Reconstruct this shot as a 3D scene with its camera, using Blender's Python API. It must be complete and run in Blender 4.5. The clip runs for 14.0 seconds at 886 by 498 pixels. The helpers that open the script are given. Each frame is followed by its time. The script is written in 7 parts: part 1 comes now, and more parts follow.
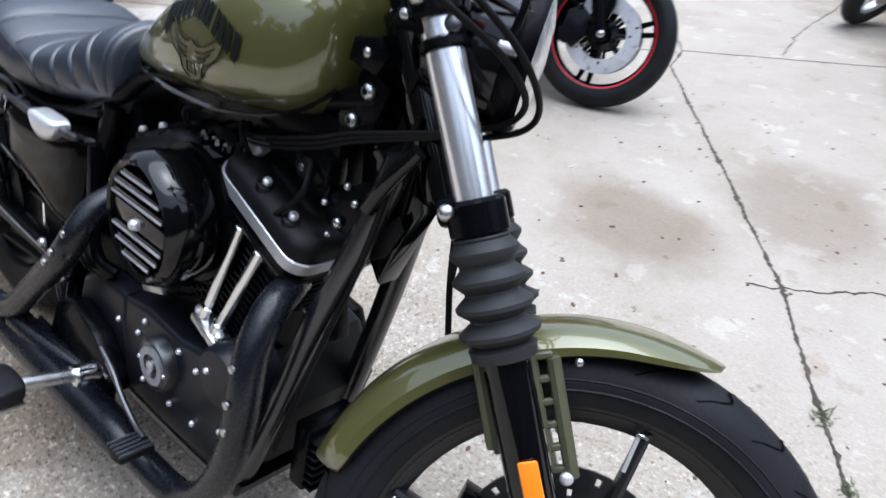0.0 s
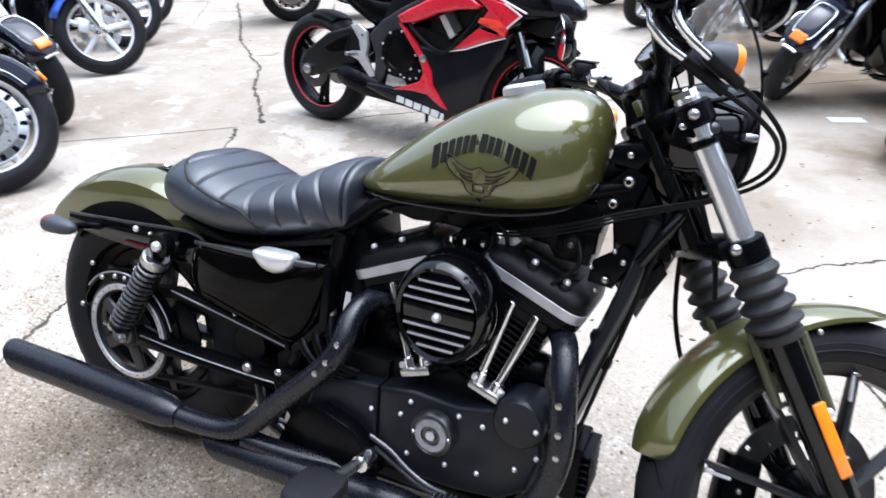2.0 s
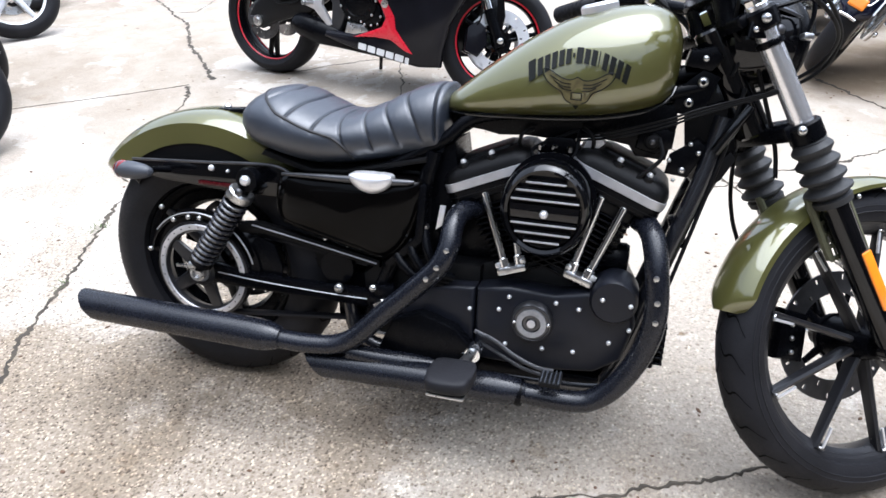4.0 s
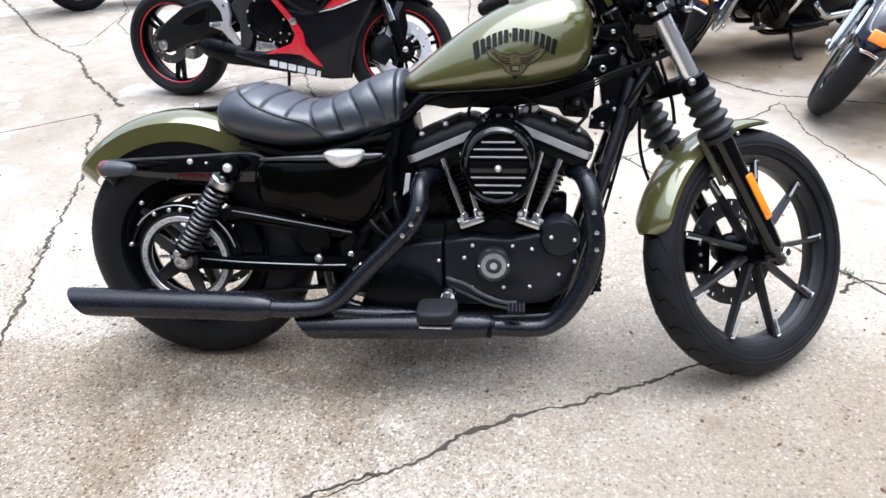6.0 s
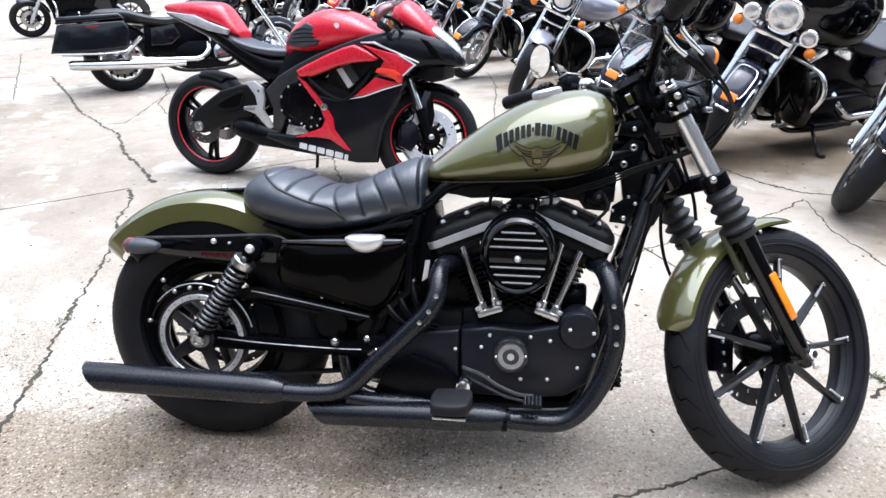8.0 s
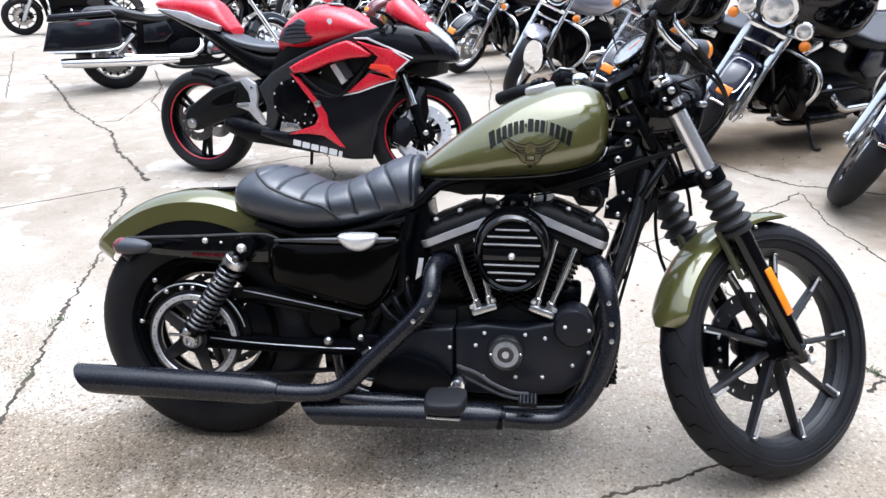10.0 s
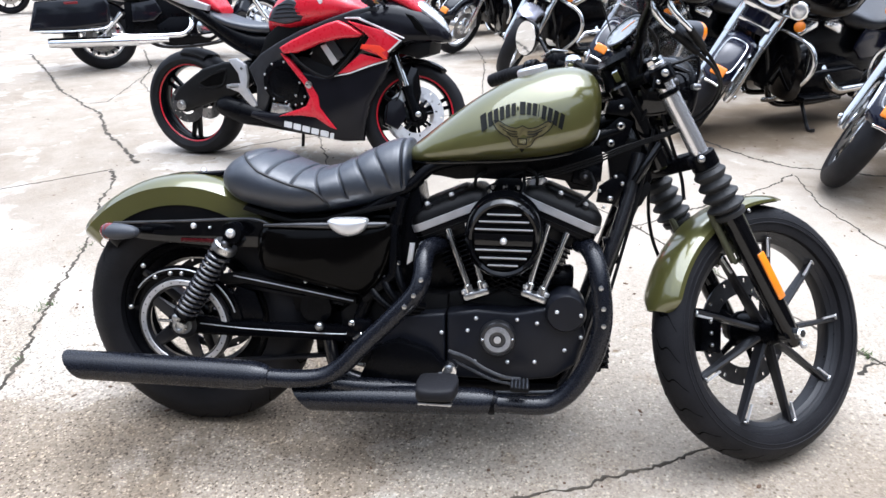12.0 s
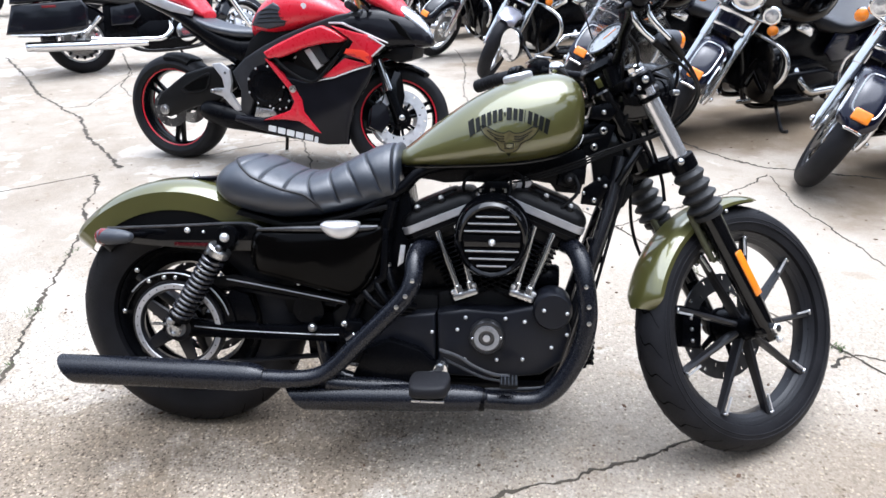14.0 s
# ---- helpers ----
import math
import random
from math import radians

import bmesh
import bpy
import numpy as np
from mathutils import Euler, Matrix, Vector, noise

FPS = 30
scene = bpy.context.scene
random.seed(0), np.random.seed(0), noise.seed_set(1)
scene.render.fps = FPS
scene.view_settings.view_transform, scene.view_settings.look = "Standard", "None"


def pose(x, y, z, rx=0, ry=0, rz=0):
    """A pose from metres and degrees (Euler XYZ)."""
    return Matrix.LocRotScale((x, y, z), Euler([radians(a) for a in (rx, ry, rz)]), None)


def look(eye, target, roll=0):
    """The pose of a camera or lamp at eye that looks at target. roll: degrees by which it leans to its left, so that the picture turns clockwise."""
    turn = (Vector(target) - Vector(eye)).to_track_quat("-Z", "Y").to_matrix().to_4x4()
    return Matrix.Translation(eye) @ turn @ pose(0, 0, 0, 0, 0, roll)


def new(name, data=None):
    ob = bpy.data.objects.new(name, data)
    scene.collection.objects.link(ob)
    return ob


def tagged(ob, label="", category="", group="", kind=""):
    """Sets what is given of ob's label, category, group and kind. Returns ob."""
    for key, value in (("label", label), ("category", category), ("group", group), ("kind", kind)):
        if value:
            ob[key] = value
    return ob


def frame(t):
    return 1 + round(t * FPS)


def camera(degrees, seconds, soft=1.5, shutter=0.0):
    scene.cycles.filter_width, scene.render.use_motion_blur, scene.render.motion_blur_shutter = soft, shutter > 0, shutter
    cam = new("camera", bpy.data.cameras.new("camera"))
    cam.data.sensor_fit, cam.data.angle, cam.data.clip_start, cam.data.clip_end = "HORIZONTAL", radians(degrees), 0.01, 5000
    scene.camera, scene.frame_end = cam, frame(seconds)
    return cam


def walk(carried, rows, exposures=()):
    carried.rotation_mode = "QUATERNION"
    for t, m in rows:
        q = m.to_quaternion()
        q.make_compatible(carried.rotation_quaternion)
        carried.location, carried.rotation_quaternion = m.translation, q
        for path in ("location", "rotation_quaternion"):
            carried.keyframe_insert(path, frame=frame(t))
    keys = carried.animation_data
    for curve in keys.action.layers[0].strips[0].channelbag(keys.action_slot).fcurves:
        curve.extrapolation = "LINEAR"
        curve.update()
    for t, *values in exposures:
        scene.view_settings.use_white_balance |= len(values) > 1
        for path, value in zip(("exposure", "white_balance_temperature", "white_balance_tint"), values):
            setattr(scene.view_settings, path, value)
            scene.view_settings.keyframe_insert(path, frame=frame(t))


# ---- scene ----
cam = camera(65.2, 14.0, shutter=0.4)
PATH = [
    (0, (1.662, -0.386, 1.142), (0.59, 0.886, 0.03), 4.0),
    (0.5, (1.629, -0.539, 1.232), (0.693, 0.912, 0.222), 1.3),
    (1, (1.477, -0.587, 1.271), (0.482, 0.903, 0.383), -5.0),
    (1.5, (1.351, -0.699, 1.259), (0.404, 0.779, 0.3), -5.6),
    (2, (1.278, -0.95, 1.288), (0.498, 0.632, 0.345), -1.2),
    (2.5, (1.192, -1.056, 1.29), (0.636, 0.603, 0.321), 2.8),
    (3, (1.07, -1.088, 1.277), (0.53, 0.543, 0.253), -0.6),
    (3.2, (1.056, -1.116, 1.277), (0.518, 0.497, 0.223), -1.5),
    (5.3, (0.856, -1.519, 1.292), (0.481, 0.168, 0.285), -2.5),
    (5.5, (0.855, -1.553, 1.287), (0.511, 0.15, 0.297), -3.3),
    (6, (0.86, -1.576, 1.279), (0.656, 0.142, 0.275), -2.3),
    (6.5, (0.872, -1.569, 1.277), (0.655, 0.144, 0.268), -2.4),
    (7, (0.878, -1.556, 1.295), (0.652, 0.213, 0.391), -1.9),
    (7.5, (0.866, -1.558, 1.29), (0.605, 0.251, 0.478), -1.3),
    (8, (0.865, -1.562, 1.29), (0.594, 0.254, 0.497), -1.0),
    (8.2, (0.871, -1.574, 1.293), (0.593, 0.238, 0.493), -0.9),
    (10.3, (0.872, -1.541, 1.29), (0.611, 0.269, 0.481), -1.4),
    (10.5, (0.868, -1.538, 1.29), (0.605, 0.262, 0.457), -1.2),
    (11, (0.873, -1.524, 1.295), (0.62, 0.271, 0.451), -0.9),
    (11.5, (0.881, -1.524, 1.292), (0.639, 0.265, 0.43), -1.3),
    (12, (0.876, -1.527, 1.293), (0.633, 0.264, 0.436), -1.3),
    (12.5, (0.877, -1.527, 1.295), (0.641, 0.257, 0.423), -1.1),
    (13, (0.88, -1.532, 1.303), (0.646, 0.265, 0.456), -1.2),
    (13.5, (0.878, -1.55, 1.31), (0.657, 0.26, 0.489), -1.4),
    (14, (0.858, -1.574, 1.315), (0.671, 0.225, 0.461), -1.1),
]
walk(cam, [(t, look(eye, target, roll)) for t, eye, target, roll in PATH], [(0.0, 0.98, 5500, 10), (1.0, 1.15, 5450, 10), (2.0, 1.36, 5560, 10), (3.0, 1.52, 5680, 10), (5.5, 1.42, 5750, 10), (8.0, 1.36, 5700, 10), (14.0, 1.38, 5720, 10)])

# ---- light: an even overcast sky, one broad weak sun ----
world = bpy.data.worlds.new("overcast")
scene.world = world
world.use_nodes = True
wn = world.node_tree.nodes
wl = world.node_tree.links
sky = wn.new("ShaderNodeTexSky")
sky.sky_type = "NISHITA"
sky.sun_disc = False
sky.sun_elevation = radians(78)
sky.sun_rotation = radians(45)
sky.air_density, sky.dust_density, sky.ozone_density = 1.0, 4.0, 1.0
hsv = wn.new("ShaderNodeHueSaturation")
hsv.inputs["Saturation"].default_value = 0.30
wl.new(sky.outputs[0], hsv.inputs["Color"])
wl.new(hsv.outputs[0], wn["Background"].inputs["Color"])
wn["Background"].inputs["Strength"].default_value = 0.15

sun_data = bpy.data.lights.new("sun", "SUN")
sun_data.energy, sun_data.angle, sun_data.color = 1.4, radians(70), (1.0, 0.985, 0.97)
sun = new("sun", sun_data)
sun.matrix_world = look((0, 0, 20), (-1.0, -1.0, 0))


# ---- materials ----
def mat(name, base, rough=0.5, metal=0.0, vary=0.15, scale=6.0, bump=0.0, bump_scale=60.0, coat=0.0, spec=0.5, rvary=0.1):
    """A surface with grain at two sizes: colour and gloss drift, fine relief."""
    m = bpy.data.materials.new(name)
    m.use_nodes = True
    nt, nodes = m.node_tree, m.node_tree.nodes
    bsdf = nodes["Principled BSDF"]
    tc = nodes.new("ShaderNodeTexCoord")
    big, fine = nodes.new("ShaderNodeTexNoise"), nodes.new("ShaderNodeTexNoise")
    big.inputs["Scale"].default_value, big.inputs["Detail"].default_value = scale, 5
    fine.inputs["Scale"].default_value, fine.inputs["Detail"].default_value = bump_scale, 4
    for n in (big, fine):
        nt.links.new(tc.outputs["Object"], n.inputs["Vector"])
    ramp = nodes.new("ShaderNodeValToRGB")
    lo, hi = [max(c * (1 - vary), 0) for c in base], [min(c * (1 + vary), 1) for c in base]
    ramp.color_ramp.elements[0].position, ramp.color_ramp.elements[1].position = 0.3, 0.7
    ramp.color_ramp.elements[0].color, ramp.color_ramp.elements[1].color = (*lo, 1), (*hi, 1)
    nt.links.new(big.outputs["Fac"], ramp.inputs["Fac"])
    nt.links.new(ramp.outputs["Color"], bsdf.inputs["Base Color"])
    mr = nodes.new("ShaderNodeMapRange")
    mr.inputs["From Min"].default_value, mr.inputs["From Max"].default_value = 0.3, 0.7
    mr.inputs["To Min"].default_value, mr.inputs["To Max"].default_value = max(rough * (1 - rvary), 0.02), min(rough * (1 + 2 * rvary), 1)
    nt.links.new(fine.outputs["Fac"], mr.inputs["Value"])
    nt.links.new(mr.outputs["Result"], bsdf.inputs["Roughness"])
    bsdf.inputs["Metallic"].default_value = metal
    bsdf.inputs["Specular IOR Level"].default_value = spec
    bsdf.inputs["Coat Weight"].default_value = coat
    bsdf.inputs["Coat Roughness"].default_value = 0.06
    if bump:
        b = nodes.new("ShaderNodeBump")
        b.inputs["Strength"].default_value, b.inputs["Distance"].default_value = bump, 0.004
        nt.links.new(fine.outputs["Fac"], b.inputs["Height"])
        nt.links.new(b.outputs["Normal"], bsdf.inputs["Normal"])
    return m


OLIVE = mat("olive_paint", (0.110, 0.107, 0.029), 0.34, 0.40, 0.03, 5, coat=1.0, rvary=0.0)
OLIVE.node_tree.nodes["Principled BSDF"].inputs["Coat IOR"].default_value = 1.8
OLIVE.node_tree.nodes["Principled BSDF"].inputs["Coat Roughness"].default_value = 0.03
LEATHER = mat("black_leather", (0.016, 0.021, 0.032), 0.36, 0, 0.20, 9, bump=0.18, bump_scale=420, spec=0.95)
SEATDARK = mat("dark_saddle_leather", (0.010, 0.010, 0.012), 0.36, 0, 0.2, 9, bump=0.1, bump_scale=300)
# near-black that paints the shade of grooves, recesses and slots
GROOVE_SHADE = mat("groove_shade_black", (0.002, 0.002, 0.002), 0.8, 0, 0.1, spec=0.05)
STITCH = mat("seat_piping", (0.007, 0.007, 0.008), 0.5, 0, 0.1)
GLOSS = mat("gloss_black_paint", (0.0017, 0.0018, 0.0025), 0.07, 0, 0.2, coat=0.0, spec=0.45, rvary=0.03)
FRAMEBLACK = mat("black_powder_coat", (0.006, 0.0065, 0.009), 0.22, 0, 0.2, spec=0.9)
# black engine covers, the bluish light on them put into the base colour
COVER = mat("blue_lit_engine_black", (0.0075, 0.0085, 0.0130), 0.36, 0, 0.2, 14, spec=0.30, bump=0.06, bump_scale=300)
SPORTBLACK = mat("black_fairing_lacquer", (0.008, 0.008, 0.011), 0.14, 0, 0.2, 8, spec=0.20)
TOURBLACK = mat("black_touring_paint", (0.0045, 0.0050, 0.0085), 0.10, 0, 0.2, 8, spec=0.5)
RINGGREY = mat("grey_turned_steel", (0.30, 0.30, 0.31), 0.42, 0.35, 0.25, 60, bump=0.1, bump_scale=250)
POLISHED = mat("hard_chrome_tube", (0.86, 0.86, 0.88), 0.22, 0.85, 0.03, 8, rvary=0.0)
GOLD = mat("gold_anodised_fork", (0.42, 0.27, 0.10), 0.3, 0.8, 0.1, 20)
RIMBLACK = mat("black_wheel_enamel", (0.012, 0.012, 0.014), 0.30, 0, 0.2, 14, spec=0.45)
TABS = mat("dark_olive_steel", (0.085, 0.085, 0.048), 0.5, 0.2, 0.2, 20)
OILBLACK = mat("deep_gloss_black_paint", (0.0016, 0.0014, 0.0014), 0.10, 0, 0.2, spec=0.10, rvary=0.03)
SATIN = mat("satin_black_metal", (0.0022, 0.0024, 0.0034), 0.24, 0.0, 0.2, 12, spec=0.09, bump=0.04, bump_scale=300)
WRINKLE = mat("wrinkle_black_enamel", (0.0030, 0.0030, 0.0034), 0.37, 0.0, 0.25, 18, spec=0.22, bump=0.22, bump_scale=900)
PIPE = mat("matte_black_exhaust", (0.0060, 0.0070, 0.0112), 0.26, 0.0, 0.2, 10, spec=0.42, bump=0.05, bump_scale=250)
CHROME = mat("chrome", (0.82, 0.83, 0.84), 0.11, 1.0, 0.04, 8, rvary=0.15)
STEEL = mat("zinc_steel", (0.55, 0.55, 0.55), 0.28, 1.0, 0.12, 40)
ALU = mat("machined_aluminium", (0.62, 0.62, 0.64), 0.42, 0.75, 0.1, 20, bump=0.05, bump_scale=200)
RUBBER = mat("tyre_rubber", (0.0110, 0.0110, 0.0130), 0.52, 0, 0.3, 10, spec=0.17, bump=0.12, bump_scale=180)
GAITER = mat("fork_gaiter_rubber", (0.014, 0.0145, 0.016), 0.60, 0, 0.2, 14, bump=0.06)
PLASTIC = mat("black_plastic", (0.004, 0.004, 0.0045), 0.5, 0, 0.2, 14, spec=0.15, bump=0.08, bump_scale=250)
GREYPLASTIC = mat("grey_plastic", (0.042, 0.047, 0.058), 0.45, 0, 0.2, 14, bump=0.06)
AMBER = mat("amber_lens", (0.90, 0.25, 0.008), 0.22, 0, 0.08, 30, coat=0.6)
DARKRED = mat("dark_red_reflector", (0.050, 0.002, 0.004), 0.25, 0, 0.1, 30, spec=0.3)
REDLENS = mat("red_lens", (0.16, 0.006, 0.008), 0.2, 0, 0.1, 30, coat=0.6)
RED = mat("red_paint", (0.60, 0.010, 0.028), 0.28, 0, 0.05, 5, coat=0.35)
BLUE = mat("blue_paint", (0.03, 0.10, 0.52), 0.22, 0.1, 0.06, 5, coat=0.8)
NAVY = mat("dark_blue_paint", (0.005, 0.006, 0.017), 0.16, 0.0, 0.1, 5, coat=0.3, spec=0.35)
EDGE = mat("brushed_cast_edge", (0.50, 0.50, 0.52), 0.42, 0.7, 0.12, 30, bump=0.05, bump_scale=200)
WHITE = mat("white_vinyl", (0.72, 0.72, 0.72), 0.4, 0, 0.06, 8)
DECAL = mat("dark_tank_print", (0.004, 0.005, 0.004), 0.5, 0, 0.1, 40, spec=0.2)
DISC = mat("brake_disc_steel", (0.40, 0.39, 0.37), 0.3, 1.0, 0.15, 60)
BRIGHT = mat("bright_plated_steel", (0.80, 0.80, 0.81), 0.36, 0.7, 0.06, 30)
SPAR = mat("black_anodised_spar", (0.022, 0.023, 0.027), 0.36, 0.2, 0.2, 20, spec=0.5)
SPRING = mat("dark_spring_steel", (0.020, 0.020, 0.024), 0.14, 0.0, 0.2, 30, spec=1.0)
BRONZE = mat("tan_tank_print", (0.115, 0.098, 0.040), 0.4, 0.2, 0.3, 90)
DARKSTEEL = mat("dark_steel", (0.10, 0.10, 0.105), 0.35, 0.9, 0.2, 30)
MIRROR = mat("mirror_glass", (0.86, 0.88, 0.9), 0.02, 1.0, 0.01, 3, rvary=0.1)
DIAL = mat("pale_dial_face", (0.30, 0.32, 0.33), 0.22, 0, 0.15, 60, coat=0.6)
LAMPGLASS = mat("lamp_glass", (0.70, 0.71, 0.72), 0.12, 0.7, 0.2, 90, bump=0.3, bump_scale=140)
CRACK = mat("crack_dirt", (0.050, 0.041, 0.030), 0.95, 0, 0.5, 9, bump=0.4, bump_scale=150)
MOSS = mat("green_weed", (0.06, 0.09, 0.03), 0.9, 0, 0.5, 30)
LEAF = mat("dead_leaf", (0.10, 0.055, 0.03), 0.8, 0, 0.4, 40)


def clear_mat():
    m = bpy.data.materials.new("smoked_acrylic")
    m.use_nodes = True
    nt = m.node_tree
    b = nt.nodes["Principled BSDF"]
    b.inputs["Base Color"].default_value = (0.30, 0.31, 0.32, 1)
    b.inputs["Roughness"].default_value = 0.08
    b.inputs["Transmission Weight"].default_value = 1.0
    b.inputs["IOR"].default_value = 1.08
    b.inputs["Alpha"].default_value = 0.26
    return m


CLEAR = clear_mat()


# ---- mesh tools ----
def part(name, bm, material, parent=None, label="", xf=None, sharp=38, kind="", category=""):
    """Link a bmesh as one mesh object under its thing."""
    if xf is not None:
        bmesh.ops.transform(bm, matrix=xf, verts=bm.verts)
    me = bpy.data.meshes.new(name)
    bmesh.ops.recalc_face_normals(bm, faces=bm.faces)
    bm.to_mesh(me)
    bm.free()
    me.materials.append(material)
    me.shade_smooth()
    me.set_sharp_from_angle(angle=radians(sharp))
    ob = new(name, me)
    if parent is not None:
        ob.parent = parent
    return tagged(ob, label, category, "", kind)


def thing(name, m, label, category, group=""):
    ob = new(name)
    ob.empty_display_size = 0.1
    ob.matrix_world = m
    return tagged(ob, label, category, group)


def cr(rows, k=8, closed=False):
    """Catmull-Rom through rows of numbers, k steps a span."""
    p = np.array(rows, float)
    n = len(p)
    if n < 3:
        return [tuple(p[0] + (p[-1] - p[0]) * i / k) for i in range(k + 1)]
    out = []
    for i in range(n if closed else n - 1):
        if closed:
            a, b, c, d = (p[(i + j) % n] for j in (-1, 0, 1, 2))
        else:
            b, c = p[i], p[i + 1]
            a = p[i - 1] if i else 2 * b - c
            d = p[i + 2] if i + 2 < n else 2 * c - b
        for j in range(k):
            t = j / k
            out.append(tuple(0.5 * (2 * b + (c - a) * t + (2 * a - 5 * b + 4 * c - d) * t * t + (3 * b - a - 3 * c + d) * t ** 3)))
    if not closed:
        out.append(tuple(p[-1]))
    return out


def skin(rings, bm=None, cap=True, closed=False):
    """A surface through rings of equal length; closed joins the last ring to the first."""
    bm = bm or bmesh.new()
    vs = [[bm.verts.new(p) for p in r] for r in rings]
    n = len(vs[0])
    pairs = list(zip(vs, vs[1:])) + ([(vs[-1], vs[0])] if closed else [])
    for a, b in pairs:
        for i in range(n):
            bm.faces.new((a[i], a[(i + 1) % n], b[(i + 1) % n], b[i]))
    if cap and not closed:
        bm.faces.new(vs[0][::-1])
        bm.faces.new(vs[-1])
    return bm


def strip(rows, bm=None):
    """An open sheet through rows of points."""
    bm = bm or bmesh.new()
    vs = [[bm.verts.new(p) for p in r] for r in rows]
    for a, b in zip(vs, vs[1:]):
        for i in range(len(a) - 1):
            bm.faces.new((a[i], a[i + 1], b[i + 1], b[i]))
    return bm


def thick(bm, d):
    bmesh.ops.recalc_face_normals(bm, faces=bm.faces)
    bmesh.ops.solidify(bm, geom=bm.faces[:], thickness=d)
    return bm


def tube(pts, r, n=10, k=6, smooth=True, closed=False, bm=None):
    """A round tube along a curve; r is one radius or one a given point."""
    pts = [tuple(p) for p in pts]
    rs = [r] * len(pts) if isinstance(r, (int, float)) else list(r)
    rows = [(*p, q) for p, q in zip(pts, rs)]
    rows = cr(rows, k, closed) if smooth and len(rows) > 2 else rows
    P = [Vector(q[:3]) for q in rows]
    rings, up = [], None
    for i, p in enumerate(P):
        if closed:
            d = (P[(i + 1) % len(P)] - P[i - 1]).normalized()
        else:
            d = (P[min(i + 1, len(P) - 1)] - P[max(i - 1, 0)]).normalized()
        if up is None:
            up = d.orthogonal().normalized()
        up = (up - d * up.dot(d)).normalized()
        side = d.cross(up)
        rings.append([p + (math.cos(a) * up + math.sin(a) * side) * float(rows[i][3]) for a in (2 * math.pi * j / n for j in range(n))])
    return skin(rings, bm, closed=closed)


def lathe(profile, c=(0, 0, 0), n=40, axis="Y", bm=None, closed=False, cap=True):
    """Profile of (radius, along) turned round an axis through c."""
    rings = []
    for r, h in profile:
        ring = []
        for i in range(n):
            a = 2 * math.pi * i / n
            u, v = max(r, 1e-4) * math.cos(a), max(r, 1e-4) * math.sin(a)
            ring.append({"Y": (u, h, v), "Z": (u, v, h), "X": (h, u, v)}[axis])
        rings.append([(x + c[0], y + c[1], z + c[2]) for x, y, z in ring])
    return skin(rings, bm, cap=cap, closed=closed)


def prism(outline, y0, y1, bevel=0.004, seg=2, bm=None):
    """A side outline in x, z given depth from y0 to y1, its edges rounded."""
    bm = bm or bmesh.new()
    a = [bm.verts.new((x, y0, z)) for x, z in outline]
    b = [bm.verts.new((x, y1, z)) for x, z in outline]
    n = len(a)
    fs = [bm.faces.new(a), bm.faces.new(b[::-1])]
    for i in range(n):
        fs.append(bm.faces.new((a[i], b[i], b[(i + 1) % n], a[(i + 1) % n])))
    bmesh.ops.recalc_face_normals(bm, faces=fs)
    if bevel:
        es = list({e for f in fs[:2] for e in f.edges})
        bmesh.ops.bevel(bm, geom=es, offset=bevel, segments=seg, affect="EDGES", profile=0.5)
    return bm


def box(c, s, bevel=0.004, seg=2, rot=None, bm=None):
    fresh = bmesh.new()
    bmesh.ops.create_cube(fresh, size=1.0, matrix=Matrix.Diagonal((*s, 1)))
    if bevel:
        bmesh.ops.bevel(fresh, geom=fresh.edges[:], offset=bevel, segments=seg, affect="EDGES", profile=0.5)
    m = Matrix.Translation(c) @ (rot or Matrix())
    bmesh.ops.transform(fresh, matrix=m, verts=fresh.verts)
    if bm is None:
        return fresh
    tmp = bpy.data.meshes.new("tmp")
    fresh.to_mesh(tmp)
    fresh.free()
    bm.from_mesh(tmp)
    bpy.data.meshes.remove(tmp)
    return bm


def ry(deg):
    return Matrix.Rotation(radians(deg), 4, "Y")


def rx(deg):
    return Matrix.Rotation(radians(deg), 4, "X")


def rz(deg):
    return Matrix.Rotation(radians(deg), 4, "Z")


def at(x, y, z):
    return Matrix.Translation((x, y, z))


def bolt(r=0.006, h=0.006, axis=-1):
    """A domed hex-socket bolt head standing out along -y."""
    return lathe([(r, 0), (r, axis * h * 0.35), (r * 0.85, axis * h * 0.75), (r * 0.55, axis * h), (r * 0.2, axis * h * 1.08), (r * 0.05, axis * h * 1.1)], n=12)


def cyl(p, q, r, n=14, bm=None, bev=0.15):
    """A round bar from p to q with eased ends."""
    p, q = Vector(p), Vector(q)
    d = (q - p) * min(bev * r / max((q - p).length, 1e-6), 0.2)
    return tube([p, p + d, q - d, q], [r * 0.85, r, r, r * 0.85], n, smooth=False, bm=bm)


def section(hw, zb, zw, zt, nl, nu, x, n=28):
    """A closed cross-section at x: widest at zw, rounded above and below by the exponents."""
    ring = []
    for i in range(n):
        a = 2 * math.pi * i / n
        c, s = math.cos(a), math.sin(a)
        e = nu if s >= 0 else nl
        y = hw * math.copysign(abs(c) ** (2 / e), c)
        z = zw + (zt - zw if s >= 0 else zw - zb) * math.copysign(abs(s) ** (2 / e), s)
        ring.append((x, y, z))
    return ring


def hull(rows, k=6, n=28):
    """A lofted body along x from rows of x, half-width, bottom, widest height, top, lower and upper exponent."""
    return skin([section(r[1], r[2], r[3], r[4], r[5], r[6], r[0], n) for r in cr(rows, k)])


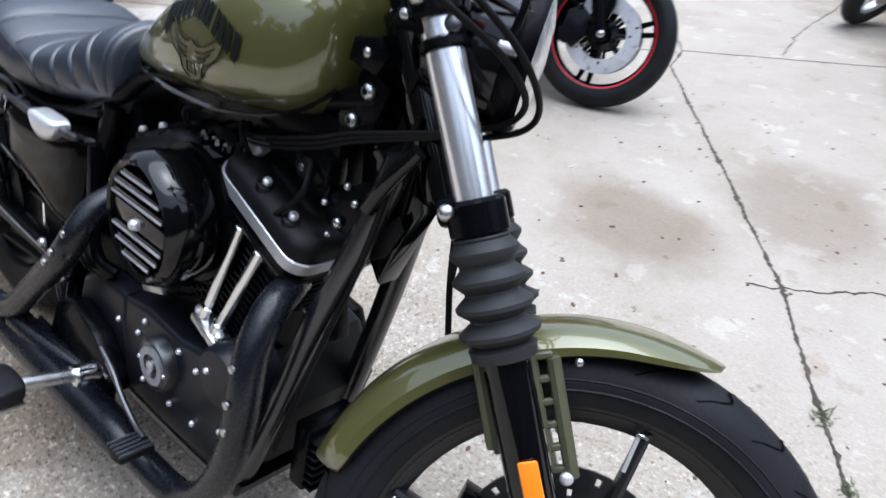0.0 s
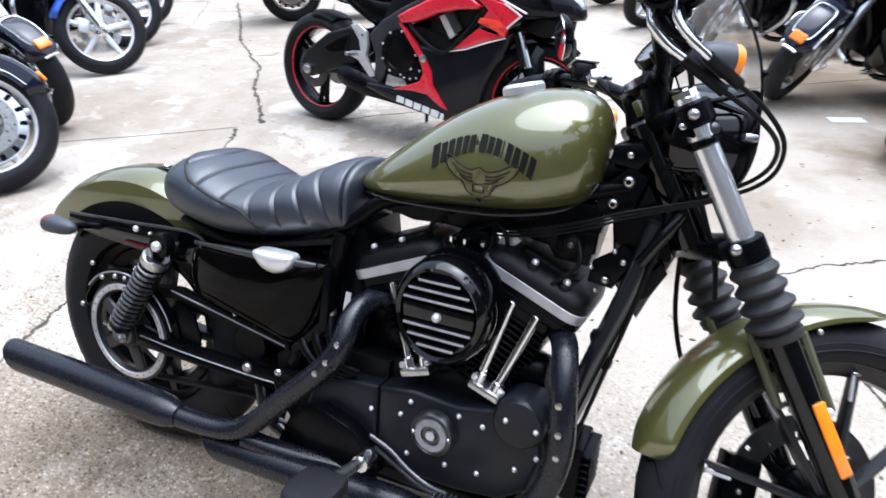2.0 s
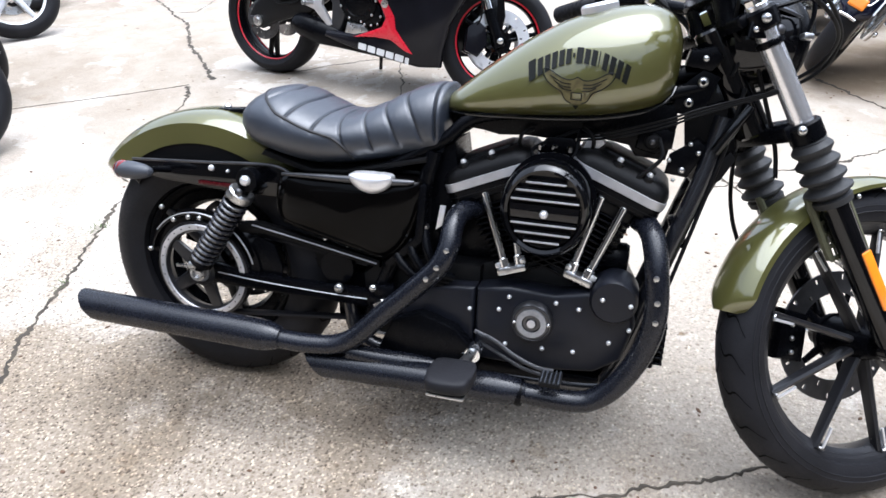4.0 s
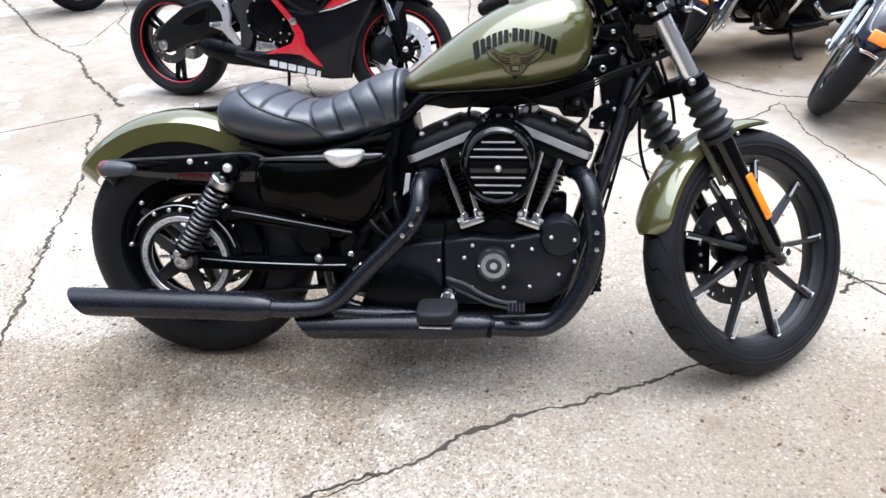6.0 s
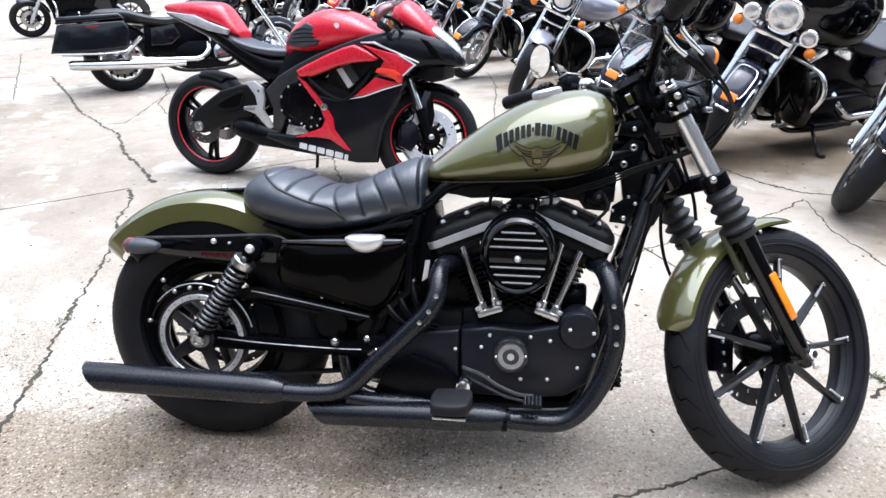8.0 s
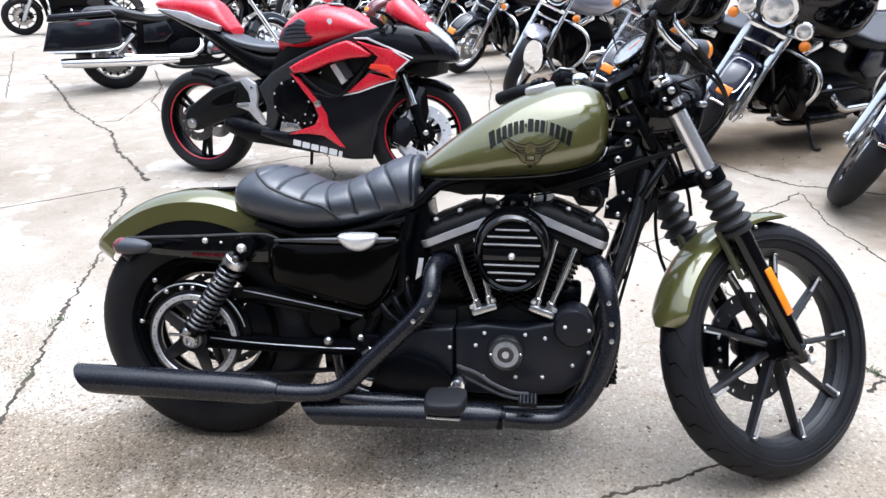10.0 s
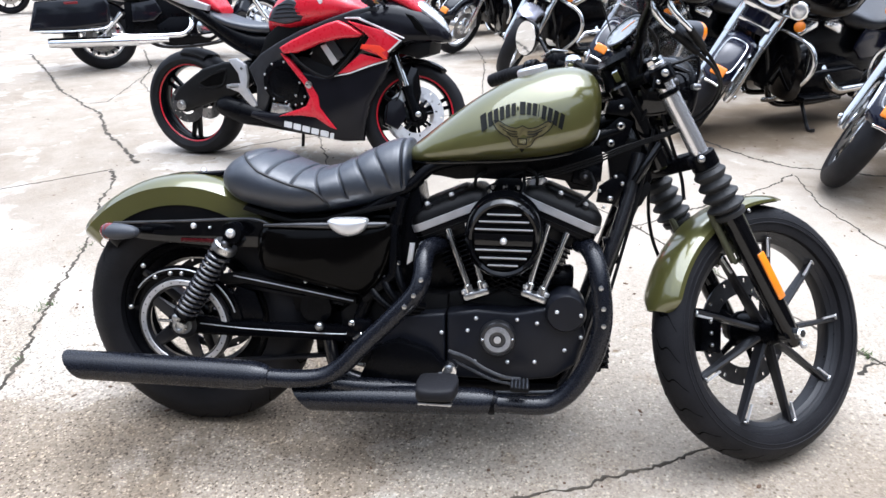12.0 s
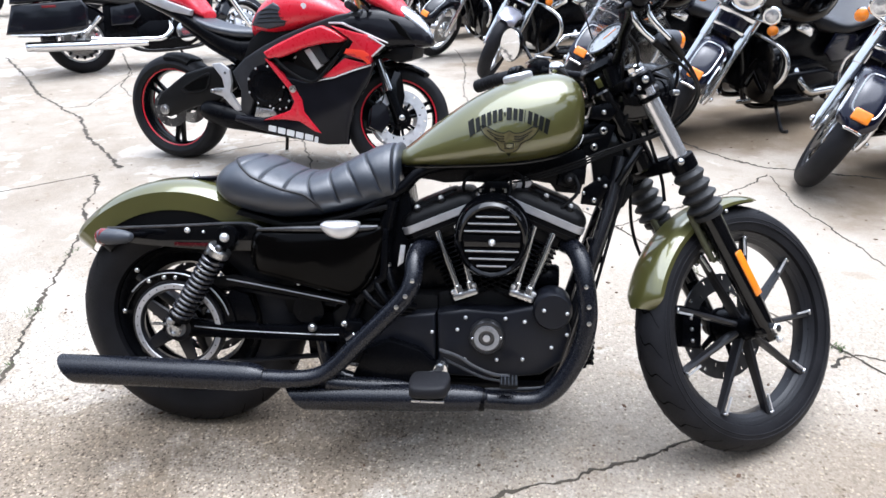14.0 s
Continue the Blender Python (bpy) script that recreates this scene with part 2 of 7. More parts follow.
# ---- ground ----
def ground_mat():
    m = bpy.data.materials.new("worn_concrete")
    m.use_nodes = True
    nt, N = m.node_tree, m.node_tree.nodes
    L = nt.links.new
    bsdf = N["Principled BSDF"]
    tc = N.new("ShaderNodeTexCoord")

    def noise_tex(scale, detail=6, rough=0.6, dist=0.0):
        n = N.new("ShaderNodeTexNoise")
        n.inputs["Scale"].default_value, n.inputs["Detail"].default_value = scale, detail
        n.inputs["Roughness"].default_value, n.inputs["Distortion"].default_value = rough, dist
        L(tc.outputs["Object"], n.inputs["Vector"])
        return n

    def ramp(src, stops):
        r = N.new("ShaderNodeValToRGB")
        e = r.color_ramp.elements
        while len(e) < len(stops):
            e.new(0.5)
        for el, (p, c) in zip(e, stops):
            el.position, el.color = p, (*c, 1) if len(c) == 3 else c
        L(src, r.inputs["Fac"])
        return r.outputs["Color"]

    def mix(fac, a, b, mode="MIX"):
        x = N.new("ShaderNodeMix")
        x.data_type, x.blend_type = "RGBA", mode
        if isinstance(fac, float):
            x.inputs["Factor"].default_value = fac
        else:
            L(fac, x.inputs["Factor"])
        for sock, v in ((x.inputs[6], a), (x.inputs[7], b)):
            if isinstance(v, tuple):
                sock.default_value = (*v, 1)
            else:
                L(v, sock)
        return x.outputs[2]

    def math_node(op, a, b=0.0):
        x = N.new("ShaderNodeMath")
        x.operation = op
        for i, v in enumerate((a, b)):
            if isinstance(v, (int, float)):
                x.inputs[i].default_value = v
            else:
                L(v, x.inputs[i])
        return x.outputs[0]

    big = noise_tex(0.55, 6, 0.62, 0.15)
    mid = noise_tex(4.2, 7, 0.68, 0.3)
    col = ramp(big.outputs["Fac"], [(0.36, (0.305, 0.262, 0.208)), (0.5, (0.370, 0.328, 0.272)), (0.64, (0.420, 0.384, 0.332))])
    col = mix(0.42, col, ramp(mid.outputs["Fac"], [(0.3, (0.25, 0.212, 0.165)), (0.7, (0.465, 0.432, 0.385))]))
    # pale flakes where the laitance of the slab still holds, with torn edges
    worn = noise_tex(1.25, 11, 0.66, 0.35)
    sep = N.new("ShaderNodeSeparateXYZ")
    L(tc.outputs["Object"], sep.inputs[0])
    slab_n = math_node("ADD", math_node("ADD", sep.outputs["X"], math_node("MULTIPLY", sep.outputs["Y"], 0.30)), math_node("MULTIPLY", math_node("SUBTRACT", big.outputs["Fac"], 0.5), 1.6))
    slab = N.new("ShaderNodeMapRange")
    slab.interpolation_type = "SMOOTHSTEP"
    slab.inputs["From Min"].default_value, slab.inputs["From Max"].default_value = 0.35, 1.15
    L(slab_n, slab.inputs["Value"])
    slab = slab.outputs["Result"]
    rough_side = math_node("SUBTRACT", 1.0, slab)
    flake = ramp(worn.outputs["Fac"], [(0.535, (0, 0, 0)), (0.555, (0.85, 0.85, 0.85)), (0.64, (1, 1, 1))])
    col = mix(math_node("MULTIPLY", flake, math_node("ADD", 0.12, math_node("MULTIPLY", rough_side, 0.88))), col, mix(0.66, col, (0.560, 0.530, 0.486)))
    col = mix(math_node("MULTIPLY", slab, 0.45), col, (0.455, 0.418, 0.362))
    # smaller scabs, half worn through
    scab = noise_tex(5.5, 9, 0.62, 0.2)
    col = mix(ramp(scab.outputs["Fac"], [(0.60, (0, 0, 0)), (0.625, (0.55, 0.55, 0.55))]), col, (0.52, 0.49, 0.445))
    col = mix(ramp(scab.outputs["Fac"], [(0.355, (0.55, 0.55, 0.55)), (0.385, (0, 0, 0))]), col, mix(1.0, col, (0.80, 0.745, 0.67), "MULTIPLY"))
    # dirt stains, and shade painted under the bikes, with their own outlines: x, y, half-length, half-width, turn,
    # depth
    warp = noise_tex(2.2, 5, 0.6)
    STAINS_AND_SHADE = [(1.75, -0.30, 0.9, 0.45, 10, 0.55), (-0.35, -0.50, 1.20, 0.60, 8, 0.46), (0.10, -0.22, 0.62, 0.42, 8, 0.62), (0.05, 0.05, 0.80, 0.30, 8, 0.40), (1.7, -0.5, 0.9, 0.25, 15, 0.28), (0.82, 1.50, 0.34, 0.26, -35, 0.62),
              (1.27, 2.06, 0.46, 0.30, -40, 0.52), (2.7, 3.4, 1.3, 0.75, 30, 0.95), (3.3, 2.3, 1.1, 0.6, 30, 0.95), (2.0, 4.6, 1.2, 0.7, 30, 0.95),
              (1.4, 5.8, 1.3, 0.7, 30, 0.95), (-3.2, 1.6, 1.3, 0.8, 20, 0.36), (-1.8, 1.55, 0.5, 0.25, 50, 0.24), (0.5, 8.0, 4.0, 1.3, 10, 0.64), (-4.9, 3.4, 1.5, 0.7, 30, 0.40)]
    total = None
    for cx, cy, lx, ly, turn, depth in STAINS_AND_SHADE:
        mp = N.new("ShaderNodeMapping")
        mp.vector_type = "TEXTURE"
        mp.inputs["Location"].default_value = (cx, cy, 0)
        mp.inputs["Rotation"].default_value = (0, 0, radians(turn))
        mp.inputs["Scale"].default_value = (lx, ly, 1)
        L(tc.outputs["Object"], mp.inputs["Vector"])
        ln = N.new("ShaderNodeVectorMath")
        ln.operation = "LENGTH"
        L(mp.outputs[0], ln.inputs[0])
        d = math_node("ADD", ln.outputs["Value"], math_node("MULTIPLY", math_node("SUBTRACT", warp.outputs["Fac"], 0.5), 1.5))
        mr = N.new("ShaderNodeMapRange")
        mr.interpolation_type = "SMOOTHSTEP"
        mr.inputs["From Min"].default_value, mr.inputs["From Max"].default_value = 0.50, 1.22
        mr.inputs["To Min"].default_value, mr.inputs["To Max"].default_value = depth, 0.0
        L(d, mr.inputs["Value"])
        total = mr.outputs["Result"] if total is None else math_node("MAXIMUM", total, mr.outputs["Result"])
    # one brown multiply carries both the dirt and the painted shade beneath bikes
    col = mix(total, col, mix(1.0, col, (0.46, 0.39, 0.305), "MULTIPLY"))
    # exposed aggregate
    vor = N.new("ShaderNodeTexVoronoi")
    vor.inputs["Scale"].default_value = 190
    L(tc.outputs["Object"], vor.inputs["Vector"])
    bw = N.new("ShaderNodeRGBToBW")
    L(vor.outputs["Color"], bw.inputs["Color"])
    bare = N.new("ShaderNodeMapRange")
    bare.interpolation_type = "SMOOTHSTEP"
    bare.inputs["From Min"].default_value, bare.inputs["From Max"].default_value = 0.25, 1.30
    bare.inputs["To Min"].default_value, bare.inputs["To Max"].default_value = 1.0, 0.18
    L(math_node("ADD", sep.outputs["Y"], math_node("MULTIPLY", math_node("SUBTRACT", big.outputs["Fac"], 0.5), 1.4)), bare.inputs["Value"])
    bare = bare.outputs["Result"]
    peb = ramp(bw.outputs[0], [(0.10, (0.22, 0.19, 0.16)), (0.24, (0.78, 0.75, 0.71)), (0.5, (1.0, 1.0, 0.98)), (0.76, (1.06, 1.05, 1.03)), (0.86, (1.9, 1.86, 1.76))])
    col = mix(math_node("MULTIPLY", bare, math_node("ADD", 0.30, math_node("MULTIPLY", rough_side, 0.60))), col, peb, "MULTIPLY")
    # larger stones and pits
    vor2 = N.new("ShaderNodeTexVoronoi")
    vor2.inputs["Scale"].default_value = 92
    vor2.inputs["Randomness"].default_value = 1.0
    L(tc.outputs["Object"], vor2.inputs["Vector"])
    bw2 = N.new("ShaderNodeRGBToBW")
    L(vor2.outputs["Color"], bw2.inputs["Color"])
    stone = ramp(bw2.outputs[0], [(0.14, (0.42, 0.38, 0.33)), (0.26, (0.92, 0.91, 0.89)), (0.72, (1.0, 1.0, 1.0)), (0.86, (1.62, 1.60, 1.52))])
    edge = ramp(vor2.outputs["Distance"], [(0.30, (1, 1, 1)), (0.52, (0, 0, 0))])
    col = mix(math_node("MULTIPLY", edge, bare), col, mix(0.75, col, stone, "MULTIPLY"))
    fine = noise_tex(75, 5, 0.75)
    col = mix(math_node("MULTIPLY", bare, 0.55), col, ramp(fine.outputs["Fac"], [(0.36, (0.55, 0.52, 0.48)), (0.5, (1, 1, 1)), (0.66, (1.22, 1.21, 1.2))]), "MULTIPLY")
    spots = noise_tex(14, 3, 0.5)
    col = mix(ramp(spots.outputs["Fac"], [(0.70, (0, 0, 0)), (0.76, (1, 1, 1))]), col, mix(1.0, col, (0.45, 0.38, 0.30), "MULTIPLY"))
    col = mix(1.0, col, (0.900, 0.875, 0.855), "MULTIPLY")
    L(col, bsdf.inputs["Base Color"])
    bsdf.inputs["Roughness"].default_value = 0.85
    bsdf.inputs["Specular IOR Level"].default_value = 0.3
    bp = N.new("ShaderNodeBump")
    bp.inputs["Strength"].default_value, bp.inputs["Distance"].default_value = 0.55, 0.004
    h = math_node("ADD", fine.outputs["Fac"], math_node("MULTIPLY", vor.outputs["Distance"], 0.6))
    L(h, bp.inputs["Height"])
    L(bp.outputs["Normal"], bsdf.inputs["Normal"])
    return m


CONCRETE = ground_mat()
bm = bmesh.new()
bmesh.ops.create_grid(bm, x_segments=40, y_segments=40, size=600)
part("ground", bm, CONCRETE, None, "worn pale concrete yard with cracks, stains and painted shade under bikes", kind="structure", category="ground")


def ragged(path, width, step=0.011, wob=0.012, z=0.003, seed=1):
    """A ragged, gently domed seam of dirt along a line on the ground."""
    rnd = random.Random(seed)
    pts = []
    for (x0, y0), (x1, y1) in zip(path, path[1:]):
        n = max(int(math.hypot(x1 - x0, y1 - y0) / step), 1)
        pts += [(x0 + (x1 - x0) * i / n, y0 + (y1 - y0) * i / n) for i in range(n)]
    pts.append(path[-1])
    rows, off = [], 0.0
    for i, (x, y) in enumerate(pts):
        ax, ay = pts[max(i - 1, 0)]
        bx, by = pts[min(i + 1, len(pts) - 1)]
        dx, dy = bx - ax, by - ay
        l = math.hypot(dx, dy) or 1
        nx, ny = -dy / l, dx / l
        off = off * 0.80 + rnd.uniform(-wob, wob)
        w = width * (0.30 + 1.0 * abs(noise.noise((x * 9, y * 9, seed))))
        if i in (0, len(pts) - 1):
            w *= 0.25
        c = (x + nx * off, y + ny * off)
        l_, r_ = w * rnd.uniform(0.25, 1.6), w * rnd.uniform(0.25, 1.6)
        rows.append([(c[0] + nx * l_, c[1] + ny * l_, 0.0008), (c[0], c[1], z), (c[0] - nx * r_, c[1] - ny * r_, 0.0008)])
    return strip(rows)


SEAMS = [
    ("crack", [(-0.60, -0.30), (-0.72, 0), (-0.82, 0.27), (-0.96, 0.62), (-1.07, 0.97), (-1.19, 1.34), (-1.33, 1.56), (-1.47, 1.93), (-1.57, 2.09)], 0.016),
    ("crack", [(-4.9, 6.0), (-4.05, 5.05), (-3.21, 4.08), (-2.68, 3.59), (-2.46, 3.41), (-2.09, 2.88), (-1.68, 2.44), (-1.49, 2.22)], 0.021),
    ("crack", [(0.30, -0.62), (0.41, -0.53), (0.46, -0.48), (0.58, -0.44), (0.67, -0.38), (0.76, -0.30), (0.86, -0.25), (1.0, -0.19), (1.16, -0.11), (1.31, -0.04), (1.44, 0.0)], 0.0115),
    ("crack", [(0.43, -0.53), (0.49, -0.50), (0.56, -0.45)], 0.003),
    ("crack", [(1.89, 3.02), (2.05, 2.73), (2.19, 2.52), (2.33, 2.38), (2.45, 2.36), (2.79, 2.27), (3.4, 2.1)], 0.020),
    ("crack", [(2.30, 2.28), (2.09, 2.04), (1.82, 1.82), (1.56, 1.66), (1.36, 1.49), (1.28, 1.43)], 0.009),
    ("crack", [(2.30, 2.25), (2.28, 1.86), (2.33, 1.58), (2.38, 1.29), (2.45, 0.95)], 0.007),
    ("crack", [(1.90, 0.38), (1.95, 0.43), (2.02, 0.45), (2.2, 0.36)], 0.012),
    ("crack", [(-1.07, 2.48), (-0.9, 2.65), (-0.72, 2.79), (-0.54, 2.86), (-0.2, 3.0), (0.14, 3.30)], 0.006),
    ("crack", [(-0.56, 2.94), (-0.36, 2.39), (-0.28, 2.14), (-0.15, 1.7)], 0.007),
    ("crack", [(-3.64, 6.25), (-2.99, 5.2), (-2.72, 4.51), (-2.4, 4.1)], 0.009),
    ("crack", [(0.55, 3.75), (0.45, 4.25), (0.38, 5.57), (0.2, 6.5)], 0.007),
    ("crack", [(-7.4, 8.05), (-7.02, 8.13), (-6.8, 8.38), (-6.41, 8.33), (-5.6, 8.5)], 0.008),
    ("crack", [(-6.68, 7.84), (-5.55, 6.31), (-4.73, 5.19), (-4.3, 4.6)], 0.009),
    ("crack", [(-3.65, 6.27), (-2.89, 5.05), (-2.76, 4.42), (-2.6, 3.76), (-2.73, 3.71)], 0.007),
    ("crack", [(-5.9, 5.75), (-5.27, 5.89), (-5.09, 6.01), (-4.74, 5.91)], 0.007),
    ("joint", [(0.14, 3.35), (0.22, 3.05), (0.8, 2.26), (1.36, 1.49), (1.58, 1.10), (1.72, 0.87), (1.94, 0.54), (2.15, 0.2), (2.6, -0.5)], 0.013),
    ("joint", [(0.14, 3.35), (-0.5, 4.3), (-1.5, 5.8), (-3.0, 8.1)], 0.008),
    ("joint", [(-2.9, 1.1), (-2.47, 1.41), (-2.1, 1.69), (-1.82, 1.90), (-1.58, 2.11)], 0.006),
    ("joint", [(0.14, 3.35), (0.67, 3.76), (1.13, 4.12), (1.61, 4.49), (2.6, 5.2), (4.0, 6.2)], 0.007),
]
for i, (nm, pts, w) in enumerate(SEAMS):
    part("ground_" + nm, ragged(pts, w, wob=0.0065 if nm == "crack" else 0.0018, seed=i + 3), CRACK, None,
         "dark dirt-filled %s across the concrete" % nm, kind="structure", category="ground " + nm)

# weeds in the cracks: small tufts of blades
bm = bmesh.new()
rnd = random.Random(5)
for cx, cy, n, sp in ((1.61, 1.05, 70, 0.018), (1.97, 0.49, 50, 0.018), (-0.93, 0.55, 60, 0.03), (-1.10, 1.07, 30, 0.03), (1.72, 0.87, 40, 0.018), (-0.79, 0.2, 30, 0.025)):
    for _ in range(n):
        x, y, a, l = cx + rnd.gauss(0, sp) * 0.6, cy + rnd.gauss(0, sp), rnd.uniform(0, 6.28), rnd.uniform(0.008, 0.025)
        dx, dy = math.cos(a), math.sin(a)
        q = [bm.verts.new((x - dy * 0.002, y + dx * 0.002, 0)), bm.verts.new((x + dy * 0.002, y - dx * 0.002, 0)), bm.verts.new((x + dx * l * 0.7, y + dy * l * 0.7, l * 0.6))]
        bm.faces.new(q)
part("weeds", bm, MOSS, None, "sparse green weeds growing in the concrete cracks", kind="stuff", category="weeds")
# grit: loose leaf crumbs and pebbles
bm = bmesh.new()
for _ in range(420):
    x, y = rnd.uniform(-1.6, 2.6), rnd.uniform(-0.95, 3.0)
    s, a = rnd.uniform(0.002, 0.006), rnd.uniform(0, 6.28)
    m = at(x, y, s * 0.3) @ rz(math.degrees(a)) @ Matrix.Diagonal((s * rnd.uniform(1, 2.2), s, s * 0.5, 1))
    bmesh.ops.create_icosphere(bm, subdivisions=1, radius=1, matrix=m)
part("grit", bm, LEAF, None, "scattered leaf crumbs and grit on concrete", kind="stuff", category="grit")
# a sheet of white paper lying by the row
bm = box((1.68, 3.59, 0.004), (0.20, 0.10, 0.003), 0.001, 1, rz(20))
tagged(part("paper_sheet", bm, WHITE), "small white paper sheet lying on the concrete", "paper")


# ---- plain dark walls out of view round the yard, added to darken reflections ----
WALL = mat("dark_brown_wall", (0.060, 0.055, 0.050), 0.8, 0, 0.3, 2, bump=0.2, bump_scale=20)
for nm, c, dim in (("unseen_wall_north", (0, 31.0, 3.5), (60, 0.3, 7.0)), ("unseen_wall_northwest", (-25.0, 14.0, 3.5), (0.3, 33.0, 7.0)), ("unseen_wall_northeast", (17.0, 16.5, 3.5), (0.3, 28.0, 7.0)), ("unseen_wall_west", (-8.2, -3.0, 2.9), (0.3, 3.1, 5.8)), ("unseen_wall_east", (9.0, -1.6, 3.2), (0.3, 5.9, 6.4))):
    part(nm, box(c, dim, 0.01), WALL, None, "unseen dark wall added to darken reflections", kind="structure", category="wall")
part("unseen_wall_southeast", box((7.2, -4.2, 2.9), (6.5, 0.3, 5.8), 0.01, 2, rz(50)), WALL, None, "unseen dark wall added to darken reflections", kind="structure", category="wall")
part("unseen_wall_southwest", box((-5.6, -4.0, 2.9), (6.5, 0.3, 5.8), 0.01, 2, rz(-50)), WALL, None, "unseen dark wall added to darken reflections", kind="structure", category="wall")
part("unseen_wall_south", box((0, -6.5, 1.75), (40, 0.3, 3.5), 0.01), WALL, None, "unseen dark wall added to darken reflections", kind="structure", category="wall")


def tree(x, y, h, seed):
    """A yard tree: forked trunk and a crown of small leaves in uneven clumps."""
    rnd = random.Random(seed)
    r = thing("tree", at(x, y, 0), "leafy dark green tree behind the yard wall", "tree", "trees behind the wall")
    part("trunk", tube([(0, 0, 0), (0.05, 0.03, h * 0.25), (-0.04, 0.0, h * 0.5), (0.03, 0.02, h * 0.75)], [0.17, 0.13, 0.10, 0.04], 10), BARK, r, "grey-brown trunk")
    for k in range(4):
        a = 2 * math.pi * k / 4 + rnd.uniform(-0.4, 0.4)
        part("limb", tube([(0, 0, h * 0.42), (0.6 * math.cos(a), 0.6 * math.sin(a), h * 0.55), (1.2 * math.cos(a), 1.2 * math.sin(a), h * 0.72)], [0.07, 0.05, 0.02], 8), BARK, r)
    bm = bmesh.new()
    for k in range(16):
        a, d = rnd.uniform(0, 2 * math.pi), rnd.uniform(0.2, 1.7)
        c = Vector((d * math.cos(a), d * math.sin(a), h * rnd.uniform(0.48, 1.0)))
        size = rnd.uniform(0.45, 0.85)
        for j in range(70):
            p = c + Vector([rnd.gauss(0, size * 0.5) for _ in range(3)])
            u = Vector([rnd.uniform(-1, 1) for _ in range(3)]).normalized()
            v = u.orthogonal().normalized()
            l = rnd.uniform(0.09, 0.17)
            bm.faces.new([bm.verts.new(p + q) for q in (u * l, v * l * 0.5, -u * l, -v * l * 0.5)])
    part("crown", bm, FOLIAGE, r, "crown of dark green leaves")


FOLIAGE = mat("tree_leaves", (0.045, 0.075, 0.028), 0.6, 0, 0.4, 3)
BARK = mat("tree_bark", (0.10, 0.08, 0.06), 0.9, 0, 0.3, 12, bump=0.4)
for i, (x, y, h) in enumerate(((-4.6, -8.2, 5.6), (-1.4, -8.6, 6.4), (1.6, -8.1, 5.2), (4.4, -8.4, 6.0), (7.2, -7.6, 5.4), (9.2, -3.4, 6.2))):
    tree(x, y, h, 40 + i)

# ---- shared motorcycle parts ----
def tyre_bm(R, w, h, n=72):
    """A tyre with rounded crown and bead, turned round the y axis."""
    prof = []
    for i in range(17):
        a = math.pi * (i / 16) - math.pi / 2
        prof.append((R - h + h * math.cos(a) ** 0.72 if abs(math.cos(a)) > 1e-6 else R - h, w / 2 * math.sin(a)))
    prof[0], prof[-1] = (R - h * 1.02, -w * 0.40), (R - h * 1.02, w * 0.40)
    prof += [(R - h * 1.05, w * 0.3), (R - h * 1.05, -w * 0.3)]
    return lathe(prof, n=n, closed=True)


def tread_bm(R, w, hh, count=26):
    """Slanted tread sipes as slim strips on the crown, groove shade put into their near-black colour."""
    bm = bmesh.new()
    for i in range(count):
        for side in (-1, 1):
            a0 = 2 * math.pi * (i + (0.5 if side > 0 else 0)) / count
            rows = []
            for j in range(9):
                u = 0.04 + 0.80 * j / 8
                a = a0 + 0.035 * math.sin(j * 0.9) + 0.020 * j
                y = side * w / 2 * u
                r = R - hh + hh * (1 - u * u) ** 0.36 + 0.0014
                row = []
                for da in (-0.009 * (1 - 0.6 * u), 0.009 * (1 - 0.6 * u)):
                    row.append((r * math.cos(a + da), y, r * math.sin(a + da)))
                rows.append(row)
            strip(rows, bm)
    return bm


def rim_bm(r, w, lip=0.012, n=56):
    """A wheel rim: two lips and a dropped well."""
    return lathe([(r, -w / 2), (r + 0.004, -w / 2 + 0.002), (r - 0.004, -w / 2 + 0.012), (r - lip * 1.3, -w / 4), (r - lip * 1.6, 0), (r - lip * 1.3, w / 4),
                  (r - 0.004, w / 2 - 0.012), (r + 0.004, w / 2 - 0.002), (r, w / 2), (r - lip * 0.8, w / 2 - 0.004), (r - lip * 2.2, w / 4), (r - lip * 2.4, 0),
                  (r - lip * 2.2, -w / 4), (r - lip * 0.8, -w / 2 + 0.004)], n=n, closed=True)


def spoke_bm(r0, r1, wide, deep, a, y0=0.0, y1=0.0, taper=0.7):
    """One cast spoke from hub radius to rim radius at angle a."""
    rows = []
    for i in range(5):
        t = i / 4
        r, w, d, y = r0 + (r1 - r0) * t, wide * (1 - (1 - taper) * t), deep * (1 - 0.35 * t), y0 + (y1 - y0) * t
        ring = []
        for j in range(8):
            b = 2 * math.pi * j / 8
            ring.append((r, y + d / 2 * math.copysign(abs(math.sin(b)) ** 0.6, math.sin(b)), w / 2 * math.copysign(abs(math.cos(b)) ** 0.6, math.cos(b))))
        rows.append(ring)
    bm = skin(rows)
    bmesh.ops.transform(bm, matrix=ry(-math.degrees(a)), verts=bm.verts)
    return bm


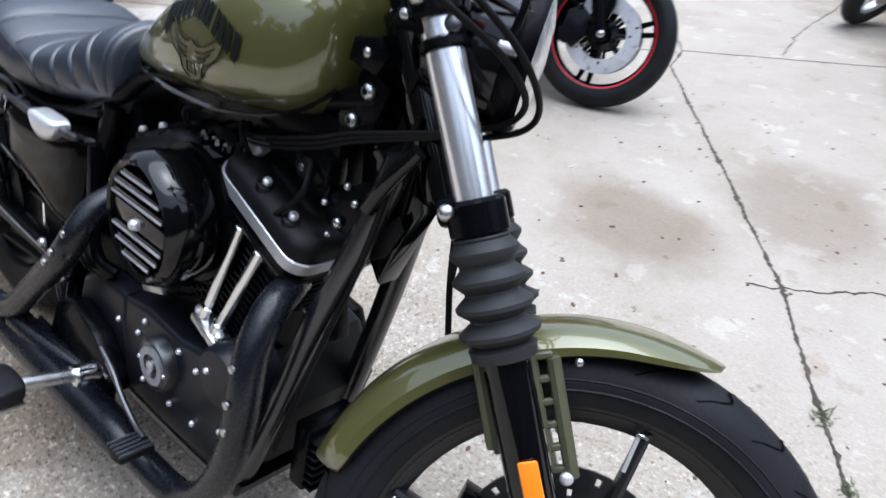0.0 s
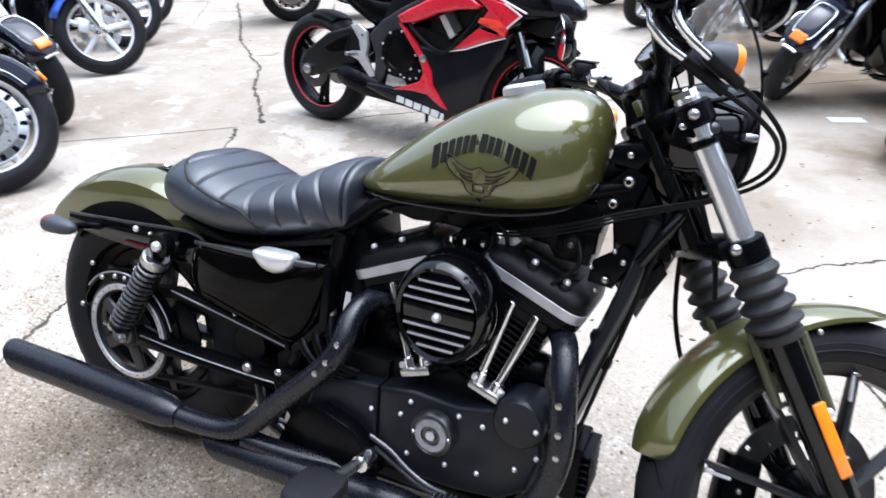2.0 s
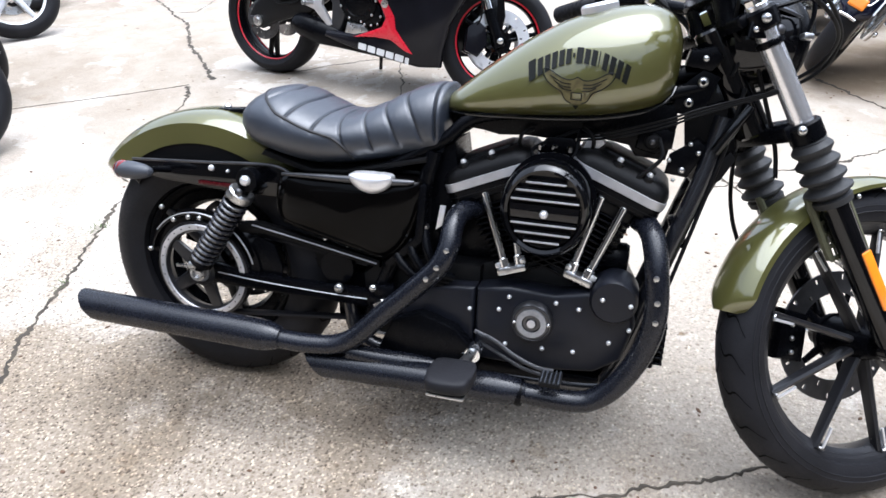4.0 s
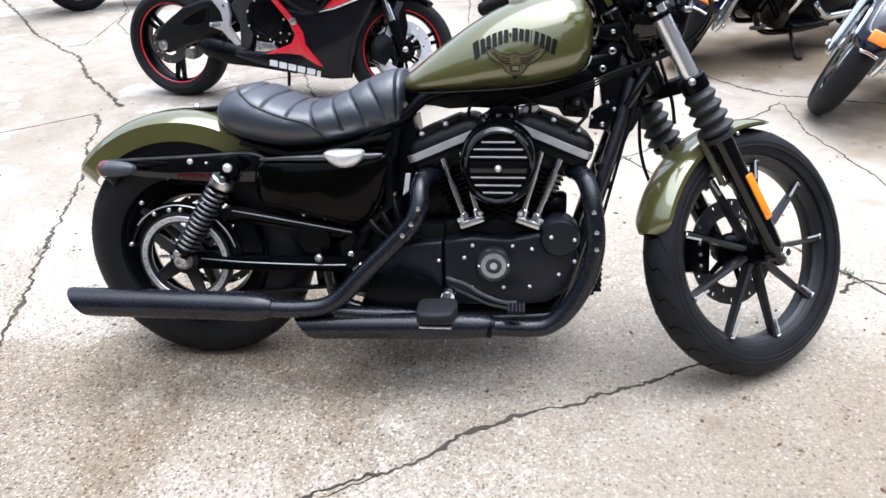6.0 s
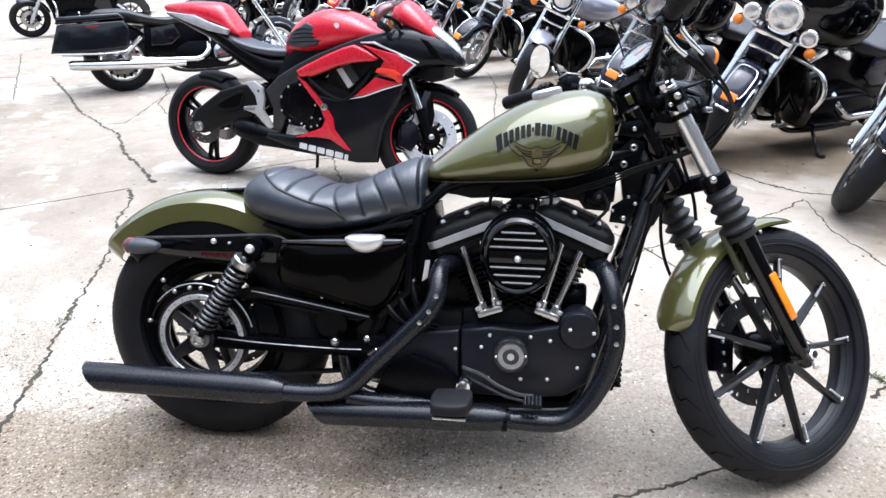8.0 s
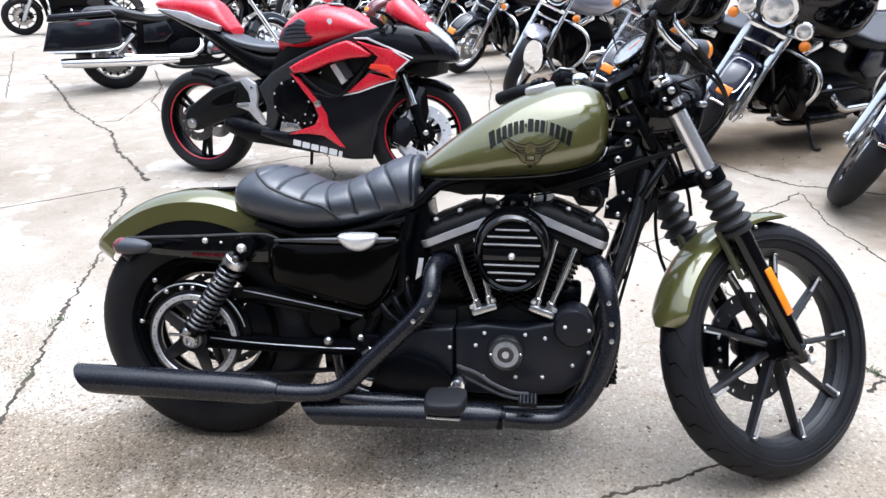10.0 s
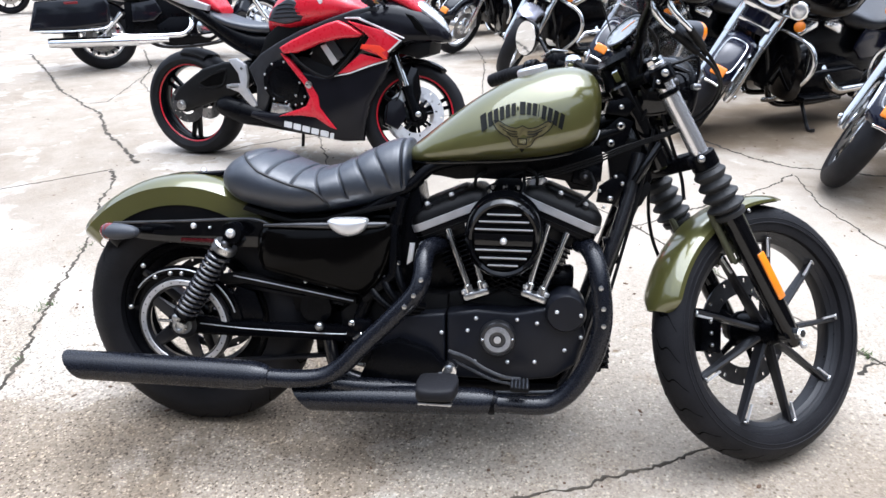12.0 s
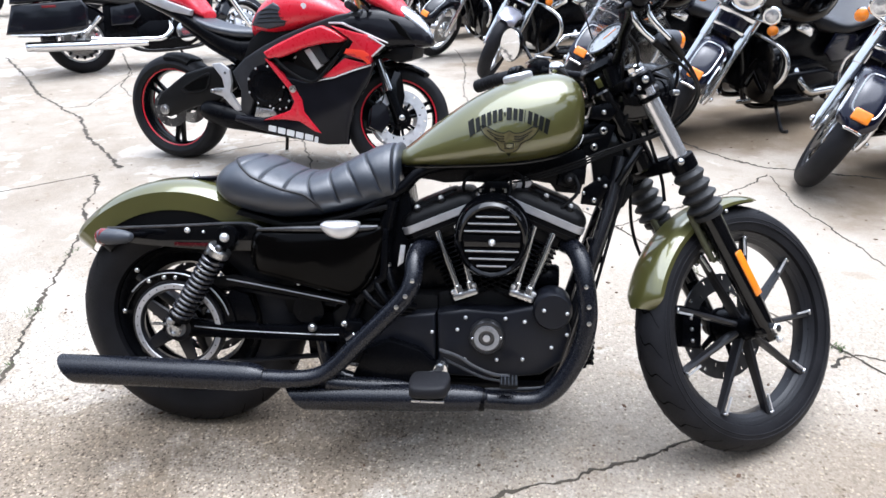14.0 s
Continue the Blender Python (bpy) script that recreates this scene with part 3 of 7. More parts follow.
def disc_bm(r, hole, n=48, th=0.005):
    """A drilled brake disc: a ring cut by round holes."""
    bm = bmesh.new()
    rings = []
    for rr in (hole, (hole + r) / 2, r):
        rings.append([bm.verts.new((rr * math.cos(2 * math.pi * i / n), 0, rr * math.sin(2 * math.pi * i / n))) for i in range(n)])
    for k, (a, b) in enumerate(zip(rings, rings[1:])):
        for i in range(n):
            if (i + 2 * k) % 4 == 1:
                q = [a[i], a[(i + 1) % n], b[(i + 1) % n], b[i]]
                c = sum((v.co for v in q), Vector()) / 4
                inner = [bm.verts.new(c + (v.co - c) * 0.45) for v in q]
                for j in range(4):
                    bm.faces.new((q[j], q[(j + 1) % 4], inner[(j + 1) % 4], inner[j]))
            else:
                bm.faces.new((a[i], a[(i + 1) % n], b[(i + 1) % n], b[i]))
    return thick(bm, th)


def fender_bm(R, half, skirt, a0, a1, k=40, crown=0.35, spade=0.0, rise=0.0):
    """A wheel guard: a crowned section swept through an arc (degrees, 0 ahead, 90 up)."""
    prof = [(-half, -skirt)]
    for i in range(13):
        u = -1 + 2 * i / 12
        prof.append((half * math.copysign(abs(u) ** 0.8, u) if u else 0.0, -crown * half * abs(u) ** 2.6))
    prof.append((half, -skirt))
    rows = []
    for i in range(k + 1):
        a = radians(a0 + (a1 - a0) * i / k)
        t = i / k
        e = 1.0 - 0.55 * max(0, (abs(t - 0.5) - 0.42) / 0.08) ** 2
        sk = 1.0
        if spade:
            sk = math.sqrt(max(1 - max(0.0, 1 - math.degrees(a - radians(a0)) / spade) ** 2.0, 0.004))
            e = sk if t < 0.5 else e
        # towards the front the skirt runs out into a flat blade
        low = 1.0 if not rise else 0.40 + 0.60 * min((math.degrees(a) - a0) / rise, 1.0)
        rows.append([((R + d * sk * low) * math.cos(a), y * e, (R + d * sk * low) * math.sin(a)) for y, d in prof])
    bm = strip(rows)
    return thick(bm, 0.003)


def bullet_bm(L, r, n=24):
    """A bullet-shaped lamp body along +x, open at the front."""
    return lathe([(0.002, 0), (r * 0.5, L * 0.06), (r * 0.8, L * 0.25), (r * 0.97, L * 0.55), (r, L * 0.8), (r, L), (r * 0.9, L), (r * 0.88, L * 0.9)], n=n, axis="X")


# ---- the olive cruiser ----
BIKE = Matrix.Translation((0, 0.012, 0)) @ rx(-12)
STEER_AXIS = Vector((-0.5, 0, 0.866))
GAUGE_NORMAL = Vector((-0.776, -0.145, 0.614))
HEAD = Vector((1.187, 0, 0.772))
STEER = Matrix.Translation(HEAD) @ Matrix.Rotation(radians(34), 4, STEER_AXIS) @ Matrix.Translation(-HEAD)


def tank_side(x, z):
    """Half-width of the tank at a place on its side."""
    rows = cr(TANK, 6)
    for a, b in zip(rows, rows[1:]):
        if a[0] <= x <= b[0]:
            t = (x - a[0]) / (b[0] - a[0])
            _, hw, zb, zw, zt, nl, nu = (p + (q - p) * t for p, q in zip(a, b))
            s = (z - zw) / ((zt - zw) if z > zw else (zw - zb))
            e = nu if z > zw else nl
            return hw * max(1 - min(abs(s), 0.999) ** e, 0) ** (1 / e)
    return 0.1


TANK = [(0.562, 0.012, 0.756, 0.763, 0.771, 2, 2), (0.572, 0.045, 0.750, 0.765, 0.786, 2.4, 2.2), (0.605, 0.075, 0.748, 0.774, 0.812, 2.6, 2.1), (0.66, 0.100, 0.750, 0.788, 0.856, 2.8, 2.0),
        (0.74, 0.120, 0.755, 0.810, 0.912, 3.0, 2.0), (0.82, 0.131, 0.760, 0.830, 0.954, 3.0, 2.0), (0.90, 0.136, 0.768, 0.846, 0.978, 3.0, 2.1), (0.965, 0.126, 0.780, 0.856, 0.985, 2.8, 2.2),
        (1.005, 0.108, 0.793, 0.864, 0.976, 2.7, 2.2), (1.026, 0.086, 0.808, 0.872, 0.958, 2.5, 2.2), (1.038, 0.056, 0.830, 0.880, 0.932, 2.3, 2.1), (1.043, 0.020, 0.864, 0.886, 0.904, 2, 2)]


def rear_wheel_hero(root):
    C = at(-0.03, 0, 0.315)
    w = part("rear_wheel", rim_bm(0.208, 0.095), SATIN, root, "black cast wheel with a machined rim edge", C)
    part("tyre", tyre_bm(0.326, 0.15, 0.108), RUBBER, w, "wide black rear tyre", C)
    part("tread", tread_bm(0.326, 0.15, 0.108), GROOVE_SHADE, w, "", C)
    part("hub", lathe([(0.03, -0.09), (0.045, -0.075), (0.05, -0.05), (0.04, -0.03), (0.04, 0.03), (0.05, 0.05), (0.045, 0.08)], n=28), SATIN, w, "", C)
    for i in range(5):
        part("spoke", spoke_bm(0.04, 0.190, 0.034, 0.05, radians(143 + 72 * i), -0.012, -0.02), RIMBLACK, w, "", C)
    part("rim_well", lathe([(0.186, -0.030), (0.160, -0.022), (0.150, 0.0), (0.160, 0.022), (0.186, 0.030)], n=56, closed=True), SATIN, w, "", C)
    part("brake_disc", disc_bm(0.145, 0.122), DARKSTEEL, w, "", C @ at(0, 0.075, 0))
    # drive pulley with toothed rim
    part("pulley", lathe([(0.122, -0.118), (0.128, -0.116), (0.128, -0.090), (0.108, -0.088), (0.100, -0.108), (0.104, -0.118)], n=72, closed=True), RIMBLACK, w, "black belt pulley with a bright face", C)
    part("pulley_face", lathe([(0.1215, -0.1185), (0.1195, -0.1205), (0.1085, -0.1205), (0.1065, -0.1185)], n=72, closed=True), ALU, w, "bright machined ring", C)
    for i in range(28):
        a = 2 * math.pi * i / 28
        part("ring_dimple", lathe([(0.0022, 0.0), (0.0016, -0.0012)], n=6), DARKSTEEL, w, "", C @ at(0.114 * math.cos(a), -0.1205, 0.114 * math.sin(a)))
    for i in range(5):
        part("pulley_arm", spoke_bm(0.026, 0.108, 0.044, 0.016, radians(143 + 72 * i), -0.110, -0.108), RIMBLACK, w, "broad black pulley arm", C)
    part("pulley_hub", lathe([(0.046, -0.085), (0.046, -0.112), (0.038, -0.122), (0.020, -0.124)], n=28), RIMBLACK, w, "", C)
    part("axle_nut", lathe([(0.021, -0.128), (0.021, -0.142), (0.016, -0.147), (0.011, -0.147), (0.010, -0.140)], n=12), STEEL, root, "zinc axle nut", C)
    part("axle_washer", lathe([(0.026, -0.124), (0.026, -0.129), (0.012, -0.129)], n=24), STEEL, root, "", C)
    part("axle_adjuster", box((-0.072, -0.128, 0.325), (0.05, 0.008, 0.008), 0.002), STEEL, root, "")
    part("tyre_valve", cyl((-0.145, -0.03, 0.318), (-0.118, -0.045, 0.318), 0.004), CHROME, root)


def rear_end(root):
    C = at(-0.03, 0, 0.315)
    f = part("rear_fender", fender_bm(0.391, 0.088, 0.075, 40, 145, 48, 0.30), OLIVE, root, "olive painted rear fender", C)
    part("fender_lining", fender_bm(0.376, 0.083, 0.10, 44, 140, 30, 0.30), PLASTIC, f, "", C)
    for s in (-1, 1):
        st = part("fender_strut", prism([(-0.215, 0.556), (-0.205, 0.582), (0.16, 0.604), (0.205, 0.600), (0.232, 0.585), (0.232, 0.545), (0.19, 0.530), (0.06, 0.530), (-0.12, 0.540)], s * 0.096, s * 0.114, 0.003), GLOSS, root, "glossy black fender strut")
        # steel colour on the flange stands in for a thin bright reflection
        part("strut_flange", tube([(-0.205, s * 0.112, 0.583), (0.0, s * 0.114, 0.595), (0.15, s * 0.115, 0.605), (0.20, s * 0.115, 0.602), (0.235, s * 0.115, 0.584)], 0.0035, 8), DARKSTEEL, st, "strut flange in steel colour for its reflected line")
        for x, z in ((0.018, 0.583), (0.062, 0.580), (0.20, 0.565)):
            part("strut_bolt", bolt(0.008 if x < 0.05 else 0.004, 0.006, s), BRIGHT, st, "", at(x, s * 0.115, z))
    part("side_reflector", box((0.045, -0.117, 0.545), (0.13, 0.004, 0.010), 0.002), DARKRED, root, "narrow red side reflector")
    for s in (-1, 1):
        t = part("turn_signal", bullet_bm(0.085, 0.022), GREYPLASTIC, root, "grey bullet turn signal with a red rear lens", at(-0.09, s * 0.19, 0.578) @ rz(180) @ Matrix.Diagonal((1, 1, 0.95, 1)))
        part("lens", lathe([(0.021, 0), (0.022, 0.012), (0.018, 0.024), (0.010, 0.031), (0.001, 0.033)], n=24, axis="X"), REDLENS, t, "", at(-0.158, s * 0.19, 0.578) @ rz(180))
        part("stalk", tube([(-0.10, s * 0.10, 0.565), (-0.115, s * 0.14, 0.572), (-0.118, s * 0.18, 0.577)], [0.011, 0.008, 0.009], 10), SATIN, t)
        # shock absorber
        top, bot = Vector((0.143, s * 0.155, 0.579)), Vector((-0.020, s * 0.150, 0.335))
        d = (bot - top).normalized()
        sh = part("shock_absorber", cyl(top + d * 0.02, bot - d * 0.0, 0.016), SATIN, root, "black coil-over rear shock")
        part("upper_shroud", cyl(top + d * 0.036, top + d * 0.062, 0.031, 24), STEEL, sh, "bright preload collar")
        u = d.orthogonal().normalized()
        v = d.cross(u)
        turns, hel = 13, []
        for i in range(turns * 14 + 1):
            t_ = i / (turns * 14)
            a = 2 * math.pi * turns * t_
            hel.append(top + d * (0.064 + 0.194 * t_) + 0.0265 * (math.cos(a) * u + math.sin(a) * v))
        part("coil_spring", tube(hel, 0.0050, 8, smooth=False), SPRING, sh, "black coil spring")
        part("lower_seat", cyl(top + d * 0.258, top + d * 0.275, 0.030, 24), SATIN, sh)
        part("top_eye", lathe([(0.010, 0.0), (0.027, 0.0), (0.029, s * 0.012), (0.026, s * 0.024), (0.010, s * 0.024)], n=24), SATIN, sh, "", at(top.x, top.y - s * 0.008, top.z))
        part("top_bolt", bolt(0.012, 0.012, s), BRIGHT, sh, "chrome shock bolt", at(top.x, top.y + s * 0.017, top.z))
        part("collar_bolt", bolt(0.010, 0.008, s), DARKSTEEL, sh, "", at(top.x - 0.016, top.y + s * 0.022, top.z - 0.028))
        part("bottom_bolt", bolt(0.012, 0.01, s), STEEL, sh, "", at(bot.x - 0.004, bot.y + s * 0.012, bot.z + 0.012))
        # swing arm
        sw = part("swing_arm", prism([(-0.075, 0.300), (-0.07, 0.335), (-0.02, 0.345), (0.10, 0.326), (0.47, 0.330), (0.47, 0.288), (0.10, 0.286), (-0.03, 0.288)], s * 0.095, s * 0.122, 0.006), SATIN, root, "black swing arm")
        part("arm_edge", tube([(0.02, s * 0.124, 0.320), (0.15, s * 0.124, 0.312), (0.34, s * 0.124, 0.309), (0.43, s * 0.124, 0.311)], 0.0016, 6), EDGE, sw)
    # belt guards and debris shield
    part("upper_belt_guard", prism([(0.02, 0.445), (0.13, 0.458), (0.44, 0.404), (0.44, 0.385), (0.14, 0.430), (0.03, 0.420)], -0.105, -0.085, 0.003), PLASTIC, root, "black belt guard")
    part("guard_rod", tube([(0.115, -0.112, 0.452), (0.25, -0.112, 0.430), (0.435, -0.112, 0.398)], 0.0019, 8), EDGE, root, "thin bright rod")
    part("drive_belt", prism([(-0.03, 0.442), (0.40, 0.382), (0.40, 0.374), (-0.03, 0.432)], -0.083, -0.062, 0.001), RUBBER, root, "toothed rubber belt")
    part("lower_belt", prism([(-0.03, 0.188), (0.40, 0.24), (0.40, 0.232), (-0.03, 0.18)], -0.083, -0.062, 0.001), RUBBER, root, "")
    g = part("debris_guard", fender_bm(0.150, 0.012, 0.004, 20, 165, 30, 0.2), GLOSS, root, "black belt debris guard", C @ at(0, -0.108, 0))
    part("guard_edge", tube([(0.152 * math.cos(radians(a)), -0.122, 0.152 * math.sin(radians(a))) for a in range(15, 150, 9)], 0.0018, 6), EDGE, g, "worn bright guard edge", C)
    part("guard_face", skin([[(rr * math.cos(radians(a)), y, rr * math.sin(radians(a))) for rr, y in ((0.129, -0.106), (0.158, -0.106), (0.158, -0.103), (0.129, -0.103))] for a in range(4, 170, 4)]), SATIN, g, "black guard face", C, sharp=30)
    for a, gr in ((87, 0.140), (100, 0.141), (118, 0.144), (122, 0.185), (164, 0.150)):
        part("guard_bolt", bolt(0.0065, 0.007), STEEL, g, "bright guard bolt", C @ at(gr * math.cos(radians(a)), -0.120, gr * math.sin(radians(a))))
    part("belt_cover", prism([(0.090, 0.345), (0.094, 0.385), (0.120, 0.422), (0.165, 0.405), (0.185, 0.350), (0.182, 0.300), (0.094, 0.295)], -0.101, -0.094, 0.002), SATIN, root, "black belt cover plate")
    part("pivot_casting", prism([(0.315, 0.215), (0.305, 0.345), (0.43, 0.355), (0.43, 0.20)], -0.06, 0.06, 0.01), SATIN, root, "black swing arm pivot casting")
    part("brake_caliper", prism([(-0.20, 0.32), (-0.155, 0.31), (-0.14, 0.37), (-0.19, 0.39)], 0.05, 0.11, 0.008), SATIN, root)
    # rack stub and latch behind the seat
    part("seat_bracket", prism([(-0.02, 0.706), (0.10, 0.715), (0.10, 0.703), (-0.02, 0.699)], -0.02, 0.02, 0.003), SATIN, root, "black seat bracket")
    part("bracket_screw", lathe([(0.009, 0), (0.009, 0.006), (0.004, 0.012)], n=12, axis="Z"), CHROME, root, "", at(0.0, 0, 0.706))


def seat_hero(root):
    top = [(0.062, 0.060, 0.684, 0.694, 0.714), (0.085, 0.105, 0.666, 0.700, 0.743), (0.12, 0.135, 0.644, 0.696, 0.763), (0.165, 0.150, 0.630, 0.692, 0.771), (0.21, 0.155, 0.620, 0.688, 0.763),
           (0.26, 0.153, 0.612, 0.681, 0.743), (0.31, 0.147, 0.612, 0.675, 0.728), (0.36, 0.139, 0.617, 0.676, 0.730), (0.42, 0.128, 0.628, 0.684, 0.753),
           (0.48, 0.119, 0.638, 0.700, 0.783), (0.53, 0.112, 0.644, 0.714, 0.801), (0.560, 0.108, 0.646, 0.722, 0.806), (0.572, 0.102, 0.650, 0.726, 0.803), (0.579, 0.085, 0.665, 0.730, 0.790)]
    top = [(x + 0.020 * max(0.0, 1 - (x - 0.062) / 0.24), *r) for x, *r in top]
    rows = cr(top, 40)
    # pleat seams: place on the crown, and how far they run back or forwards towards the flanks
    pleats = [(0.200, -0.100), (0.251, -0.036), (0.303, -0.016), (0.336, 0.027), (0.388, 0.034), (0.430, 0.046), (0.478, 0.048), (0.556, 0.006)]
    pipe = [(0.134, 0.0), (0.138, 0.14), (0.162, 0.39), (0.180, 0.53), (0.206, 0.67), (0.228, 0.71), (0.253, 0.74), (0.281, 0.77), (0.310, 0.80), (0.338, 0.87), (0.354, 0.97), (0.369, 1.07), (0.378, 1.20), (0.382, 1.40)]

    def reach(x):
        """How far round the cushion the pleated panel goes at x: 0 on the crown, 1 at the widest."""
        if x >= 0.382:
            return 1.5
        return next((a[1] + (b[1] - a[1]) * (x - a[0]) / (b[0] - a[0]) for a, b in zip(pipe, pipe[1:]) if a[0] <= x <= b[0]), 0.0)

    def spot(row, a, pleated=True):
        x, hw, zb, zw, zt = row
        c, s = math.cos(a), math.sin(a)
        y = hw * math.copysign(abs(c) ** (2 / 2.6), c)
        z = zw + ((zt - zw) * abs(s) ** (2 / 2.3) if s >= 0 else -(zw - zb) * abs(s) ** (2 / 2.6))
        q = abs(math.remainder(a - math.pi / 2, 2 * math.pi)) / (math.pi / 2)
        if pleated and q < 1.5:
            fade = 1 / (1 + math.exp((q - min(reach(x), 1.16)) / 0.025))
            lines = [g + k * q ** 1.4 for g, k in pleats]
            near = min(abs(x - l) for l in lines)
            puff = fade * (0.0030 * min(near / 0.020, 1.0) ** 0.6 - 0.0058 * math.exp(-(near / 0.0028) ** 2))
            r = math.hypot(y, z - zw) or 1.0
            y, z = y + puff * y / r, z + puff * (z - zw) / r
        return (x, y, z)

    def row_at(x):
        return next(tuple(p + (q - p) * (x - a[0]) / (b[0] - a[0]) for p, q in zip(a, b)) for a, b in zip(rows, rows[1:]) if a[0] <= x <= b[0])

    n = 96
    st = part("solo_seat", skin([[spot(r, 2 * math.pi * i / n) for i in range(n)] for r in rows]), LEATHER, root, "pleated black leather solo seat", sharp=75)
    for g, k in pleats:
        path = []
        for i in range(-24, 25):
            q = 1.12 * i / 24
            x = g + k * abs(q) ** 1.4
            if abs(q) < reach(x) - 0.01 and x < 0.577:
                path.append(Vector(spot(row_at(x), math.pi / 2 * (1 - q))))
        part("pleat_seam", tube(path, 0.0019, 6, 2), STITCH, st, "dark sunken pleat seam")
    for s in (-1, 1):
        path = [Vector(spot(row_at(x), math.pi / 2 * (1 + s * q), False)) for x, q in pipe]
        part("piping", tube(path, 0.0036, 8), STITCH, st, "black piping seam")
    part("seat_base", prism([(0.16, 0.640), (0.28, 0.608), (0.36, 0.613), (0.55, 0.660), (0.55, 0.648), (0.36, 0.602), (0.26, 0.598), (0.15, 0.628)], -0.115, 0.115, 0.004), PLASTIC, st)


def tank_hero(root):
    tk = part("fuel_tank", hull(TANK, 8, 56), OLIVE, root, "olive green peanut fuel tank with dark print", sharp=60)
    part("tank_seam", tube([(x, s * (hw * 0.93), zb + 0.005) for s in (-1,) for x, hw, zb, *_ in cr(TANK, 3)[3:-3]], 0.003, 6), GLOSS, tk)
    part("fuel_cap", lathe([(0.036, -0.006), (0.038, 0.004), (0.038, 0.014), (0.034, 0.019), (0.028, 0.020), (0.024, 0.017), (0.002, 0.016)], n=36, axis="Z"), ALU, tk, "silver fuel cap", at(0.874, -0.0, 0.966) @ ry(-14))

    def on_side(pts, lift=0.0034):
        return [(x, -(tank_side(x, z) + lift), z) for x, z in pts]

    # arched row of print blocks above a spread-wing badge, kept as plain shapes
    wide = [1.25, 1, 1, 1, 1, 1, 0.45, 1.2, 1, 1, 0.6, 1, 1, 1, 1]
    tot, acc = sum(wide), 0.0
    for i, wd in enumerate(wide):
        u0, u1 = (acc + 0.13) / tot, (acc + wd - 0.15) / tot
        acc += wd
        mid = abs((u0 + u1) - 1)
        hgt = 0.025 + 0.009 * mid + (0.003 if i in (0, 7) else 0)
        th = (u1 - u0) * 0.36
        seg = [(u0, 0.0, u0 + th, hgt)]
        if wd < 0.5:
            seg = [(u0 - 0.004, 0.010, u1 + 0.004, 0.018)]
        elif wd > 0.7:
            seg = [(u0, 0.0, u1, hgt)]
        blk = bmesh.new()
        for a0, b0, a1, b1 in seg:
            q = []
            for u, h in ((a0, b0), (a1, b0), (a1, b1), (a0, b1)):
                fan = (u - 0.5) * h * 0.35
                q.append((0.757 + 0.190 * u + fan, 0.832 + 0.008 * u + 0.040 * math.sin(math.pi * min(max(u, 0), 1)) + h))
            blk.faces.new([blk.verts.new(p) for p in on_side(q)])
        part("print_block", thick(blk, 0.0004), DECAL, tk, "plain dark print block")
    c = 0.854
    shape = [(0.0, 0.848), (0.014, 0.842), (0.034, 0.846), (0.056, 0.858), (0.066, 0.856), (0.060, 0.842), (0.046, 0.830), (0.030, 0.822), (0.022, 0.808), (0.014, 0.800), (0.0, 0.797)]
    ring = [(c + x, z) for x, z in shape] + [(c - x, z) for x, z in shape[-2:0:-1]]
    body = bmesh.new()
    body.faces.new([body.verts.new(p) for p in on_side(ring, 0.0028)])
    bmesh.ops.triangulate(body, faces=body.faces[:])
    part("wing_badge", body, BRONZE, tk, "tan spread-wing badge")
    for s in (-1, 1):
        lines = [[(0.0, 0.850), (0.014, 0.844), (0.034, 0.848), (0.058, 0.861), (0.070, 0.858), (0.062, 0.842), (0.046, 0.829), (0.030, 0.821), (0.022, 0.806), (0.010, 0.799)],
                 [(0.012, 0.836), (0.030, 0.838), (0.054, 0.850)], [(0.012, 0.830), (0.028, 0.831), (0.046, 0.841)], [(0.010, 0.824), (0.024, 0.825), (0.036, 0.832)], [(0.010, 0.820), (0.010, 0.806)], [(0.0, 0.820), (0.010, 0.820)], [(0.0, 0.807), (0.010, 0.807)]]
        for ln in lines:
            part("badge_line", tube(on_side([(c + s * x, z) for x, z in ln], 0.0032), 0.0010, 5, 3), DECAL, tk)
    tip = bmesh.new()
    tip.faces.new([tip.verts.new(p) for p in on_side([(c - 0.006, 0.795), (c + 0.006, 0.795), (c, 0.786)], 0.0034)])
    part("badge_tip", thick(tip, 0.0004), DECAL, tk)


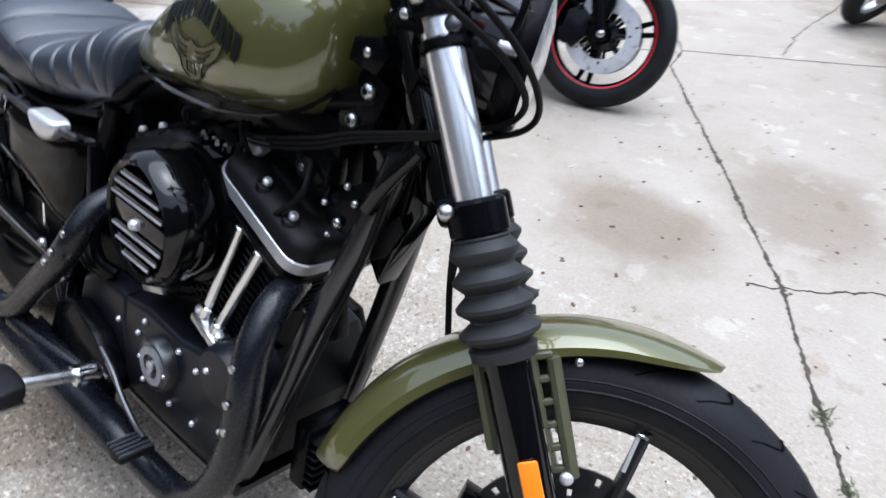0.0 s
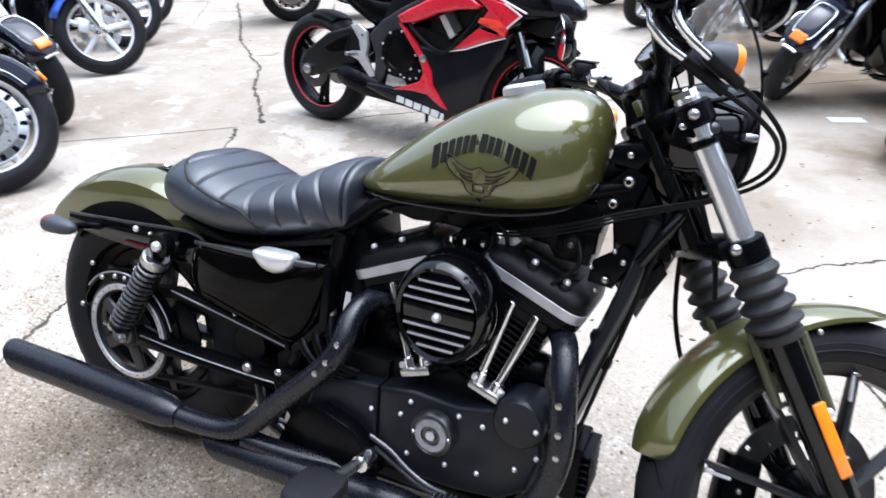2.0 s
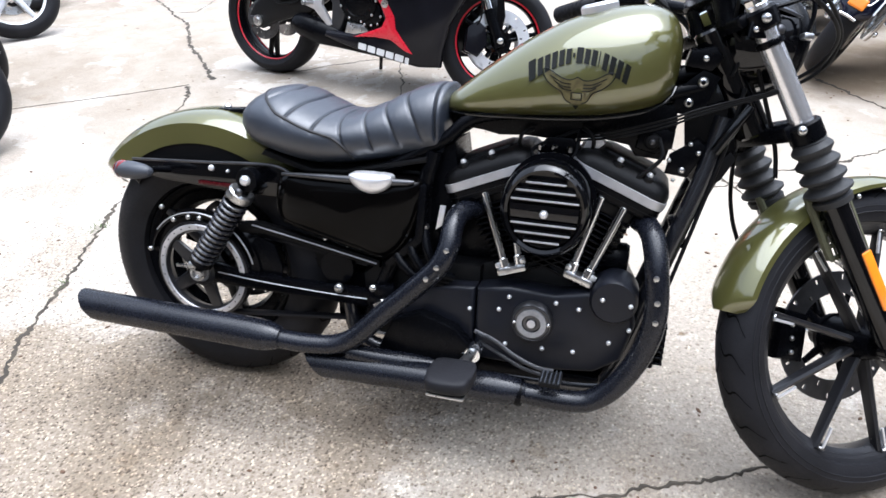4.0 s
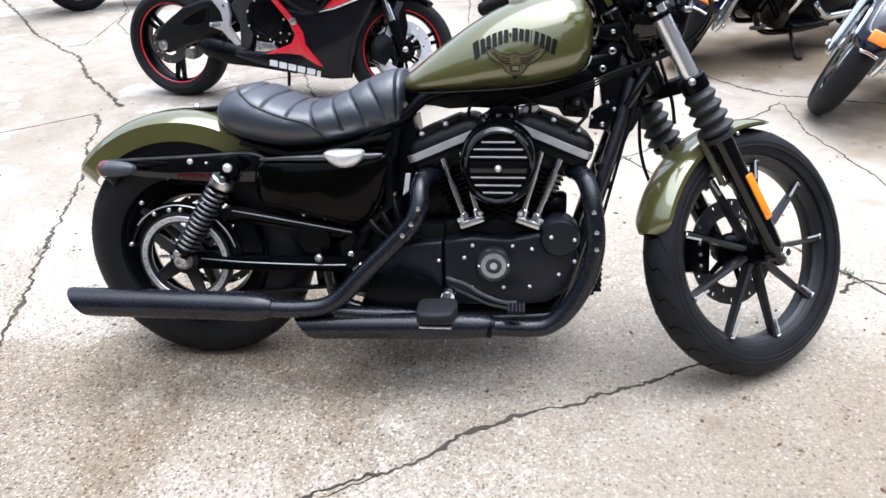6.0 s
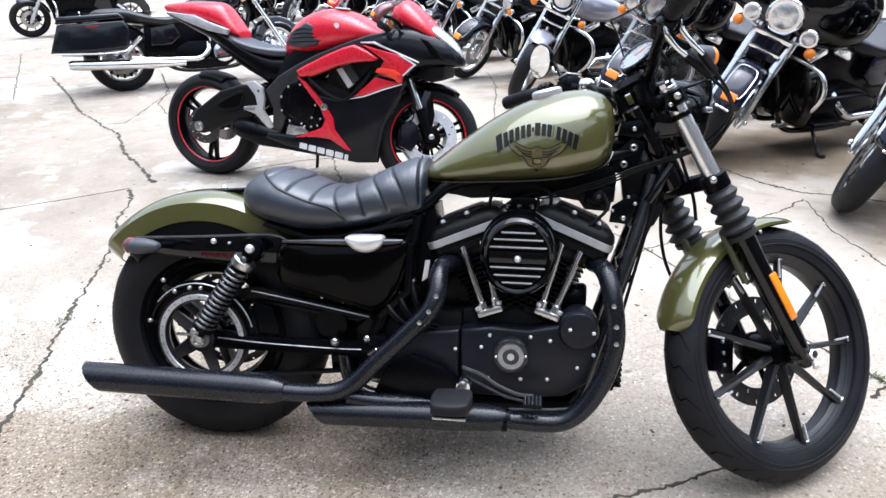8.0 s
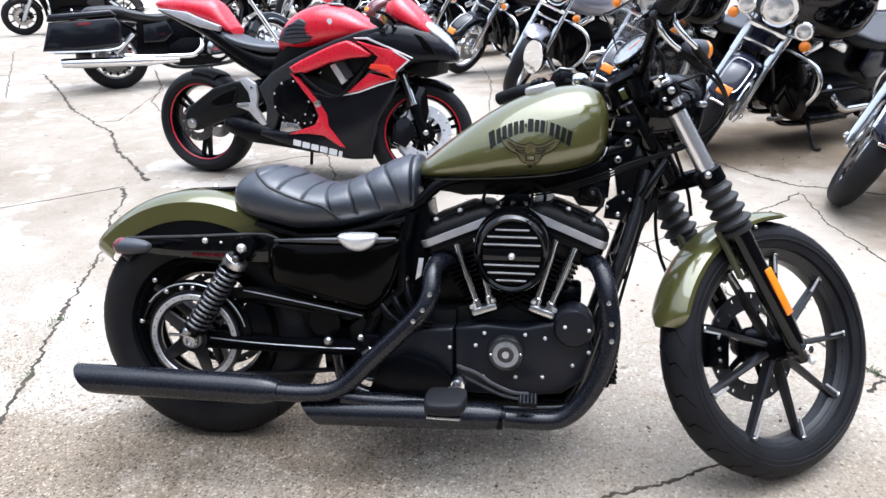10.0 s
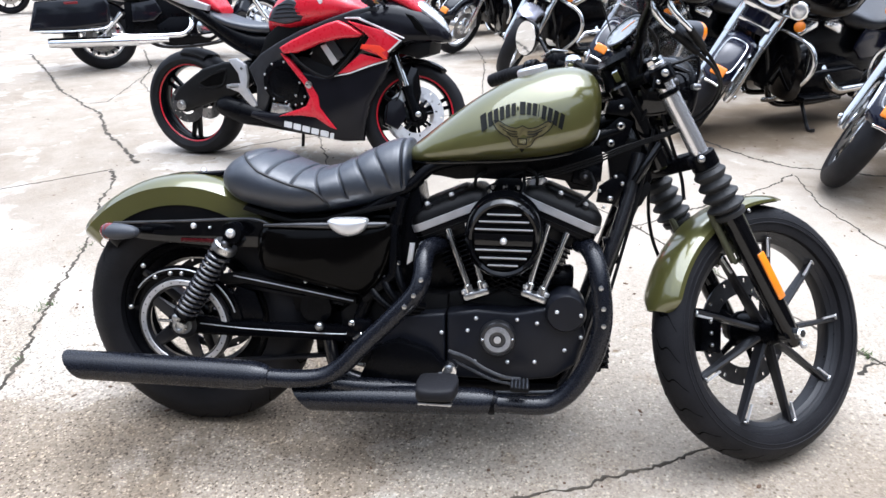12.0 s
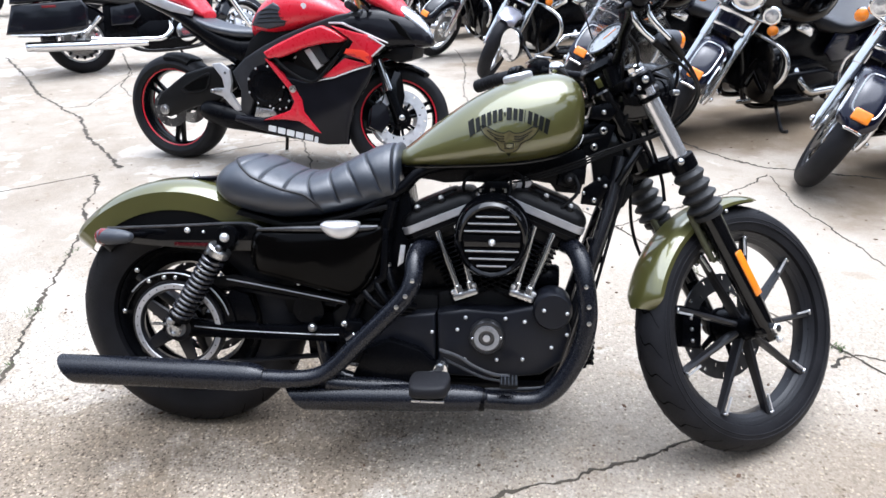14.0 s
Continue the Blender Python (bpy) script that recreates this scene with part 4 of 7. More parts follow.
def frame_hero(root):
    for s in (-1, 1):
        part("down_tube", tube([(1.14, s * 0.03, 0.78), (1.12, s * 0.045, 0.68), (1.075, s * 0.07, 0.52), (1.02, s * 0.085, 0.32), (0.98, s * 0.09, 0.20), (0.93, s * 0.09, 0.165), (0.60, s * 0.09, 0.155), (0.40, s * 0.095, 0.19), (0.36, s * 0.1, 0.30)], 0.019, 12), FRAMEBLACK, root, "glossy black frame tube")
        part("seat_rail", tube([(1.10, s * 0.03, 0.84), (0.90, s * 0.05, 0.785), (0.66, s * 0.070, 0.752), (0.57, s * 0.085, 0.69), (0.40, s * 0.10, 0.60), (0.20, s * 0.10, 0.565)], 0.015, 12), SATIN, root, "")
        part("rear_upright", tube([(0.56, s * 0.09, 0.67), (0.52, s * 0.10, 0.52), (0.45, s * 0.10, 0.35), (0.40, s * 0.095, 0.20)], 0.018, 12), SATIN, root, "")
        part("top_mount", prism([(1.035, 0.825), (1.085, 0.872), (1.118, 0.858), (1.10, 0.80), (1.075, 0.778), (1.04, 0.785)], s * 0.035, s * 0.045, 0.004), SATIN, root, "black frame gusset plate")
        for x, z, r in ((1.066, 0.806, 0.0095), (1.087, 0.847, 0.0105)):
            fb = part("frame_bolt", bolt(r, 0.008, s), STEEL, root, "bright mounting bolt", at(x, s * 0.046, z))
            part("socket", cyl((x, s * 0.050, z), (x, s * 0.0548, z), r * 0.48, 6), SATIN, fb)
    part("backbone", tube([(1.13, 0, 0.87), (0.95, 0, 0.83), (0.70, 0, 0.785), (0.54, 0, 0.72)], 0.022, 12), SATIN, root, "")
    part("tank_tunnel", prism([(0.585, 0.766), (1.045, 0.800), (1.052, 0.762), (1.038, 0.686), (0.977, 0.690), (0.962, 0.711), (0.884, 0.723), (0.835, 0.708), (0.75, 0.713), (0.69, 0.709), (0.655, 0.716), (0.600, 0.722)], -0.045, 0.045, 0.004), SATIN, root, "dark frame plate under the tank")
    part("head_tube", cyl(HEAD + STEER_AXIS * -0.03, HEAD + STEER_AXIS * 0.20, 0.034, 20), GLOSS, root, "glossy black steering head")
    part("head_gusset", prism([(1.175, 0.72), (1.125, 0.86), (1.06, 0.80), (1.08, 0.66), (1.13, 0.60)], -0.022, 0.022, 0.006), GLOSS, root)
    part("coil_cover", prism([(0.975, 0.708), (0.98, 0.742), (1.02, 0.756), (1.05, 0.748), (1.048, 0.712), (1.015, 0.698)], -0.058, -0.02, 0.010), SATIN, root)
    part("coil_knob", bolt(0.017, 0.008), PLASTIC, root, "round black rubber mount", at(1.008, -0.059, 0.726))
    part("knob_pin", bolt(0.006, 0.004), DARKSTEEL, root, "", at(1.008, -0.066, 0.726))
    part("battery_box", box((0.42, 0, 0.50), (0.27, 0.15, 0.24), 0.01), SATIN, root)
    part("engine_mount_plate", prism([(0.53, 0.38), (0.535, 0.66), (0.60, 0.69), (0.62, 0.56), (0.60, 0.40)], -0.07, 0.07, 0.006), SATIN, root)
    part("inner_fender", prism([(0.22, 0.34), (0.24, 0.56), (0.30, 0.58), (0.30, 0.34)], -0.06, 0.06, 0.008), PLASTIC, root)
    # cables from head to the engine
    for k in range(3):
        part("cable", tube([(0.86, -0.055, 0.726 - k * 0.006), (0.918, -0.070, 0.738 - k * 0.006), (0.972, -0.072, 0.754 - k * 0.007), (1.038, -0.072, 0.777 - k * 0.007), (1.084, -0.071, 0.797 - k * 0.006), (1.142, -0.068, 0.817 - k * 0.0045), (1.206, -0.066, 0.838 - k * 0.003), (1.240, -0.068, 0.848)], 0.0024, 6), PLASTIC, root, "black control cable")
    part("front_brake_hose", tube([(1.19, 0.02, 0.80), (1.18, 0.05, 0.72), (1.185, 0.06, 0.62), (1.20, 0.06, 0.55), (1.22, 0.05, 0.50)], 0.0045, 8), PLASTIC, root, "")
    # small fittings between the head and the front cylinder
    for x, z, r in ((1.072, 0.672, 0.009), (1.099, 0.709, 0.007), (1.082, 0.726, 0.006), (1.121, 0.628, 0.007), (1.045, 0.690, 0.006), (1.058, 0.650, 0.005)):
        part("fitting_bolt", bolt(r * 0.8, 0.006), STEEL, root, "", at(x, -0.052, z))
    part("mount_lug", prism([(0.872, 0.700), (0.880, 0.722), (0.900, 0.730), (0.918, 0.715), (0.905, 0.702)], -0.062, -0.045, 0.004), ALU, root, "bright engine lug")
    part("mount_link", prism([(1.040, 0.660), (1.045, 0.700), (1.095, 0.735), (1.118, 0.720), (1.085, 0.655)], -0.048, -0.030, 0.005), SATIN, root, "black top engine mount")
    part("head_brace", tube([(1.180, -0.048, 0.806), (1.155, -0.058, 0.765), (1.128, -0.060, 0.716)], 0.011, 12), GLOSS, root, "glossy black head brace")
    part("splash_shield", prism([(1.128, 0.640), (1.125, 0.672), (1.160, 0.715), (1.172, 0.700), (1.150, 0.655)], -0.040, -0.036, 0.002), PLASTIC, root, "dull black splash shield")
    part("rectifier", box((1.083, -0.045, 0.540), (0.030, 0.030, 0.070), 0.004, 2, ry(-15)), SATIN, root, "ribbed black rectifier")
    for j in range(4):
        part("rectifier_rib", box((1.083 - 0.010 + 0.0068 * j, -0.062, 0.540), (0.003, 0.006, 0.062), 0.001, 1, ry(-15)), SATIN, root)
    part("coil_lead", tube([(1.02, -0.062, 0.735), (1.03, -0.080, 0.700), (1.00, -0.085, 0.665), (0.97, -0.080, 0.640)], 0.0042, 8), PLASTIC, root, "black plug lead")
    part("clutch_cable", tube([(1.165, -0.040, 0.84), (1.150, -0.055, 0.74), (1.125, -0.060, 0.62), (1.085, -0.080, 0.45), (1.05, -0.09, 0.30)], 0.0042, 8), PLASTIC, root, "black cable")
    part("voltage_regulator", box((1.06, 0, 0.27), (0.035, 0.10, 0.12), 0.006), SATIN, root)
    for j in range(7):
        part("regulator_fin", box((1.085, 0, 0.225 + j * 0.015), (0.022, 0.10, 0.005), 0.0015, 1), SATIN, root)
    part("side_stand", tube([(0.62, 0.10, 0.16), (0.58, 0.16, 0.10), (0.52, 0.235, 0.025), (0.50, 0.28, 0.005)], [0.012, 0.011, 0.010, 0.012], 10), SATIN, root, "black side stand swung out")
    part("stand_foot", box((0.50, 0.285, 0.0), (0.05, 0.03, 0.006), 0.002), SATIN, root)


def rounded(hx, hy, r):
    """A rectangle's outline with round corners."""
    return [(cx * (hx - r) + r * math.cos(a), cy * (hy - r) + r * math.sin(a)) for k, (cx, cy) in enumerate(((1, 1), (-1, 1), (-1, -1), (1, -1))) for a in [math.pi / 2 * (k + i / 5) for i in range(6)]]


def stack(levels):
    """A closed body of rounded rectangles, one above another: height, half-length, half-width, corner."""
    return skin([[(x, y, z) for x, y in rounded(hx, hy, r)] for z, hx, hy, r in levels])


def engine_hero(root):
    crank = Vector((0.815, 0, 0.36))
    part("crankcase", prism([(0.62, 0.22), (0.60, 0.36), (0.66, 0.42), (0.74, 0.44), (0.90, 0.44), (0.98, 0.42), (1.03, 0.34), (1.00, 0.22), (0.93, 0.175), (0.70, 0.175)], -0.075, 0.13, 0.015), WRINKLE, root, "black wrinkle-finish crankcase")
    part("gearbox", prism([(0.40, 0.25), (0.39, 0.36), (0.46, 0.42), (0.68, 0.42), (0.68, 0.20), (0.52, 0.185), (0.43, 0.205)], -0.09, 0.13, 0.015), WRINKLE, root)
    part("starter_housing", prism([(0.56, 0.40), (0.57, 0.56), (0.69, 0.59), (0.71, 0.43)], -0.045, 0.10, 0.012), SATIN, root, "black starter housing")
    part("oil_pan", prism([(0.60, 0.195), (1.005, 0.195), (0.985, 0.158), (0.62, 0.158)], -0.105, 0.12, 0.006), SATIN, root, "black engine underside")
    part("exhaust_mount", prism([(0.455, 0.200), (0.495, 0.290), (0.560, 0.315), (0.640, 0.290), (0.70, 0.232), (0.70, 0.205)], -0.165, -0.128, 0.006), SATIN, root, "black exhaust mount plate")
    g = part("cam_cover", prism([(0.680, 0.382), (0.755, 0.396), (0.85, 0.392), (0.925, 0.408), (0.955, 0.415), (1.010, 0.395), (1.024, 0.345), (1.005, 0.262), (0.95, 0.222), (0.85, 0.208), (0.680, 0.210)], -0.132, -0.07, 0.010, 3), COVER, root, "black cam cover")
    part("sprocket_cover", prism([(0.500, 0.285), (0.520, 0.345), (0.560, 0.372), (0.676, 0.382), (0.676, 0.210), (0.56, 0.195), (0.515, 0.215)], -0.128, -0.08, 0.012, 3), COVER, root, "black sprocket cover")
    part("cover_lobe", lathe([(0.050, -0.07), (0.050, -0.138), (0.044, -0.147), (0.002, -0.148)], n=32), COVER, g, "", at(0.974, 0, 0.400))
    part("oil_filter", lathe([(0.034, -0.06), (0.034, 0.0), (0.029, 0.008), (0.002, 0.010)], n=28, axis="X"), SATIN, root, "black oil filter", at(0.985, -0.035, 0.462))
    for x, z in ((0.667, 0.332), (0.733, 0.341), (0.754, 0.374), (0.856, 0.375), (0.905, 0.368), (1.013, 0.337), (0.975, 0.301), (0.752, 0.259), (0.835, 0.262), (0.902, 0.266), (0.952, 0.404), (1.010, 0.398), (0.655, 0.225), (0.555, 0.22)):
        part("cover_bolt", bolt(0.0052, 0.006), BRIGHT, g, "chrome cover bolt", at(x, -0.133 if x < 0.94 or z < 0.39 else -0.147, z))
    d = part("points_cover", lathe([(0.046, -0.128), (0.046, -0.146), (0.042, -0.152), (0.040, -0.1525), (0.038, -0.150), (0.030, -0.150), (0.0285, -0.154), (0.020, -0.1545), (0.018, -0.151), (0.012, -0.151), (0.010, -0.1545), (0.001, -0.155)], n=48), DARKSTEEL, g, "round dark steel cover with bright rings", at(0.809, 0, 0.327))
    part("ring", lathe([(0.0325, -0.1495), (0.0325, -0.1552), (0.0205, -0.1552), (0.0205, -0.1495)], n=48, closed=True), RINGGREY, d, "grey machined ring", at(0.809, 0, 0.327))
    part("emblem", lathe([(0.0095, -0.152), (0.009, -0.1565), (0.001, -0.157)], n=20), ALU, d, "", at(0.809, 0, 0.327))
    for s in (-1, 1):
        part("cover_screw", bolt(0.0042, 0.004), CHROME, d, "", at(0.809 + s * 0.037, -0.152, 0.327 + s * 0.002))
    # the two cylinders with fins, heads and rocker boxes
    for nm, lean, sx in (("front", 22.5, 1), ("rear", -22.5, -1)):
        M = at(*crank) @ ry(lean)
        c = part("cylinder", lathe([(0.058, 0.03), (0.058, 0.24)], n=24, axis="Z"), SATIN, root, "black finned cylinder", M)
        for j in range(14):
            part("cooling_fin", box((0, 0, 0.070 + j * 0.0128), (0.158 if j < 8 else 0.174, 0.160, 0.0055), 0.0016, 1), SATIN, c, "", M)
        hd = part("cylinder_head", box((0, 0, 0.253), (0.165, 0.150, 0.042), 0.008), WRINKLE, c, "", M)
        # rocker box: black base, bare machined edge, domed black cover with bolt bosses
        lift = 0.0 if sx > 0 else -0.011
        P = M @ at(sx * 0.0215, 0, lift)
        rk = part("rocker_cover", stack([(0.314, 0.105, 0.094, 0.034), (0.326, 0.104, 0.093, 0.034), (0.338, 0.098, 0.087, 0.034), (0.346, 0.086, 0.076, 0.032), (0.350, 0.070, 0.060, 0.028)]), WRINKLE, c, "black domed rocker cover", P)
        part("rocker_cap", stack([(0.346, 0.062, 0.050, 0.020), (0.355, 0.060, 0.048, 0.020), (0.358, 0.054, 0.042, 0.018)]), WRINKLE, rk, "", P)
        part("rocker_band", stack([(0.296, 0.1060, 0.095, 0.034), (0.297, 0.1072, 0.0962, 0.034), (0.3145, 0.1072, 0.0962, 0.034), (0.3155, 0.1060, 0.095, 0.034)]), EDGE, rk, "bare machined rocker edge", P)
        part("rocker_base", stack([(0.266, 0.098, 0.088, 0.030), (0.270, 0.103, 0.092, 0.032), (0.280, 0.105, 0.094, 0.034), (0.296, 0.105, 0.094, 0.034)]), SATIN, rk, "black rocker base", P)
        part("base_gasket", stack([(0.281, 0.1058, 0.0948, 0.034), (0.2835, 0.1058, 0.0948, 0.034)]), PLASTIC, rk, "", P)
        for bx in (-0.020, 0.046):
            part("bolt_boss", lathe([(0.013, 0.326), (0.013, 0.347), (0.009, 0.350), (0.001, 0.350)], n=16, axis="Z"), WRINKLE, rk, "", P @ at(sx * bx, -0.074, 0))
            part("rocker_bolt", lathe([(0.0068, 0.349), (0.0068, 0.355), (0.004, 0.358), (0.001, 0.358)], n=12, axis="Z"), BRIGHT, rk, "bright rocker bolt", P @ at(sx * bx, -0.074, 0))
            part("far_bolt", lathe([(0.0068, 0.345), (0.0068, 0.353), (0.001, 0.355)], n=12, axis="Z"), BRIGHT, rk, "", P @ at(sx * bx, 0.060, 0))
        part("corner_bolt", lathe([(0.0075, 0), (0.0075, -0.010), (0.003, -0.012)], n=12), BRIGHT, rk, "", P @ at(sx * 0.094, -0.086, 0.262))
        part("head_bolt", lathe([(0.009, 0), (0.009, 0.012), (0.004, 0.014)], n=6, axis="Z"), CHROME, rk, "", M @ at(-sx * 0.07, -0.085, 0.255))
        part("breather_hose", tube([P @ Vector((-sx * 0.080, -0.050, 0.330)), P @ Vector((-sx * 0.084, -0.070, 0.356)), P @ Vector((-sx * 0.098, -0.075, 0.372)), P @ Vector((-sx * 0.118, -0.060, 0.372))], 0.0042, 8), PLASTIC, rk, "black breather hose")
        # pushrod tubes into a chrome tappet block
        base = Vector((0.895 if sx > 0 else 0.752, -0.108, 0.432))
        tb = part("tappet_block", box(base, (0.066, 0.034, 0.017), 0.005, 2, ry(20 * sx)), STEEL, root, "chrome tappet block")
        for k in (-1, 1):
            part("block_bolt", lathe([(0.007, 0), (0.007, 0.008), (0.003, 0.010)], n=8, axis="Z"), BRIGHT, tb, "", at(*base) @ ry(20 * sx) @ at(k * 0.028, -0.006, 0.010))
            foot = base + Vector((k * 0.016, 0, 0.006 - sx * k * 0.006))
            tip = Vector((base.x + sx * 0.052 + k * 0.024, -0.088, 0.60 - sx * k * 0.009))
            part("pushrod_tube", cyl(foot, tip, 0.0088, 14), CHROME, tb, "chrome pushrod tube")
            part("tube_collar", cyl(foot, foot + (tip - foot) * 0.13, 0.0125, 14), CHROME, tb)
        part("spark_plug_lead", tube([M @ Vector((-0.070 * sx, -0.060, 0.25)), M @ Vector((-0.090 * sx, -0.070, 0.29)), (0.815 + 0.045 * sx, -0.062, 0.690), (0.86, -0.045, 0.735)], 0.0042, 8), PLASTIC, c)
    # intake and carb body between the cylinders
    part("intake", cyl((0.815, 0.02, 0.60), (0.815, -0.13, 0.60), 0.038, 20), SATIN, root)
    part("throttle_body", box((0.815, -0.03, 0.60), (0.10, 0.10, 0.09), 0.012), DARKSTEEL, root)
    for dx in (-0.028, 0.0, 0.03):
        part("engine_bolt", lathe([(0.008, 0), (0.008, 0.010), (0.004, 0.013)], n=8, axis="Z"), CHROME, root, "", at(0.815 + dx, -0.066, 0.690))
    part("head_bracket", prism([(0.775, 0.690), (0.80, 0.718), (0.85, 0.718), (0.870, 0.690), (0.85, 0.672), (0.79, 0.672)], -0.060, -0.02, 0.004), SATIN, root)
    air_cleaner(root)
    part("primary_cover", prism([(0.50, 0.22), (0.48, 0.33), (0.56, 0.40), (0.80, 0.42), (0.93, 0.40), (0.98, 0.31), (0.93, 0.22), (0.70, 0.20)], 0.13, 0.19, 0.02), SATIN, root)
    # oil hoses curving behind the rear pipe
    for k in range(3):
        part("oil_hose", tube([(0.475 + k * 0.035, -0.105, 0.452 + k * 0.024), (0.500 + k * 0.032, -0.128, 0.418 + k * 0.016), (0.545 + k * 0.022, -0.130, 0.385 + k * 0.011), (0.60 + k * 0.01, -0.115, 0.375 + k * 0.008)], 0.011, 10), SATIN, root, "black oil hose")
        part("hose_clamp", lathe([(0.0125, -0.004), (0.0125, 0.004)], n=14, axis="Z"), STEEL, root, "bright hose clamp", at(0.475 + k * 0.035, -0.106, 0.453 + k * 0.024))
    # bright strip added to give the white sliver beside the rear pipe
    part("bright_strip", prism([(0.583, 0.556), (0.596, 0.556), (0.590, 0.510), (0.574, 0.498)], -0.112, -0.107, 0.002), BRIGHT, root, "narrow bright strip beside the rear pipe")
    part("brake_master", box((0.46, -0.115, 0.335), (0.05, 0.035, 0.035), 0.006), SATIN, root)
    part("hose_fitting", cyl((0.44, -0.13, 0.30), (0.465, -0.135, 0.318), 0.009, 8), CHROME, root)
    part("banjo_bolt", bolt(0.010, 0.010), CHROME, root, "", at(0.435, -0.13, 0.345))


def air_cleaner(root):
    c = at(0.8185, 0, 0.589) @ Matrix.Diagonal((1.0, 1, 1.08, 1))
    a = part("air_cleaner", lathe([(0.070, -0.10), (0.088, -0.112), (0.093, -0.135), (0.092, -0.160), (0.086, -0.178), (0.078, -0.184), (0.075, -0.182), (0.073, -0.172), (0.040, -0.170), (0.001, -0.170)], n=64), GLOSS, root, "glossy black round air cleaner with louvres", c)
    part("back_plate", lathe([(0.097, -0.095), (0.097, -0.105), (0.06, -0.105)], n=48), SATIN, a, "", c)
    for z, half in ((0.0595, 0.041), (0.0425, 0.060), (0.0240, 0.069), (-0.0255, 0.067), (-0.0445, 0.057), (-0.0625, 0.037)):
        part("louvre", prism([(-half, 0.007), (half, 0.007), (half - 0.004, -0.005), (-half + 0.004, -0.005)], -0.186, -0.170, 0.003), GLOSS, a, "black louvre", at(0.8185, 0, 0.589 + z))
        part("louvre_edge", box((0.8185, -0.187, 0.589 + z), (half * 1.96, 0.004, 0.0036), 0.0014, 2), EDGE, a, "bright louvre edge")
    part("centre_bar", prism([(-0.070, 0.015), (0.070, 0.015), (0.068, -0.015), (-0.068, -0.015)], -0.184, -0.170, 0.003), GLOSS, a, "", at(0.8185, 0, 0.588))
    part("cover_bolt", bolt(0.0085, 0.012), BRIGHT, a, "chrome centre bolt", at(0.8185, -0.184, 0.585))
    part("bezel", lathe([(0.0935, -0.150), (0.092, -0.168), (0.087, -0.182), (0.080, -0.189), (0.075, -0.186), (0.080, -0.176), (0.086, -0.160)], n=64, closed=True), GLOSS, a, "polished black rim", c)


def exhaust_hero(root):
    def muffler(nm, p, q, r, cut):
        p, q = Vector(p), Vector(q)
        d = q - p
        rows = [(0.0, 0.62), (0.03, 0.80), (0.08, 0.95), (0.14, 1.0), (0.6, 1.0), (1.0, 1.0)]
        bm, rings, n = bmesh.new(), [], 28
        for t, f in rows:
            rings.append([p + d * t + Vector((0, r * f * math.cos(a), r * f * math.sin(a))) for a in (2 * math.pi * j / n for j in range(n))])
        for j, v in enumerate(rings[-1]):
            v.x -= cut * (math.sin(2 * math.pi * j / n) + 1) / 2
        inner = [Vector((v.x + 0.001, q.y + (v.y - q.y) * 0.90, q.z + (v.z - q.z) * 0.90)) for v in rings[-1]]
        deep = [Vector((q.x + 0.06, q.y + (v.y - q.y) * 0.85, q.z + (v.z - q.z) * 0.85)) for v in rings[-1]]
        skin(rings + [inner, deep], bm)
        return part("muffler", bm, PIPE, root, nm)

    muffler("matte black slash-cut upper muffler", (0.245, -0.228, 0.228), (-0.245, -0.232, 0.231), 0.0375, 0.055)
    muffler("matte black slash-cut lower muffler", (0.815, -0.185, 0.176), (0.350, -0.195, 0.164), 0.0345, 0.060)
    rp = part("rear_pipe", tube([(0.660, -0.060, 0.548), (0.640, -0.085, 0.546), (0.627, -0.120, 0.540), (0.624, -0.155, 0.520), (0.624, -0.180, 0.487), (0.606, -0.194, 0.444), (0.545, -0.198, 0.378), (0.483, -0.200, 0.316), (0.425, -0.205, 0.256), (0.375, -0.212, 0.228), (0.31, -0.220, 0.222), (0.235, -0.226, 0.224)], 0.0228, 18, 8), PIPE, root, "matte black rear exhaust pipe")
    fp = part("front_pipe", tube([(1.005, -0.050, 0.556), (1.022, -0.080, 0.553), (1.037, -0.118, 0.535), (1.050, -0.150, 0.485), (1.060, -0.165, 0.394), (1.045, -0.168, 0.310), (1.008, -0.170, 0.232), (0.965, -0.172, 0.185), (0.915, -0.175, 0.168), (0.80, -0.183, 0.172)], 0.0240, 18, 8), PIPE, root, "matte black front exhaust pipe")
    for x, y, z, o in ((0.626, -0.203, 0.488, rp), (0.610, -0.216, 0.452, rp), (0.588, -0.218, 0.424, rp), (1.050, -0.176, 0.478, fp), (1.058, -0.186, 0.430, fp), (1.060, -0.188, 0.388, fp)):
        part("shield_clamp", lathe([(0.0058, 0), (0.0058, -0.004), (0.003, -0.005)], n=12), STEEL, o, "", at(x, y, z))
    part("crossover", tube([(0.62, -0.15, 0.18), (0.55, -0.17, 0.19), (0.46, -0.19, 0.20), (0.40, -0.20, 0.21)], 0.022, 12), PIPE, root, "")
    part("muffler_bracket", prism([(0.40, 0.20), (0.70, 0.21), (0.70, 0.185), (0.40, 0.18)], -0.165, -0.155, 0.003), SATIN, root)
    part("pipe_clamp", lathe([(0.029, -0.008), (0.0305, 0), (0.029, 0.008)], n=24, axis="X"), SATIN, root, "", at(0.80, -0.184, 0.1725))


